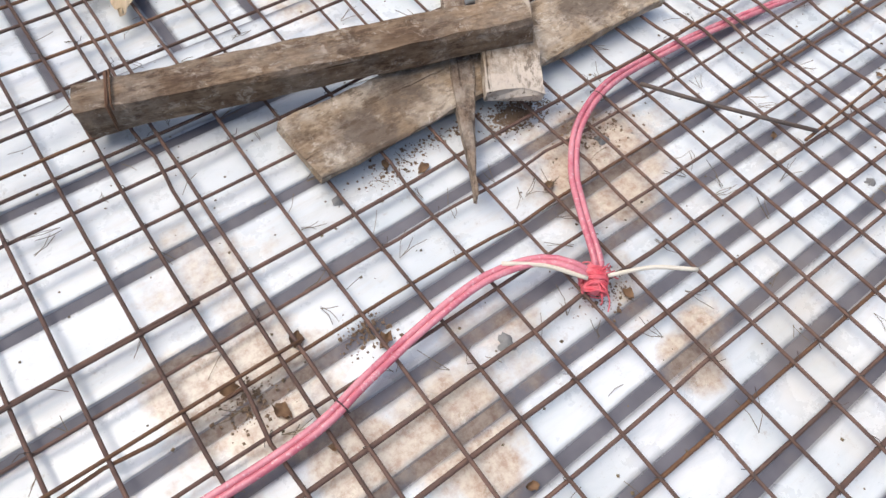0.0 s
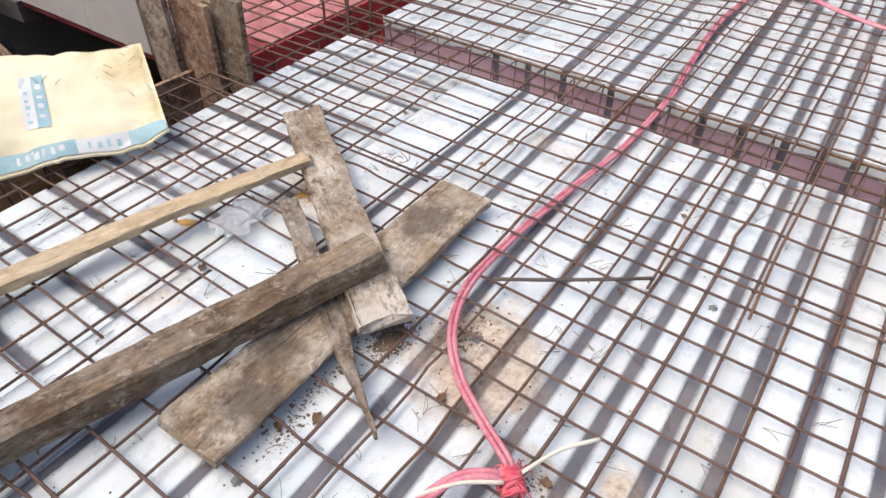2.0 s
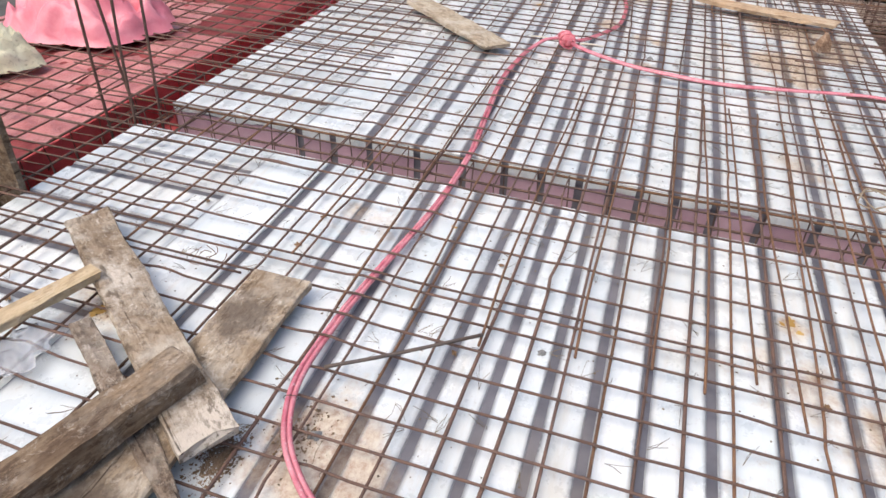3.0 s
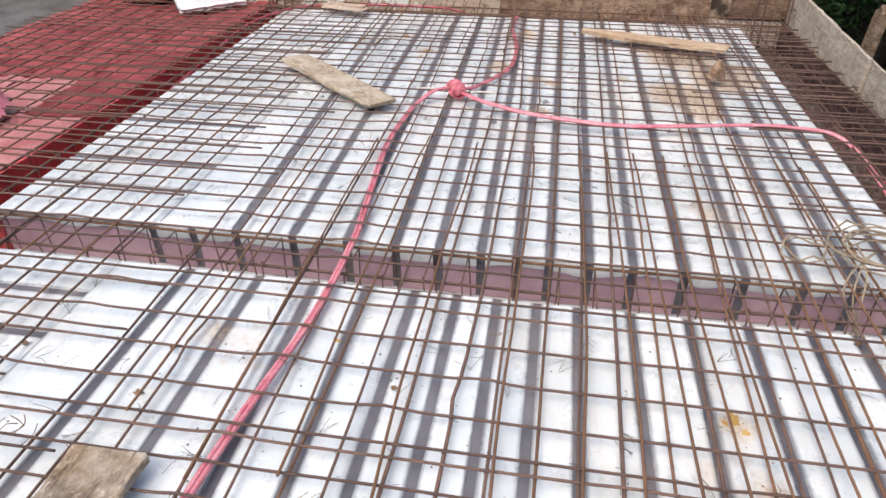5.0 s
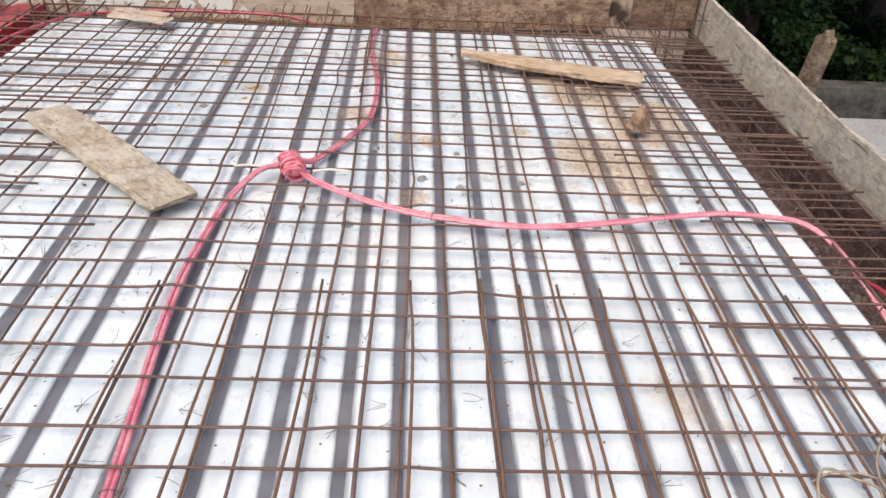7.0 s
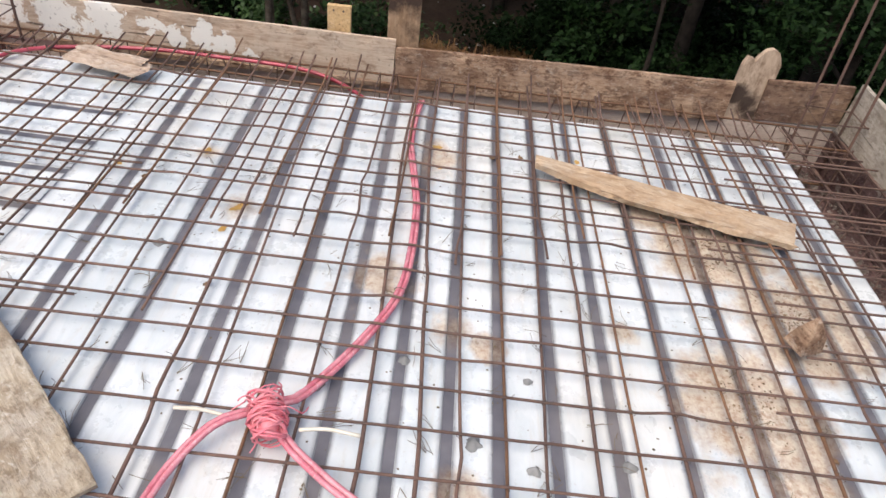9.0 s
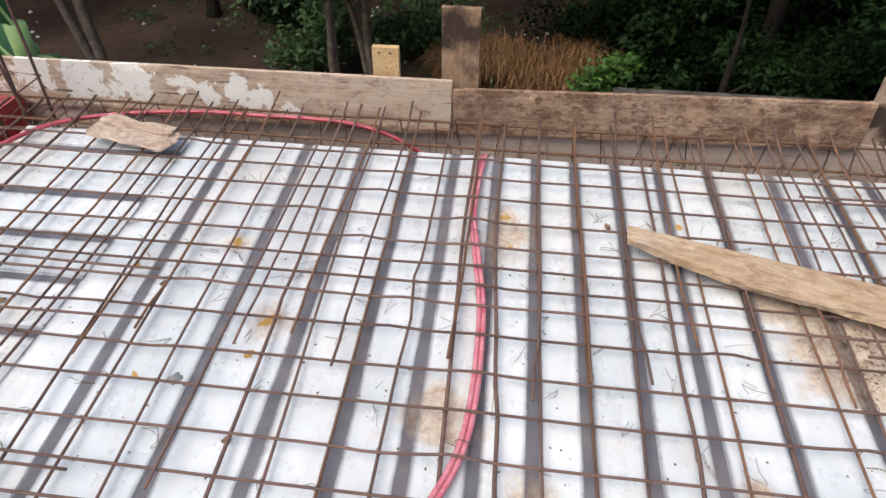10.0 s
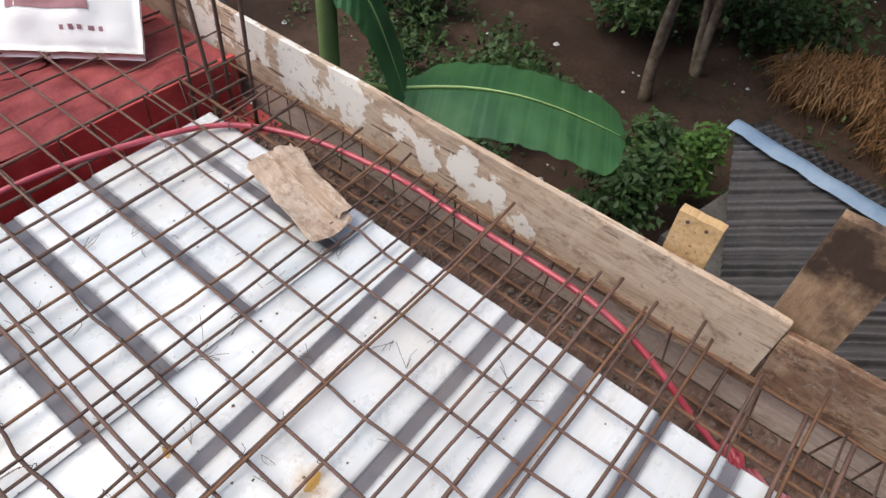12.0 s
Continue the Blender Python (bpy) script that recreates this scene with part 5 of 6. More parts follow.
sack = thing("cement_sack", "empty yellow cement sack with pale blue print, dusty and creased", "sack")
sack_patch("sack_body", 0.0, 1.0, 0.0, 1.0, 40, 28, 0.0, BAG_YELLOW, sack)
sack_patch("print_band", 0.004, 0.55, 0.012, 0.115, 24, 5, 0.003, BAG_BLUE, sack, "pale blue printed band")
sack_patch("print_band", 0.80, 0.995, 0.012, 0.115, 10, 5, 0.003, BAG_BLUE, sack, "pale blue printed band")
sack_patch("print_band", 0.55, 0.80, 0.012, 0.112, 10, 5, 0.003, BAG_WHITE, sack, "white printed band")
sack_patch("print_box", 0.335, 0.395, 0.27, 0.72, 5, 16, 0.003, BAG_WHITE, sack, "white printed box")
sack_patch("print_box", 0.395, 0.455, 0.27, 0.72, 5, 16, 0.003, BAG_BLUE, sack, "pale blue printed box")
for k in range(6):
    v = 0.32 + k * 0.058
    sack_patch("print_mark", 0.352, 0.374 - 0.006 * (k % 2), v, v + 0.022 + 0.008 * (k % 3), 2, 2, 0.0042, BAG_BLUE, sack)
for k in range(4):
    v = 0.36 + k * 0.08
    sack_patch("print_mark", 0.41, 0.438, v, v + 0.026 + 0.014 * (k % 2), 2, 2, 0.0042, BAG_WHITE, sack)
for k in range(6):
    u = 0.27 + k * 0.04
    sack_patch("print_mark", u, u + 0.013 + 0.006 * (k % 3), 0.035 + 0.012 * (k % 2), 0.088, 2, 2, 0.0042, BAG_WHITE, sack)
for k in range(4):
    u = 0.60 + k * 0.045
    sack_patch("print_mark", u, u + 0.014 + 0.006 * (k % 2), 0.035, 0.085 - 0.012 * (k % 2), 2, 2, 0.0042, BAG_BLUE, sack)


sv3, sf3 = [], []
rq = random.Random(8)
for _ in range(15):
    u, v = 1 - rq.random() ** 2 * 0.6 - 0.03, rq.uniform(0.35, 0.95)
    p0 = sack_point(u, v, 0.004)
    p1 = sack_point(min(0.99, max(0.01, u + rq.uniform(-0.05, 0.05))), min(0.99, max(0.01, v + rq.uniform(-0.07, 0.07))), 0.005)
    tube_data([p0, (p0 + p1) / 2 + Vector((0, 0, 0.004)), p1], 0.0010, 4, sv3, sf3)
tagged(part("straw_bits", raw("straw_bits", sv3, sf3, NEEDLE), NEEDLE), "dry straw bits scattered on the yellow sack", "litter", kind="stuff")
ribbon = tube("plastic_strip", smooth_path([(0.60, 2.72, 0.115), (0.56, 2.70, 0.02), (0.47, 2.66, -0.09), (0.40, 2.62, -0.18), (0.30, 2.60, -0.215)], 0.03), [0.012] * len(smooth_path([(0.60, 2.72, 0.115), (0.56, 2.70, 0.02), (0.47, 2.66, -0.09), (0.40, 2.62, -0.18), (0.30, 2.60, -0.215)], 0.03)), PINK_BAG, sides=6)
tagged(ribbon, "strip of red plastic hanging from the orange board", "plastic")
soil_v, soil_f = [], []
rs = random.Random(15)
for x, y, rx, ry, number in ((1.05, 0.875, 0.09, 0.05, 800), (0.62, 0.90, 0.08, 0.04, 70), (1.50, 1.60, 0.16, 0.07, 240), (0.30, 0.55, 0.07, 0.05, 120), (0.80, 0.93, 0.25, 0.03, 160), (1.20, 0.70, 0.12, 0.08, 160), (0.85, 0.30, 0.08, 0.06, 140), (0.0, 0.55, 0.08, 0.06, 120), (5.45, -1.25, 0.2, 0.12, 220), (5.05, -0.95, 0.14, 0.1, 140), (5.85, -1.0, 0.15, 0.1, 160)):
    for _ in range(number * 2):
        px, py, s, q = rs.gauss(x, rx * 0.5), rs.gauss(y, ry * 0.5), rs.choice((1, 1, 1, 1.8, 2.8)) * rs.uniform(0.0008, 0.0026), rs.uniform(0, 6.28)
        b = len(soil_v)
        soil_v += [(px + s * rs.uniform(0.7, 1.3) * math.cos(q + k * 1.57), py + s * rs.uniform(0.7, 1.3) * math.sin(q + k * 1.57), 0.0) for k in range(4)] + [(px, py, s * rs.uniform(0.5, 1.1))]
        soil_f += [(b + k, b + (k + 1) % 4, b + 4) for k in range(4)]
tagged(part("soil_crumbs", raw("soil_crumbs", soil_v, soil_f, SOIL), SOIL), "crumbled brown soil and bark fallen beside the timbers", "soil", kind="stuff")


# ---- conduit ----
def conduit(points, label, pair=True, group="conduit runs"):
    top = thing("conduit", label, "conduit", group)
    path = smooth_path(points, 0.03)
    for s in ((-1, 1) if pair else (0,)):
        pts = []
        for i, p in enumerate(path):
            d = (path[min(i + 1, len(path) - 1)] - path[max(i - 1, 0)]).normalized()
            side = Vector((-d.y, d.x, 0)).normalized() if abs(d.z) < 0.98 else Vector((1, 0, 0))
            tw = 0.25 * math.sin(i * 0.08)
            pts.append(p + side * (0.0078 * s) + Vector((0, 0, 0.006 * tw * s + 0.002 * noise.noise((i * 0.11, s, 0)))))
        tube("pipe", pts, 0.0085 if pair else 0.0108, PIPE if pair else CRIMSON_PIPE, top, sides=10)
    # short wire ties that hold it down
    for i in range(20, len(path) - 10, 30):
        p = path[i]
        d = (path[i + 1] - path[i - 1]).normalized()
        side = Vector((-d.y, d.x, 0)).normalized()
        ring = [p + side * (0.023 * math.cos(q)) + Vector((0, 0, 0.014 * math.sin(q))) for q in (k * math.pi / 4 for k in range(9))]
        tube("tie", ring, 0.0016, STEEL_DARK, top, sides=4)
    return top


PZ = 0.058            # on the bars
PL = 0.034            # under the cross bars
conduit([(-1.4, 0.55, PZ), (-0.6, 0.43, PZ), (-0.143, 0.40, PZ), (0.086, 0.40, PZ), (0.22, 0.428, PZ), (0.42, 0.462, PZ), (0.60, 0.472, PZ + 0.01), (0.74, 0.43, PZ + 0.02), (0.805, 0.352, PZ + 0.02), (0.825, 0.325, 0.03)], "pink twin conduit run on the mesh bound with wire, dusty")
conduit([(0.835, 0.325, 0.03), (0.85, 0.345, PZ + 0.02), (0.927, 0.478, PZ + 0.012), (1.012, 0.60, PZ), (1.14, 0.712, PZ), (1.33, 0.78, PZ), (1.61, 0.797, PL), (1.89, 0.775, PL), (2.45, 0.71, PL), (2.95, 0.704, PL), (3.15, 0.72, PL), (3.88, 0.788, PL), (4.30, 0.776, PL), (4.55, 0.745, PL), (4.70, 0.66, PZ + 0.01), (4.76, 0.57, PZ + 0.01)], "long pink twin conduit run crossing the trough over the mesh")
conduit([(4.80, 0.50, PZ + 0.01), (4.87, 0.443, PL), (5.12, 0.303, PL), (5.38, 0.215, PL), (5.80, 0.207, PL), (6.10, 0.245, PL), (6.34, 0.282, PL), (6.58, 0.285, PL), (6.735, 0.275, PL), (6.83, 0.27, 0.01), (6.90, 0.28, -0.12), (6.98, 0.33, -0.19)], "pink twin conduit run bending down into the edge trough")
conduit([(4.72, 0.49, PZ + 0.01), (4.66, 0.43, PZ), (4.54, 0.26, PZ), (4.43, 0.03, PZ), (4.37, -0.20, PZ), (4.335, -0.50, PZ), (4.385, -0.856, PZ), (4.44, -1.12, PZ), (4.474, -1.34, PZ), (4.46, -1.50, PZ), (4.43, -1.65, 0.055), (4.35, -1.75, 0.02), (4.22, -1.84, -0.06), (4.05, -1.92, -0.16), (3.9, -1.95, -0.22)], "pink twin conduit branch dropping into the dark trough")
conduit([(4.4, 2.66, -0.16), (5.2, 2.665, -0.10), (5.7, 2.63, -0.03), (6.13, 2.587, 0.02), (6.47, 2.506, 0.03), (6.80, 2.36, 0.025), (6.97, 2.10, 0.012), (7.03, 1.75, 0.018), (7.03, 1.42, 0.022), (7.03, 1.02, 0.018), (7.02, 0.82, -0.01), (7.0, 0.67, -0.06), (6.985, 0.51, -0.15), (6.97, 0.40, -0.20)], "red conduit bent round the corner inside the troughs", pair=False)


conduit([(4.40, -1.98, -0.20), (4.22, -2.02, -0.17), (4.0, -1.99, -0.20), (3.6, -1.84, -0.25), (3.1, -1.86, -0.252), (2.6, -1.88, -0.252)], "dark crimson conduit lying along the dark trough", pair=False)


def wrapped_joint(label, x, y, z, axis, length, radius, seed, wrap=None):
    wrap = wrap or WRAP
    top = thing("wrapped_joint", label, "joint", "wrapped conduit joints")
    rnd = random.Random(seed)
    d = Vector((math.cos(axis), math.sin(axis), 0))
    s = Vector((-d.y, d.x, 0))
    v, f = [], []
    core = [Vector((x, y, z)) + d * (length * (t - 0.5)) for t in (0, 0.15, 0.35, 0.5, 0.65, 0.85, 1)]
    tube("core", core, [radius * q for q in (0.3, 0.6, 0.75, 0.8, 0.7, 0.55, 0.25)], wrap, top, sides=12)
    for k in range(26):
        t = rnd.uniform(-0.45, 0.45)
        c = Vector((x, y, z)) + d * (t * length)
        r = radius * (1.08 - 0.5 * abs(t)) * rnd.uniform(0.95, 1.15)
        tilt = rnd.uniform(-0.9, 0.9)
        ring = [c + s * (r * math.cos(q)) + Vector((0, 0, r * 0.9 * math.sin(q))) + d * (r * tilt * math.cos(q + k)) for q in (i * math.pi / 6 for i in range(13))]
        tube_data(ring, rnd.uniform(0.0018, 0.004), 5, v, f)
    for k in range(7):
        q = rnd.uniform(0, 6.28)
        p0 = Vector((x, y, z + radius * 0.5))
        way = Vector((math.cos(q), math.sin(q), 0))
        tube_data(smooth_path([p0, p0 + way * radius * 1.2 + Vector((0, 0, 0.012)), p0 + way * radius * 1.9 + s * rnd.uniform(-0.02, 0.02) - Vector((0, 0, 0.02)), p0 + way * radius * 2.4 + d * rnd.uniform(-0.03, 0.03) - Vector((0, 0, 0.03))], 0.015), 0.0022, 5, v, f)
    tagged(part("wrapping", raw("wrapping", v, f, wrap, True), wrap, top, "strands of red plastic strip wound round"), kind="stuff")
    return top


wrapped_joint("knot of red plastic strip wound where the conduits meet", 0.822, 0.322, 0.050, 0.9, 0.075, 0.030, 3)
wrapped_joint("bundle of pale pink plastic strip wound round the conduit branch", 4.755, 0.525, 0.066, 0.35, 0.15, 0.048, 4, WRAP_PALE)
for label, a, b in (("cream plastic sleeve end sticking out of the joint", (0.80, 0.328, 0.075), (0.652, 0.478, 0.078)), ("cream plastic sleeve end beside the joint", (0.85, 0.306, 0.070), (1.045, 0.188, 0.074)), ("cream plastic sleeve end beside the bundle", (4.733, 0.60, 0.06), (4.746, 0.78, 0.062)), ("cream plastic sleeve end beside the bundle", (4.722, 0.43, 0.06), (4.724, 0.262, 0.062))):
    m = (Vector(a) + Vector(b)) / 2 + Vector((0.008, 0.010, 0.004))
    ob = tube("cream_sleeve", smooth_path([a, m, b], 0.02), 0.0058, CREAM, sides=8)
    tagged(ob, label, "sleeve")
tagged(crumple("red_scrap", 6.96, 0.38, -0.205, 0.07, 0.045, 0.035, CRIMSON_PIPE, 30, seed=8.0), "crumpled scrap of red plastic in the trough", "plastic")

# ---- timbers on the second bay ----
timber("loose_plank", (5.225, 1.81, 0.050), (4.43, 0.94, 0.050), 0.205, 0.028, WOOD_TAN, "dusty tan plank with a long split lying on the mesh", "plank", rough=0.006, ragged=0.03)
timber("tapered_plank", (5.92, -1.385, 0.055), (6.225, -0.285, 0.055), 0.175, 0.028, WOOD_BUFF, "orange-tan plank with one rounded end on the mesh", "plank", rough=0.010, cut=0.38, ragged=0.04)
timber("bark_board", (6.79, 2.08, 0.055), (6.69, 1.655, 0.050), 0.165, 0.012, WOOD_BARK, "ragged piece of split tan board on the mesh edge", "board", rough=0.016, ragged=0.05)
timber("board_ridge", (6.83, 2.06, 0.066), (6.755, 1.68, 0.060), 0.06, 0.014, WOOD_BARK, "narrow raised splinter lying on the ragged board", "board", rough=0.006, ragged=0.03)
tagged(part("wood_block", raw("wood_block", [(-0.045, -0.045, 0), (0.045, -0.045, 0), (0.045, 0.045, 0), (-0.045, 0.045, 0), (-0.04, -0.032, 0.07), (0.035, -0.028, 0.075), (0.03, 0.028, 0.07), (-0.034, 0.03, 0.066), (-0.012, -0.006, 0.125), (0.012, -0.008, 0.13), (0.010, 0.010, 0.122), (-0.010, 0.012, 0.12)],
    [(3, 2, 1, 0), (0, 1, 5, 4), (1, 2, 6, 5), (2, 3, 7, 6), (3, 0, 4, 7), (4, 5, 9, 8), (5, 6, 10, 9), (6, 7, 11, 10), (7, 4, 8, 11), (8, 9, 10, 11)], WOOD_FORM), WOOD_FORM, at=pose(5.30, -1.19, 0.045, 0, 0, 20)), "small tapered brown wood block on the mesh", "block")

# coil of straw rope on the right of the trough
coil = thing("rope_coil", "loose tangled coil of straw-coloured rope on the mesh", "rope")
rnd = random.Random(9)
for k in range(8):
    cx, cy, r = 3.14 + rnd.uniform(-0.07, 0.05), (-1.14 if k < 2 else -1.42) + rnd.uniform(-0.10, 0.08), rnd.uniform(0.09, 0.19)
    ph = rnd.uniform(0, 6.28)
    pts = [(cx + r * rnd.uniform(0.7, 1.15) * math.cos(ph + q), cy + r * rnd.uniform(0.8, 1.15) * math.sin(ph + q), 0.062 + 0.005 * k + rnd.uniform(0, 0.03)) for q in (i * 0.62 for i in range(11))]
    tube("strand", smooth_path(pts, 0.03), rnd.uniform(0.0030, 0.0046), ROPE, coil, sides=6)
for k in range(3):
    pts = [(3.04 + 0.04 * k, -1.34 - 0.04 * k, 0.09), (2.95, -1.33 + 0.03 * k, 0.085), (2.86, -1.30 + 0.03 * k, 0.02), (2.80 - 0.02 * k, -1.28 - 0.02 * k, -0.08 - 0.02 * k), (2.78, -1.24 - 0.06 * k, -0.11 - 0.02 * k)]
    tube("loose_end", smooth_path(pts, 0.03), 0.0038, ROPE, coil, sides=6)

# ---- sacks and plastic on the red bay ----
white_sack = thing("paper_sack", "white paper cement sack with faded maroon print leaning on the bars", "sack")


def leaning(u, v, lift=0.0):
    a, b = Vector((6.45, 3.38, 0.045)), Vector((6.86, 2.90, 0.050))
    c, d = Vector((6.78, 3.68, 0.36)), Vector((7.10, 3.18, 0.36))
    p = (a * (1 - u) + b * u) * (1 - v) + (c * (1 - u) + d * u) * v
    edge = min(u, 1 - u, v, 1 - v)
    w = 0.05 * min(1.0, edge / 0.25) ** 0.7 + 0.03 * noise.noise((u * 4, v * 4, 8)) + 0.012 * noise.noise((u * 11, v * 9, 3)) + lift
    return p + Vector((-0.50, -0.42, 0.75)) * w


def leaning_patch(name, u0, u1, v0, v1, n, lift, material, label=""):
    verts = [leaning(u0 + (u1 - u0) * i / n, v0 + (v1 - v0) * j / n, lift) for i in range(n + 1) for j in range(n + 1)]
    faces = [(i * (n + 1) + j, (i + 1) * (n + 1) + j, (i + 1) * (n + 1) + j + 1, i * (n + 1) + j + 1) for i in range(n) for j in range(n)]
    if not lift:
        m = len(verts)
        verts += [v - Vector((0, 0, 0.03)) for v in verts]
        faces += [tuple(m + q for q in reversed(f)) for f in list(faces)]
        rim = [i * (n + 1) for i in range(n + 1)] + [n * (n + 1) + j for j in range(1, n + 1)] + [i * (n + 1) + n for i in range(n - 1, -1, -1)] + list(range(n - 1, 0, -1))
        faces += [(a, b, m + b, m + a) for a, b in zip(rim, rim[1:] + rim[:1])]
    part(name, raw(name, verts, faces, material, True), material, white_sack, label)


leaning_patch("sack_body", 0, 1, 0, 1, 20, 0.0, BAG_WHITE)
leaning_patch("print_panel", 0.18, 0.72, 0.30, 0.48, 10, 0.004, BAG_MAROON, "faded maroon print")
for k in range(6):
    leaning_patch("print_mark", 0.18 + 0.09 * k, 0.225 + 0.09 * k + 0.015 * (k % 2), 0.58 + 0.03 * (k % 3 == 1), 0.74, 3, 0.003, BAG_MAROON)
for k in range(5):
    leaning_patch("print_mark", 0.52 + 0.06 * k, 0.545 + 0.06 * k + 0.01 * (k % 2), 0.15, 0.185, 3, 0.003, BAG_MAROON)
for label, x, y, s in (("tan cement sack standing by the grey panel", 6.95, 3.95, 0.26), ("tan sack slumped on the red sheet", 2.75, 4.38, 0.20)):
    n, m = 16, 10
    verts, faces = [], []
    for i in range(m + 1):
        t = i / m
        r = s * (0.75 + 0.5 * math.sin(math.pi * (0.15 + 0.75 * t))) * (0.75 if i in (0, m) else 1)
        for k in range(n):
            a = 2 * math.pi * k / n
            w = 1 + 0.12 * noise.noise((math.cos(a) * 2, math.sin(a) * 2, t * 3 + x))
            verts.append((r * w * 0.62 * math.cos(a), r * w * math.sin(a), t * s * 1.5))
    for i in range(m):
        for k in range(n):
            a, b = i * n + k, i * n + (k + 1) % n
            faces.append((a, b, b + n, a + n))
    faces += [tuple(reversed(range(n))), tuple(m * n + k for k in range(n))]
    tagged(part("tan_sack", raw("tan_sack", verts, faces, SACK_TAN, True), SACK_TAN, at=pose(x, y, 0.0)), label, "sack")
tagged(heap("pink_plastic_bag", 3.80, 3.72, 0.03, 0.46, 0.52, 0.30, PINK_BAG, 20, seed=5.0), "crumpled bright pink plastic bag on the bars", "plastic")
tagged(heap("white_sacking", 2.98, 3.78, 0.03, 0.22, 0.27, 0.22, SACKING, 40, seed=6.0), "heap of dusty cream paper sacking by the stair opening", "sacking")

# ---- litter on the boards ----
rnd = random.Random(77)


def on_deck(x):
    return not (X1 - 0.05 < x < X2 + 0.05)


nv, nf = [], []
count = 0
while count < 760:
    x, y = rnd.uniform(-0.6, 6.7), rnd.uniform(-1.55, 2.3)
    if not on_deck(x):
        continue
    count += 1
    a0 = rnd.uniform(0, 6.28)
    for _ in range(rnd.choice((1, 2, 3, 3))):
        a, ln, bend = a0 + rnd.uniform(-0.5, 0.5), rnd.uniform(0.03, 0.085), rnd.uniform(-0.5, 0.5)
        z0, z1 = rnd.uniform(0.002, 0.02), rnd.uniform(0.002, 0.045)
        p0 = Vector((x, y, z0))
        p1 = p0 + Vector((math.cos(a), math.sin(a), 0)) * ln * 0.5 + Vector((0, 0, (z1 - z0) * 0.5))
        p2 = p1 + Vector((math.cos(a + bend), math.sin(a + bend), 0)) * ln * 0.5 + Vector((0, 0, (z1 - z0) * 0.5))
        tube_data([p0, p1, p2], 0.0009, 3, nv, nf)
tagged(part("pine_needles", raw("pine_needles", nv, nf, NEEDLE), NEEDLE), "thin dry pine needles scattered over boards and bars", "litter", kind="stuff")

cv, cf = [], []
for _ in range(1500):
    x, y = rnd.uniform(-0.6, 6.75), rnd.uniform(-1.6, 2.38)
    if not on_deck(x):
        continue
    s, a = rnd.uniform(0.002, 0.006), rnd.uniform(0, 6.28)
    b = len(cv)
    for k in range(4):
        cv.append((x + s * math.cos(a + k * 1.57) * rnd.uniform(0.6, 1.2), y + s * math.sin(a + k * 1.57) * rnd.uniform(0.6, 1.2), 0.001))
    cv.append((x, y, 0.001 + s * 0.5))
    cf += [(b + k, b + (k + 1) % 4, b + 4) for k in range(4)]
tagged(part("crumbs", raw("crumbs", cv, cf, NEEDLE), NEEDLE), "small dark crumbs of soil and bark on the boards", "litter", kind="stuff")


def dry_leaf(x, y, size, turn, curl, material=DRY_LEAF, label="curled dry brown leaf on the boards"):
    n, m = 6, 4
    verts, faces = [], []
    for i in range(n + 1):
        t = i / n
        w = math.sin(math.pi * min(1, t * 0.92 + 0.06)) * 0.38
        for j in range(m + 1):
            s = j / m * 2 - 1
            jag = 1 + 0.5 * noise.noise((t * 6 + x * 7, s * 2, y * 5))
            verts.append(((t - 0.5) * size * jag, s * w * size * jag, 0.004 + curl * size * (s * s * 0.7 + (t - 0.5) ** 2) + 0.35 * size * noise.noise((t * 4 + x * 9, s * 3, y * 9))))
    for i in range(n):
        for j in range(m):
            a = i * (m + 1) + j
            faces.append((a, a + m + 1, a + m + 2, a + 1))
    tagged(part("dry_leaf", raw("dry_leaf", verts, faces, material, True), material, at=pose(x, y, 0.002, 0, 0, turn)), label, "leaf", "dry leaves")


for _ in range(30):
    x, y = rnd.uniform(-0.5, 6.5), rnd.uniform(-1.4, 2.2)
    if on_deck(x):
        dry_leaf(x, y, rnd.uniform(0.014, 0.035), rnd.uniform(0, 360), rnd.uniform(0.1, 0.4))
for x, y in ((0.33, 0.50), (0.16, 0.62), (-0.02, 0.60), (0.05, 0.49), (0.10, 0.36), (0.62, 0.93), (0.70, 0.86), (0.95, 0.62)):
    dry_leaf(x, y, rnd.uniform(0.025, 0.045), rnd.uniform(0, 360), 0.3)


def blotch(x, y, size, material, label, category, seed, flat=0.003, long=1.0, turn=0.0):
    """A thin dried splash with an uneven outline."""
    n = 26
    verts = [(0, 0, flat)]
    for ring, h in ((0.55, 0.8), (1.0, 0.0)):
        for k in range(n):
            a = 2 * math.pi * k / n
            r = size * ring * (1 + 0.55 * noise.noise((math.cos(a) * 1.6 + seed, math.sin(a) * 1.6, seed)) + 0.25 * noise.noise((math.cos(a) * 5, math.sin(a) * 5, seed)))
            verts.append((r * math.cos(a) * long, r * math.sin(a), 0.0012 + flat * h * 0.6))
    faces = [(0, 1 + k, 1 + (k + 1) % n) for k in range(n)] + [(1 + k, 1 + n + k, 1 + n + (k + 1) % n, 1 + (k + 1) % n) for k in range(n)]
    tagged(part("dried_splash", raw("dried_splash", verts, faces, material, True), material, at=pose(x, y, 0.0, 0, 0, turn)), label, category, "dried splashes")


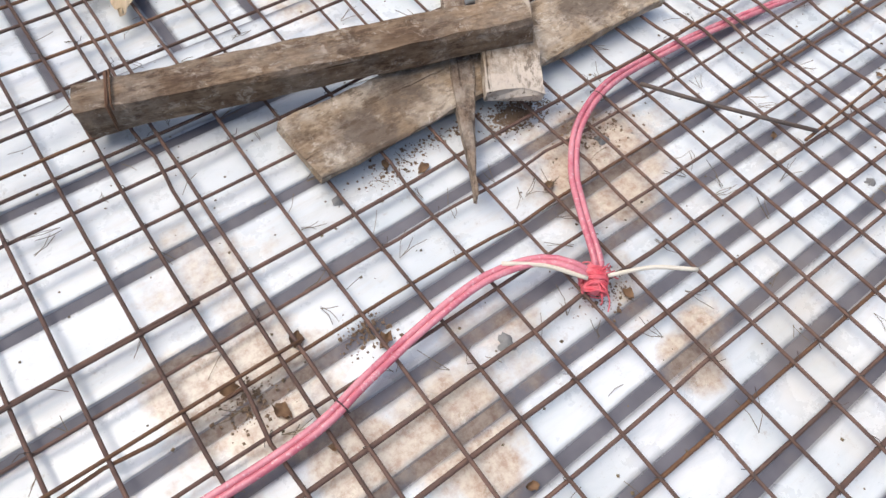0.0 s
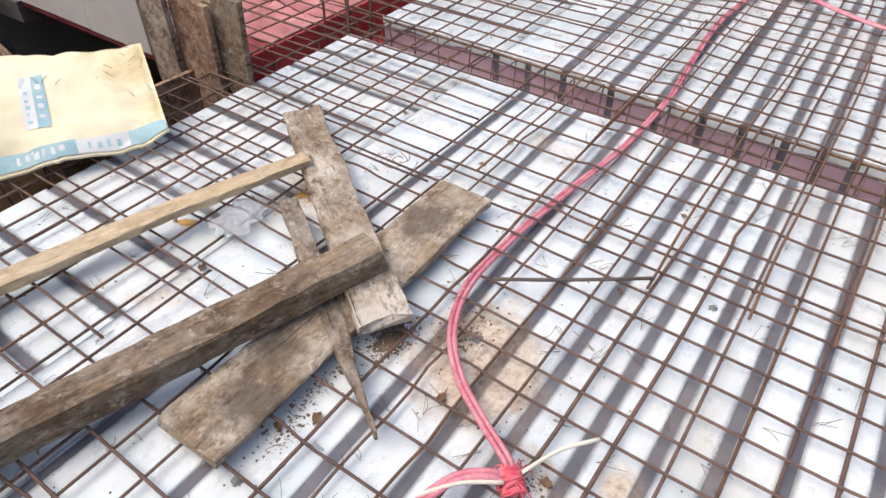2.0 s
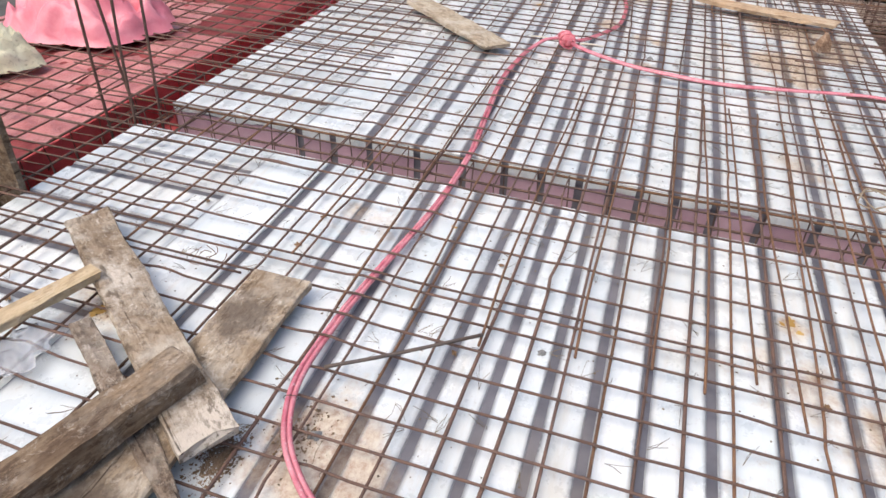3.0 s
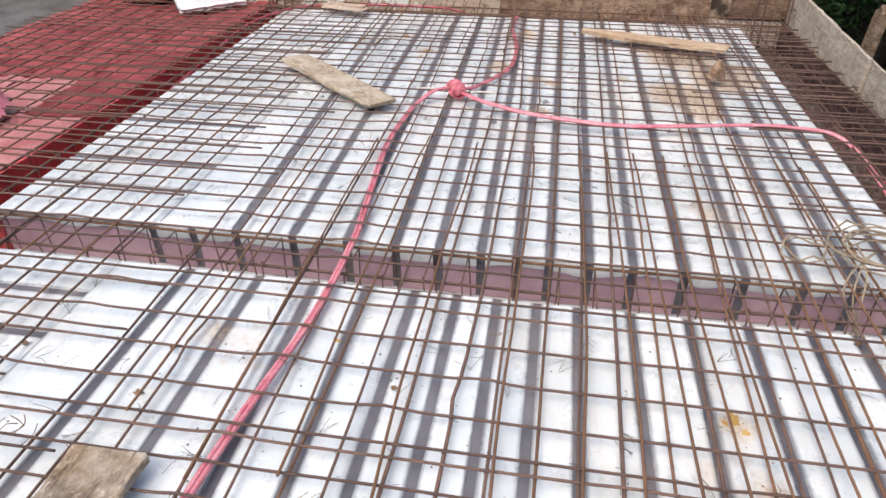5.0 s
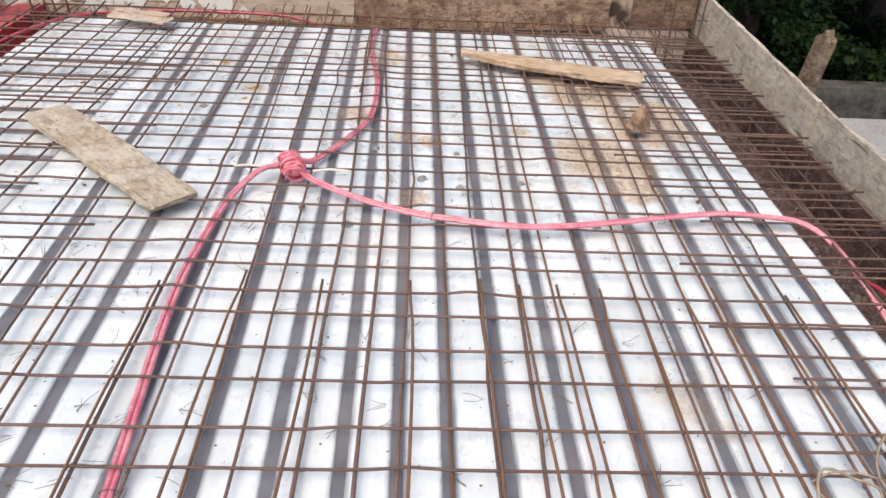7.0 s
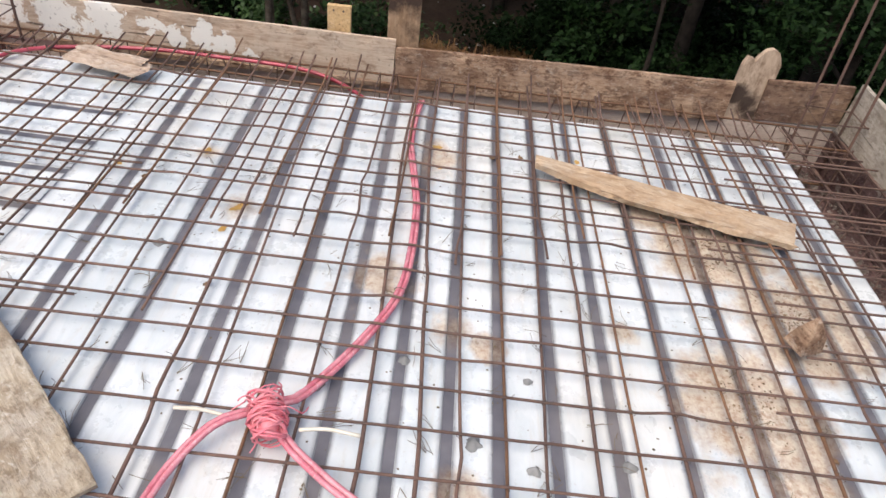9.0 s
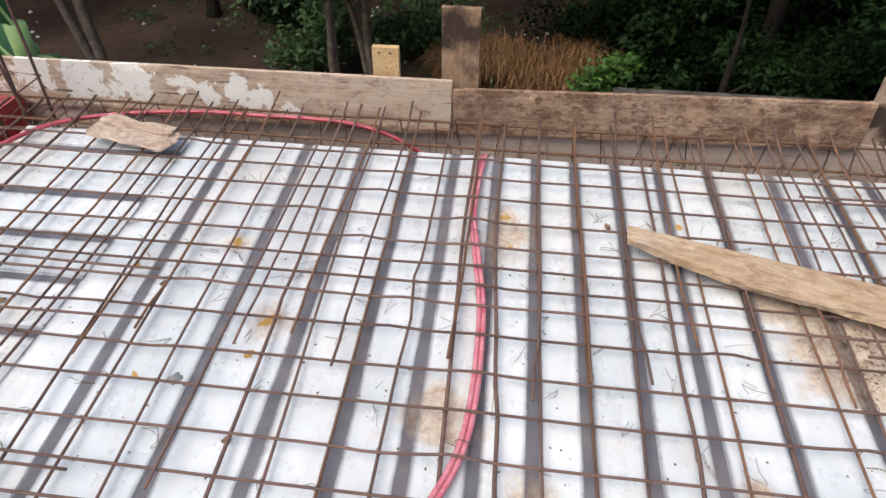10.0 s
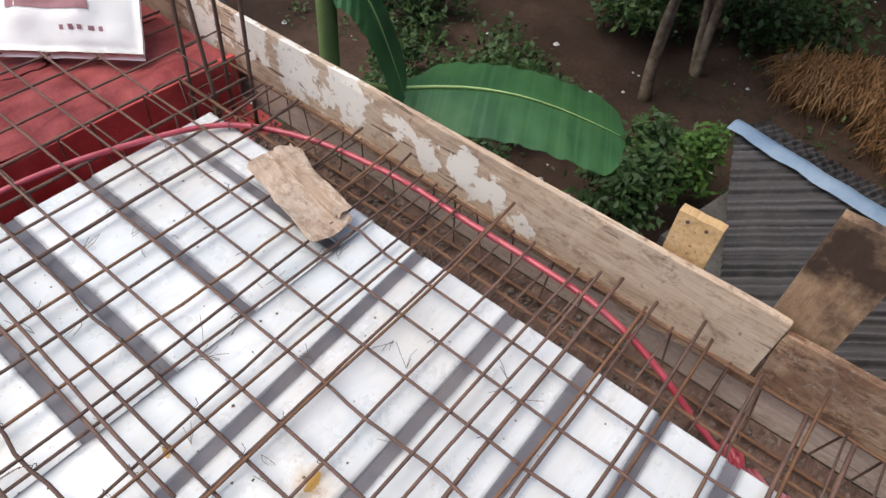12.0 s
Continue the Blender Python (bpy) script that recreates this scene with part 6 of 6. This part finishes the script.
for k, (x, y, s) in enumerate(((2.215, -0.72, 0.035), (2.19, -0.69, 0.018), (2.16, -0.745, 0.022), (5.75, 0.91, 0.045), (5.60, 0.93, 0.03), (6.12, 1.16, 0.035), (5.95, 1.48, 0.03), (6.4, 0.16, 0.035), (6.22, 0.13, 0.02), (6.42, -0.52, 0.028), (5.48, 1.25, 0.02), (2.36, 0.60, 0.02), (1.05, 1.85, 0.05), (1.42, 1.62, 0.05))):
    blotch(x, y, s * 0.42, ORANGE_CLAY, "thin orange-brown clay splash dried on the board", "stain", k * 1.7 + 0.3, 0.0015, 1.7, k * 40)
for k, (x, y, s) in enumerate(((4.785, -0.055, 0.024), (4.715, -0.228, 0.018), (4.765, -0.505, 0.020), (5.06, 0.172, 0.018), (4.40, 0.25, 0.022), (5.03, -0.222, 0.012), (5.48, 1.12, 0.022), (4.43, -0.79, 0.018), (0.56, 0.33, 0.022), (1.75, 0.10, 0.014), (1.20, 0.66, 0.018), (0.45, 0.90, 0.016))):
    blotch(x, y, s, CEMENT, "small grey cement lump dried on the board", "stain", k * 2.3 + 9, 0.020, 1.1, k * 57)


# ---- outside: ground, shed, neighbour's parapet, plants ----
def ground_height(x, y):
    d = math.hypot(max(0.0, x - 7), 0.6 * max(0.0, abs(y) - 6))
    rise = max(0.0, x - 21.0) * 0.16 + max(0.0, y - 22) * 0.1
    return GROUND + rise + 0.16 * noise.noise((x * 0.3, y * 0.3, 0.5)) + 0.05 * noise.noise((x * 1.4, y * 1.4, 2.5))


def axis_steps(lo, hi, fine_lo, fine_hi, fine, coarse):
    out, v = [], lo
    while v < hi:
        out.append(v)
        v += fine if fine_lo <= v < fine_hi else coarse
    return out + [hi]


gx, gy = axis_steps(-400, 600, -10, 40, 0.6, 40), axis_steps(-500, 500, -30, 40, 0.8, 40)
gv = [(x, y, ground_height(x, y)) for x in gx for y in gy]
gf = [(i * len(gy) + j, (i + 1) * len(gy) + j, (i + 1) * len(gy) + j + 1, i * len(gy) + j + 1) for i in range(len(gx) - 1) for j in range(len(gy) - 1)]
tagged(part("ground", raw("ground", gv, gf, EARTH, True), EARTH), "brown trodden earth with stones and leaf litter", "ground", kind="structure")

# shed with corrugated roof and blue ridge
shed = thing("shed", "low shed roofed with dark corrugated sheets and a blue ridge sheet", "shed")
RA, RB, RZ = Vector((13.05, 1.62, 0)), Vector((12.42, -1.12, 0)), -3.15
rdir = (RB - RA).normalized()
rside = Vector((rdir.y, -rdir.x, 0))
if rside.x > 0:
    rside = -rside


CORR = Vector((-0.52, 0.85, 0)).normalized()
PERP = Vector((CORR.y, -CORR.x, 0))


def roof_sheet(name, near, far, fall, depth, s0, s1, across, lift=0.0):
    """Corrugated sheeting between two edges, from s0 to s1 of the ridge."""
    nx, ny = 170, 60
    verts, faces = [], []
    for i in range(nx + 1):
        t = i / nx
        for j in range(ny + 1):
            s = s0 + (s1 - s0) * j / ny
            p = RA.lerp(RB, s) + near.lerp(far, s) * (t * depth * (1 + 0.03 * noise.noise((s * 9, 2, 0))))
            q = (p - RA).dot(across)
            verts.append((p.x, p.y, RZ + lift - t * fall + 0.036 * (1 - 2 * abs(math.sin(math.pi * q / 0.088))) + 0.01 * noise.noise((p.x * 2, p.y * 2, 0))))
    for i in range(nx):
        for j in range(ny):
            a = i * (ny + 1) + j
            faces.append((a, a + ny + 1, a + ny + 2, a + 1))
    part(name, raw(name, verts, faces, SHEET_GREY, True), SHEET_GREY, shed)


span = (RB - RA).length
BACK = Vector((0.95, -0.32, 0)).normalized()
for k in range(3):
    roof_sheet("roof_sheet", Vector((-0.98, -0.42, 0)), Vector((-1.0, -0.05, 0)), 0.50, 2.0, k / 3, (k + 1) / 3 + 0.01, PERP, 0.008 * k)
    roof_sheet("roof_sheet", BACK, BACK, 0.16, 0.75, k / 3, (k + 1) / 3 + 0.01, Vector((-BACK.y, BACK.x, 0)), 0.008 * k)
rv, rf = [], []
for i in range(31):
    s = -0.05 + (span + 0.3) * i / 30
    for j, (o, h) in enumerate(((-0.14, 0.01), (-0.07, 0.045), (0.0, 0.065), (0.07, 0.045), (0.14, 0.01))):
        p = RA + rdir * s + rside * (o * (1 + 0.12 * noise.noise((s * 3, j, 1))))
        rv.append((p.x, p.y, RZ + 0.045 + h + 0.02 * noise.noise((s * 4, j * 2, 3))))
for i in range(30):
    for j in range(4):
        a = i * 5 + j
        rf.append((a, a + 5, a + 6, a + 1))
part("ridge_sheet", raw("ridge_sheet", rv, rf, RIDGE_BLUE, True), RIDGE_BLUE, shed, "creased blue-grey ridge sheet")
ctr = (RA + RB) / 2
bm = bmesh.new()
box(bm, -0.9, 1.3, -1.15, 1.15, 0, 1.35)
part("shed_wall", bm, CONCRETE, shed, "dark stained wall", at=pose(ctr.x, ctr.y, GROUND - 0.15, 0, 0, math.degrees(math.atan2(rside.y, rside.x))))

# neighbour's flat roof with parapet
par = thing("neighbour_roof", "low neighbouring flat roof with stained concrete parapet", "building")


def block(name, x0, x1, y0, y1, z0, z1, material, label="", parent=None):
    bm = bmesh.new()
    box(bm, x0, x1, y0, y1, z0, z1, 0.02)
    part(name, bm, material, parent, label, at=pose(12.05, -1.05, 0))


block("parapet", -4.4, 0.0, -0.30, 0.0, GROUND - 0.6, -2.2, CONCRETE_MOSS, "stained grey parapet", par)
block("parapet", -0.30, 0.0, -9.0, -0.30, GROUND - 0.6, -2.2, CONCRETE_MOSS, "stained grey parapet", par)
block("parapet", -4.4, -4.1, -9.0, -0.30, GROUND - 0.6, -2.2, CONCRETE_MOSS, "stained grey parapet", par)
block("roof_slab", -4.1, -0.30, -9.0, -0.30, -3.2, -2.71, SLAB_WET, "pale flat slab with dark puddle marks", par)


# ---- plants ----
def leaves(rng, centres, radii, number, size, flat=0.5):
    """Pointed leaves round the given centres: two triangles bent along the rib."""
    verts, faces = [], []
    for _ in range(number):
        k = rng.randrange(len(centres))
        c, r = centres[k], radii[k]
        d = Vector((rng.gauss(0, 1), rng.gauss(0, 1), rng.gauss(0, 1)))
        d = d / max(d.length, 1e-6) * (rng.random() ** 0.45) * r
        p = c + Vector((d.x, d.y, d.z * 0.8))
        s = size * rng.uniform(0.55, 1.35)
        a = Vector((rng.gauss(0, 1), rng.gauss(0, 1), rng.gauss(-0.35, 0.6))).normalized()
        b = a.cross(Vector((rng.gauss(0, 0.5), rng.gauss(0, 0.5), 1))).normalized()
        w = s * rng.uniform(0.18, 0.30)
        i = len(verts)
        verts += [p, p + a * s * 0.5 + b * w, p + a * s, p + a * s * 0.5 - b * w]
        faces += [(i, i + 1, i + 2), (i, i + 2, i + 3)]
    return verts, faces


def tree(label, x, y, height, spread, lean, seed, leaf_mat, leaf_size, number, forks=2, thick=0.11, crown_from=0.55, group="trees", bark=BARK):
    rng = random.Random(seed)
    z = ground_height(x, y) - 0.1
    top = thing("tree", label, "tree", group, at=pose(x, y, z))
    centres, radii = [], []
    for f in range(forks):
        dx, dy = lean[0] + rng.uniform(-0.5, 0.5) * f, lean[1] + rng.uniform(-0.5, 0.5) * f
        pts = [(0.05 * f, 0.06 * f, 0)]
        n = 8
        for i in range(1, n + 1):
            t = i / n
            pts.append((0.05 * f + dx * t * height * 0.25 + 0.12 * noise.noise((t * 3, seed, f)), 0.06 * f + dy * t * height * 0.25 + 0.12 * noise.noise((t * 3, seed, f + 5)), t * height))
        tube("trunk", smooth_path(pts, 0.2), [thick * (1.25 - 0.95 * i / (len(smooth_path(pts, 0.2)) - 1)) * (0.75 if f else 1) for i in range(len(smooth_path(pts, 0.2)))], bark, top, sides=9)
        for b in range(7):
            t = rng.uniform(crown_from * 0.75, 0.97)
            i = min(n - 1, int(t * n))
            p = Vector(pts[i]).lerp(Vector(pts[i + 1]), t * n - i)
            a, ln = rng.uniform(0, 6.28), spread * rng.uniform(0.5, 1.0) * (1.15 - 0.5 * t)
            q = p + Vector((math.cos(a) * ln, math.sin(a) * ln, ln * rng.uniform(0.1, 0.6)))
            mid = p.lerp(q, 0.5) + Vector((0, 0, 0.12 * ln))
            tube("limb", [p, mid, q], [thick * 0.38, thick * 0.26, thick * 0.10], bark, top, sides=6)
            centres += [q, mid.lerp(q, 0.4)]
            radii += [spread * rng.uniform(0.28, 0.5), spread * rng.uniform(0.2, 0.36)]
    v, f = leaves(rng, centres, radii, number, leaf_size)
    part("crown", raw("crown", v, f, leaf_mat), leaf_mat, top)
    return top


def bush(label, x, y, radius, height, seed, leaf_mat, leaf_size, number, z=None, name="bush", group="bushes"):
    rng = random.Random(seed)
    z = ground_height(x, y) - 0.05 if z is None else z
    top = thing(name, label, "bush", group, at=pose(x, y, z))
    centres, radii = [], []
    sv, sf = [], []
    for _ in range(9):
        a, r = rng.uniform(0, 6.28), radius * rng.uniform(0.2, 0.9)
        q = Vector((math.cos(a) * r, math.sin(a) * r, height * rng.uniform(0.35, 0.95)))
        tube_data([Vector((0, 0, 0)), q * 0.5 + Vector((0, 0, 0.1 * height)), q], [0.02, 0.014, 0.006], 5, sv, sf)
        centres.append(q)
        radii.append(radius * rng.uniform(0.28, 0.55))
    tagged(part("stems", raw("stems", sv, sf, BARK_DARK, True), BARK_DARK, top), kind="stuff")
    v, f = leaves(rng, centres, radii, number, leaf_size)
    part("foliage", raw("foliage", v, f, leaf_mat), leaf_mat, top)
    return top


# trees beyond the far form
tree("slim tree with pale forked trunk and small dark leaves", 15.9, 3.66, 6.0, 1.7, (0.12, 0.12), 31, LEAF, 0.17, 5200, 2, 0.095, 0.5, bark=BARK_PALE)
tree("slim tree with a pale trunk and a bright leafy crown", 17.3, 3.3, 5.0, 1.5, (0.05, 0.16), 32, LEAF, 0.15, 4200, 2, 0.085, 0.45, bark=BARK_PALE)
tree("dark tree with a leaning bare trunk", 16.5, 9.0, 7.0, 2.2, (0.2, 0.3), 33, LEAF_SHADE, 0.2, 4200, 2, 0.12, 0.7)
tree("dark tree with a thin trunk", 18.5, 12.5, 7.5, 2.4, (0.1, 0.1), 34, LEAF_SHADE, 0.22, 4200, 1, 0.11, 0.65)
tree("leafy tree with a leaning trunk, darkened in colour, outside the grey form", 12.6, -5.2, 5.6, 1.8, (0.2, -0.35), 35, LEAF_MID, 0.115, 9500, 2, 0.10, 0.5, bark=BARK_DARK)
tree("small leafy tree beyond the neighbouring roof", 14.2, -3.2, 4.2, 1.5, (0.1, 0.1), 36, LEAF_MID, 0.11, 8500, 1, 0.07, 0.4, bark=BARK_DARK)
# extra height and wide crowns put the ground below in shade
for k, (x, y, h, m) in enumerate(((22, -10, 8, LEAF_SHADE), (21, -5.5, 7.5, LEAF_SHADE), (23, -1, 8, LEAF_SHADE), (22.5, 4, 8, LEAF_SHADE), (24, 9, 8.5, LEAF_SHADE), (24, 15, 9, LEAF_SHADE), (20, 19, 9, LEAF_SHADE), (16, -14, 8, LEAF_SHADE), (11, -16, 8, LEAF_SHADE), (13, 20, 8.5, LEAF_SHADE), (27, -16, 9, LEAF_SHADE))):
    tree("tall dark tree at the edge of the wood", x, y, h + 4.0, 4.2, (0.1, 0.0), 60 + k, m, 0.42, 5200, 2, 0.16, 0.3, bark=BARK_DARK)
# trees added with crowns above the view, to shade the wood
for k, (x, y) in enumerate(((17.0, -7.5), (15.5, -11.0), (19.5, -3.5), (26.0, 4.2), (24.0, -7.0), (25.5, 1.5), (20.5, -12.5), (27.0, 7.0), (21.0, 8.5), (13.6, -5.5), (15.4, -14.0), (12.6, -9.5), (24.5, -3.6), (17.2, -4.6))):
    tree("added high forest tree whose unseen spreading crown shades the wood", x, y, 12.5, 4.8, (0.05, 0.0), 130 + k, LEAF_SHADE, 0.62, 5600, 1, 0.15, 0.82, bark=BARK_DARK)
for k in range(22):
    q = random.Random(300 + k)
    bush("dense dark undergrowth under the trees", q.uniform(17.6, 24.0), q.uniform(-12.0, -2.6), q.uniform(1.0, 1.7), q.uniform(1.2, 2.6), 200 + k, LEAF_MID if k % 2 else LEAF_SHADE, 0.19, 1700)
# undergrowth
for k, (x, y, r, h, m, s, n) in enumerate((
        (12.2, 2.6, 0.95, 1.9, LEAF, 0.13, 3000), (13.9, 2.2, 0.7, 1.3, LEAF_BRIGHT, 0.12, 1400), (16.6, -1.35, 0.75, 1.5, LEAF_BRIGHT, 0.15, 1700), (15.2, -1.6, 0.7, 0.9, LEAF_BRIGHT, 0.13, 1400),
        (17.5, -3.2, 1.3, 1.5, LEAF_MID, 0.16, 2600), (19.0, -5.5, 1.6, 1.8, LEAF_SHADE, 0.18, 2600), (16.3, -6.0, 1.4, 1.8, LEAF_MID, 0.17, 2600), (20.0, -1.5, 1.5, 1.5, LEAF_SHADE, 0.17, 2400),
        (19.5, 2.6, 1.4, 1.3, LEAF, 0.17, 2200), (18.2, 4.8, 1.2, 1.4, LEAF, 0.16, 2200), (20.5, 6.5, 1.6, 1.8, LEAF_SHADE, 0.18, 2600), (14.2, 5.6, 1.1, 0.9, LEAF, 0.14, 1800), (12.6, 6.6, 1.0, 1.1, LEAF, 0.14, 1600), (15.0, 8.0, 1.2, 0.8, LEAF, 0.15, 1600), (13.4, 4.6, 0.9, 0.9, LEAF, 0.13, 1500), (11.6, 4.9, 0.8, 0.8, LEAF, 0.13, 1200),
        (13.8, -6.6, 1.3, 2.6, LEAF_MID, 0.15, 2600), (15.2, -8.6, 1.5, 3.2, LEAF, 0.16, 3000), (14.5, -8.0, 1.6, 2.2, LEAF_MID, 0.18, 2800), (14.2, -9.6, 1.5, 2.4, LEAF_SHADE, 0.18, 2600), (18.0, -9.5, 1.8, 2.4, LEAF_SHADE, 0.2, 2800), (22.0, 12.0, 1.8, 2.0, LEAF_SHADE, 0.2, 2400))):
    bush("leafy green undergrowth on the earth slope", x, y, r, h, 90 + k, m, s, n)
# far wood, uncountable
rng = random.Random(4)
centres, radii = [], []
for _ in range(420):
    a = rng.uniform(-1.35, 1.45)
    r = rng.uniform(24, 42)
    x, y = 3 + r * math.cos(a), 1 + r * math.sin(a)
    centres.append(Vector((x, y, ground_height(x, y) + rng.uniform(0.3, 8.5))))
    radii.append(rng.uniform(1.2, 2.4))
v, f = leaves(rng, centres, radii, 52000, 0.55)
tagged(part("far_wood", raw("far_wood", v, f, LEAF_SHADE), LEAF_SHADE), "dense wood closing the view all round, its leaves coloured for shade", "wood", kind="stuff")

# low weeds and dry grass
v, f = leaves(rng, [Vector((x, y, ground_height(x, y) + 0.05)) for x, y in ((rng.uniform(9, 24), rng.uniform(-12, 12)) for _ in range(240))], [rng.uniform(0.2, 0.6) for _ in range(240)], 9000, 0.11)
tagged(part("weeds", raw("weeds", v, f, LEAF), LEAF), "low green weeds on the earth", "weeds", kind="stuff")
gv2, gf2 = [], []
for _ in range(5200):
    c = rng.choice(((18.3, 0.6, 0.6), (17.6, -0.5, 0.7), (18.8, -1.6, 0.6), (17.9, 1.4, 0.4)))
    x, y = c[0] + rng.gauss(0, c[2] * 0.6), c[1] + rng.gauss(0, c[2] * 0.6)
    z = ground_height(x, y)
    h, a = rng.uniform(0.4, 1.0), rng.uniform(0, 6.28)
    d = Vector((math.cos(a), math.sin(a), 0))
    i = len(gv2)
    o = Vector((x, y, z))
    w = Vector((-d.y, d.x, 0)) * 0.009
    m = o + d * h * 0.35 + Vector((0, 0, h * 0.75))
    gv2 += [o - w, o + w, m - w, m + w, o + d * h * 0.85 + Vector((0, 0, h * 0.45))]
    gf2 += [(i, i + 1, i + 3, i + 2), (i + 2, i + 3, i + 4)]
tagged(part("dry_grass", raw("dry_grass", gv2, gf2, STRAW), STRAW), "drooping clumps of brown dry grass on the slope", "grass", kind="stuff")
sv2, sf2 = [], []
for _ in range(260):
    x, y = rng.uniform(9, 24), rng.uniform(-6, 14)
    s = rng.uniform(0.02, 0.08)
    z = ground_height(x, y)
    i = len(sv2)
    for k in range(5):
        a = k * 1.2566 + rng.uniform(-0.3, 0.3)
        sv2.append((x + s * math.cos(a), y + s * math.sin(a), z - 0.01))
    sv2.append((x, y, z + s * 0.7))
    sf2 += [(i + k, i + (k + 1) % 5, i + 5) for k in range(5)]
tagged(part("stones", raw("stones", sv2, sf2, CONCRETE_PALE), CONCRETE_PALE), "small pale stones and scraps on the earth", "stones", kind="stuff")
bm = bmesh.new()
bmesh.ops.create_icosphere(bm, subdivisions=3, radius=0.22)
for vtx in bm.verts:
    vtx.co *= 1 + 0.3 * noise.noise(vtx.co * 6)
    vtx.co.z *= 0.7
tagged(part("boulder", bm, CONCRETE_PALE, at=pose(18.95, 2.0, GROUND + 0.12)), "pale rough boulder on the earth slope", "rock")


# banana plant close to the wall
def banana_leaf(parent, base, tip, width, droop, seed):
    """A long blade with a raised rib, torn a little along the veins."""
    a, b = Vector(base), Vector(tip)
    d = b - a
    side = d.cross(Vector((0, 0, 1))).normalized()
    n, m = 36, 6
    rib = [a + d * (i / n) + Vector((0, 0, droop * math.sin(math.pi * i / n))) for i in range(n + 1)]
    verts, faces = [], []
    for i, p in enumerate(rib):
        t = i / n
        w = width * min(1.0, (t / 0.16) ** 0.6 if t < 0.16 else 1.0) * (1.0 if t < 0.88 else math.sqrt(max(0.0, 1 - ((t - 0.88) / 0.12) ** 2)) * 0.9 + 0.1)
        for j in range(-m, m + 1):
            s = j / m
            tear = 0.04 * noise.noise((t * 16, seed, math.copysign(3, j))) * abs(s)
            verts.append(p + side * (s * w * (1 + tear)) + Vector((0, 0, -abs(s) ** 1.4 * w * 0.14 + 0.012 * math.sin(t * 60) * abs(s))) + d.normalized() * (0.06 * abs(s)))
    c = 2 * m + 1
    for i in range(n):
        for j in range(c - 1):
            q = i * c + j
            faces.append((q, q + c, q + c + 1, q + 1))
    blade = part("leaf_blade", raw("leaf_blade", verts, faces, BANANA, True), BANANA, parent)
    tube("leaf_rib", [p + Vector((0, 0, 0.012)) for p in rib], [0.015 * (1.05 - i / n) + 0.002 for i in range(n + 1)], BANANA_RIB, blade, sides=7, label="pale green rib")


banana = thing("banana_plant", "banana plant with broad green leaves and a pale green stem", "plant")
tube("stem", smooth_path([(9.2, 4.35, GROUND - 0.1), (9.15, 4.35, -3.5), (9.1, 4.33, -1.9), (9.0, 4.20, -0.45)], 0.25), 0.085, BANANA_RIB, banana, sides=12)
banana_leaf(banana, (9.40, 3.92, -1.88), (10.40, 2.10, -1.98), 0.55, 0.20, 1.0)
banana_leaf(banana, (9.02, 4.25, -0.95), (9.4, 5.5, -1.0), 0.33, 0.4, 2.0)
banana_leaf(banana, (9.02, 4.2, -0.75), (9.35, 3.72, -1.75), 0.34, 0.30, 3.0)
banana_leaf(banana, (9.0, 4.20, -0.5), (8.9, 4.7, 0.55), 0.26, 0.15, 4.0)
tube("leaf_stalk", smooth_path([(8.97, 4.08, -1.6), (9.15, 4.05, -1.75), (9.40, 3.92, -1.87)], 0.05), 0.03, BANANA_RIB, banana, sides=7)
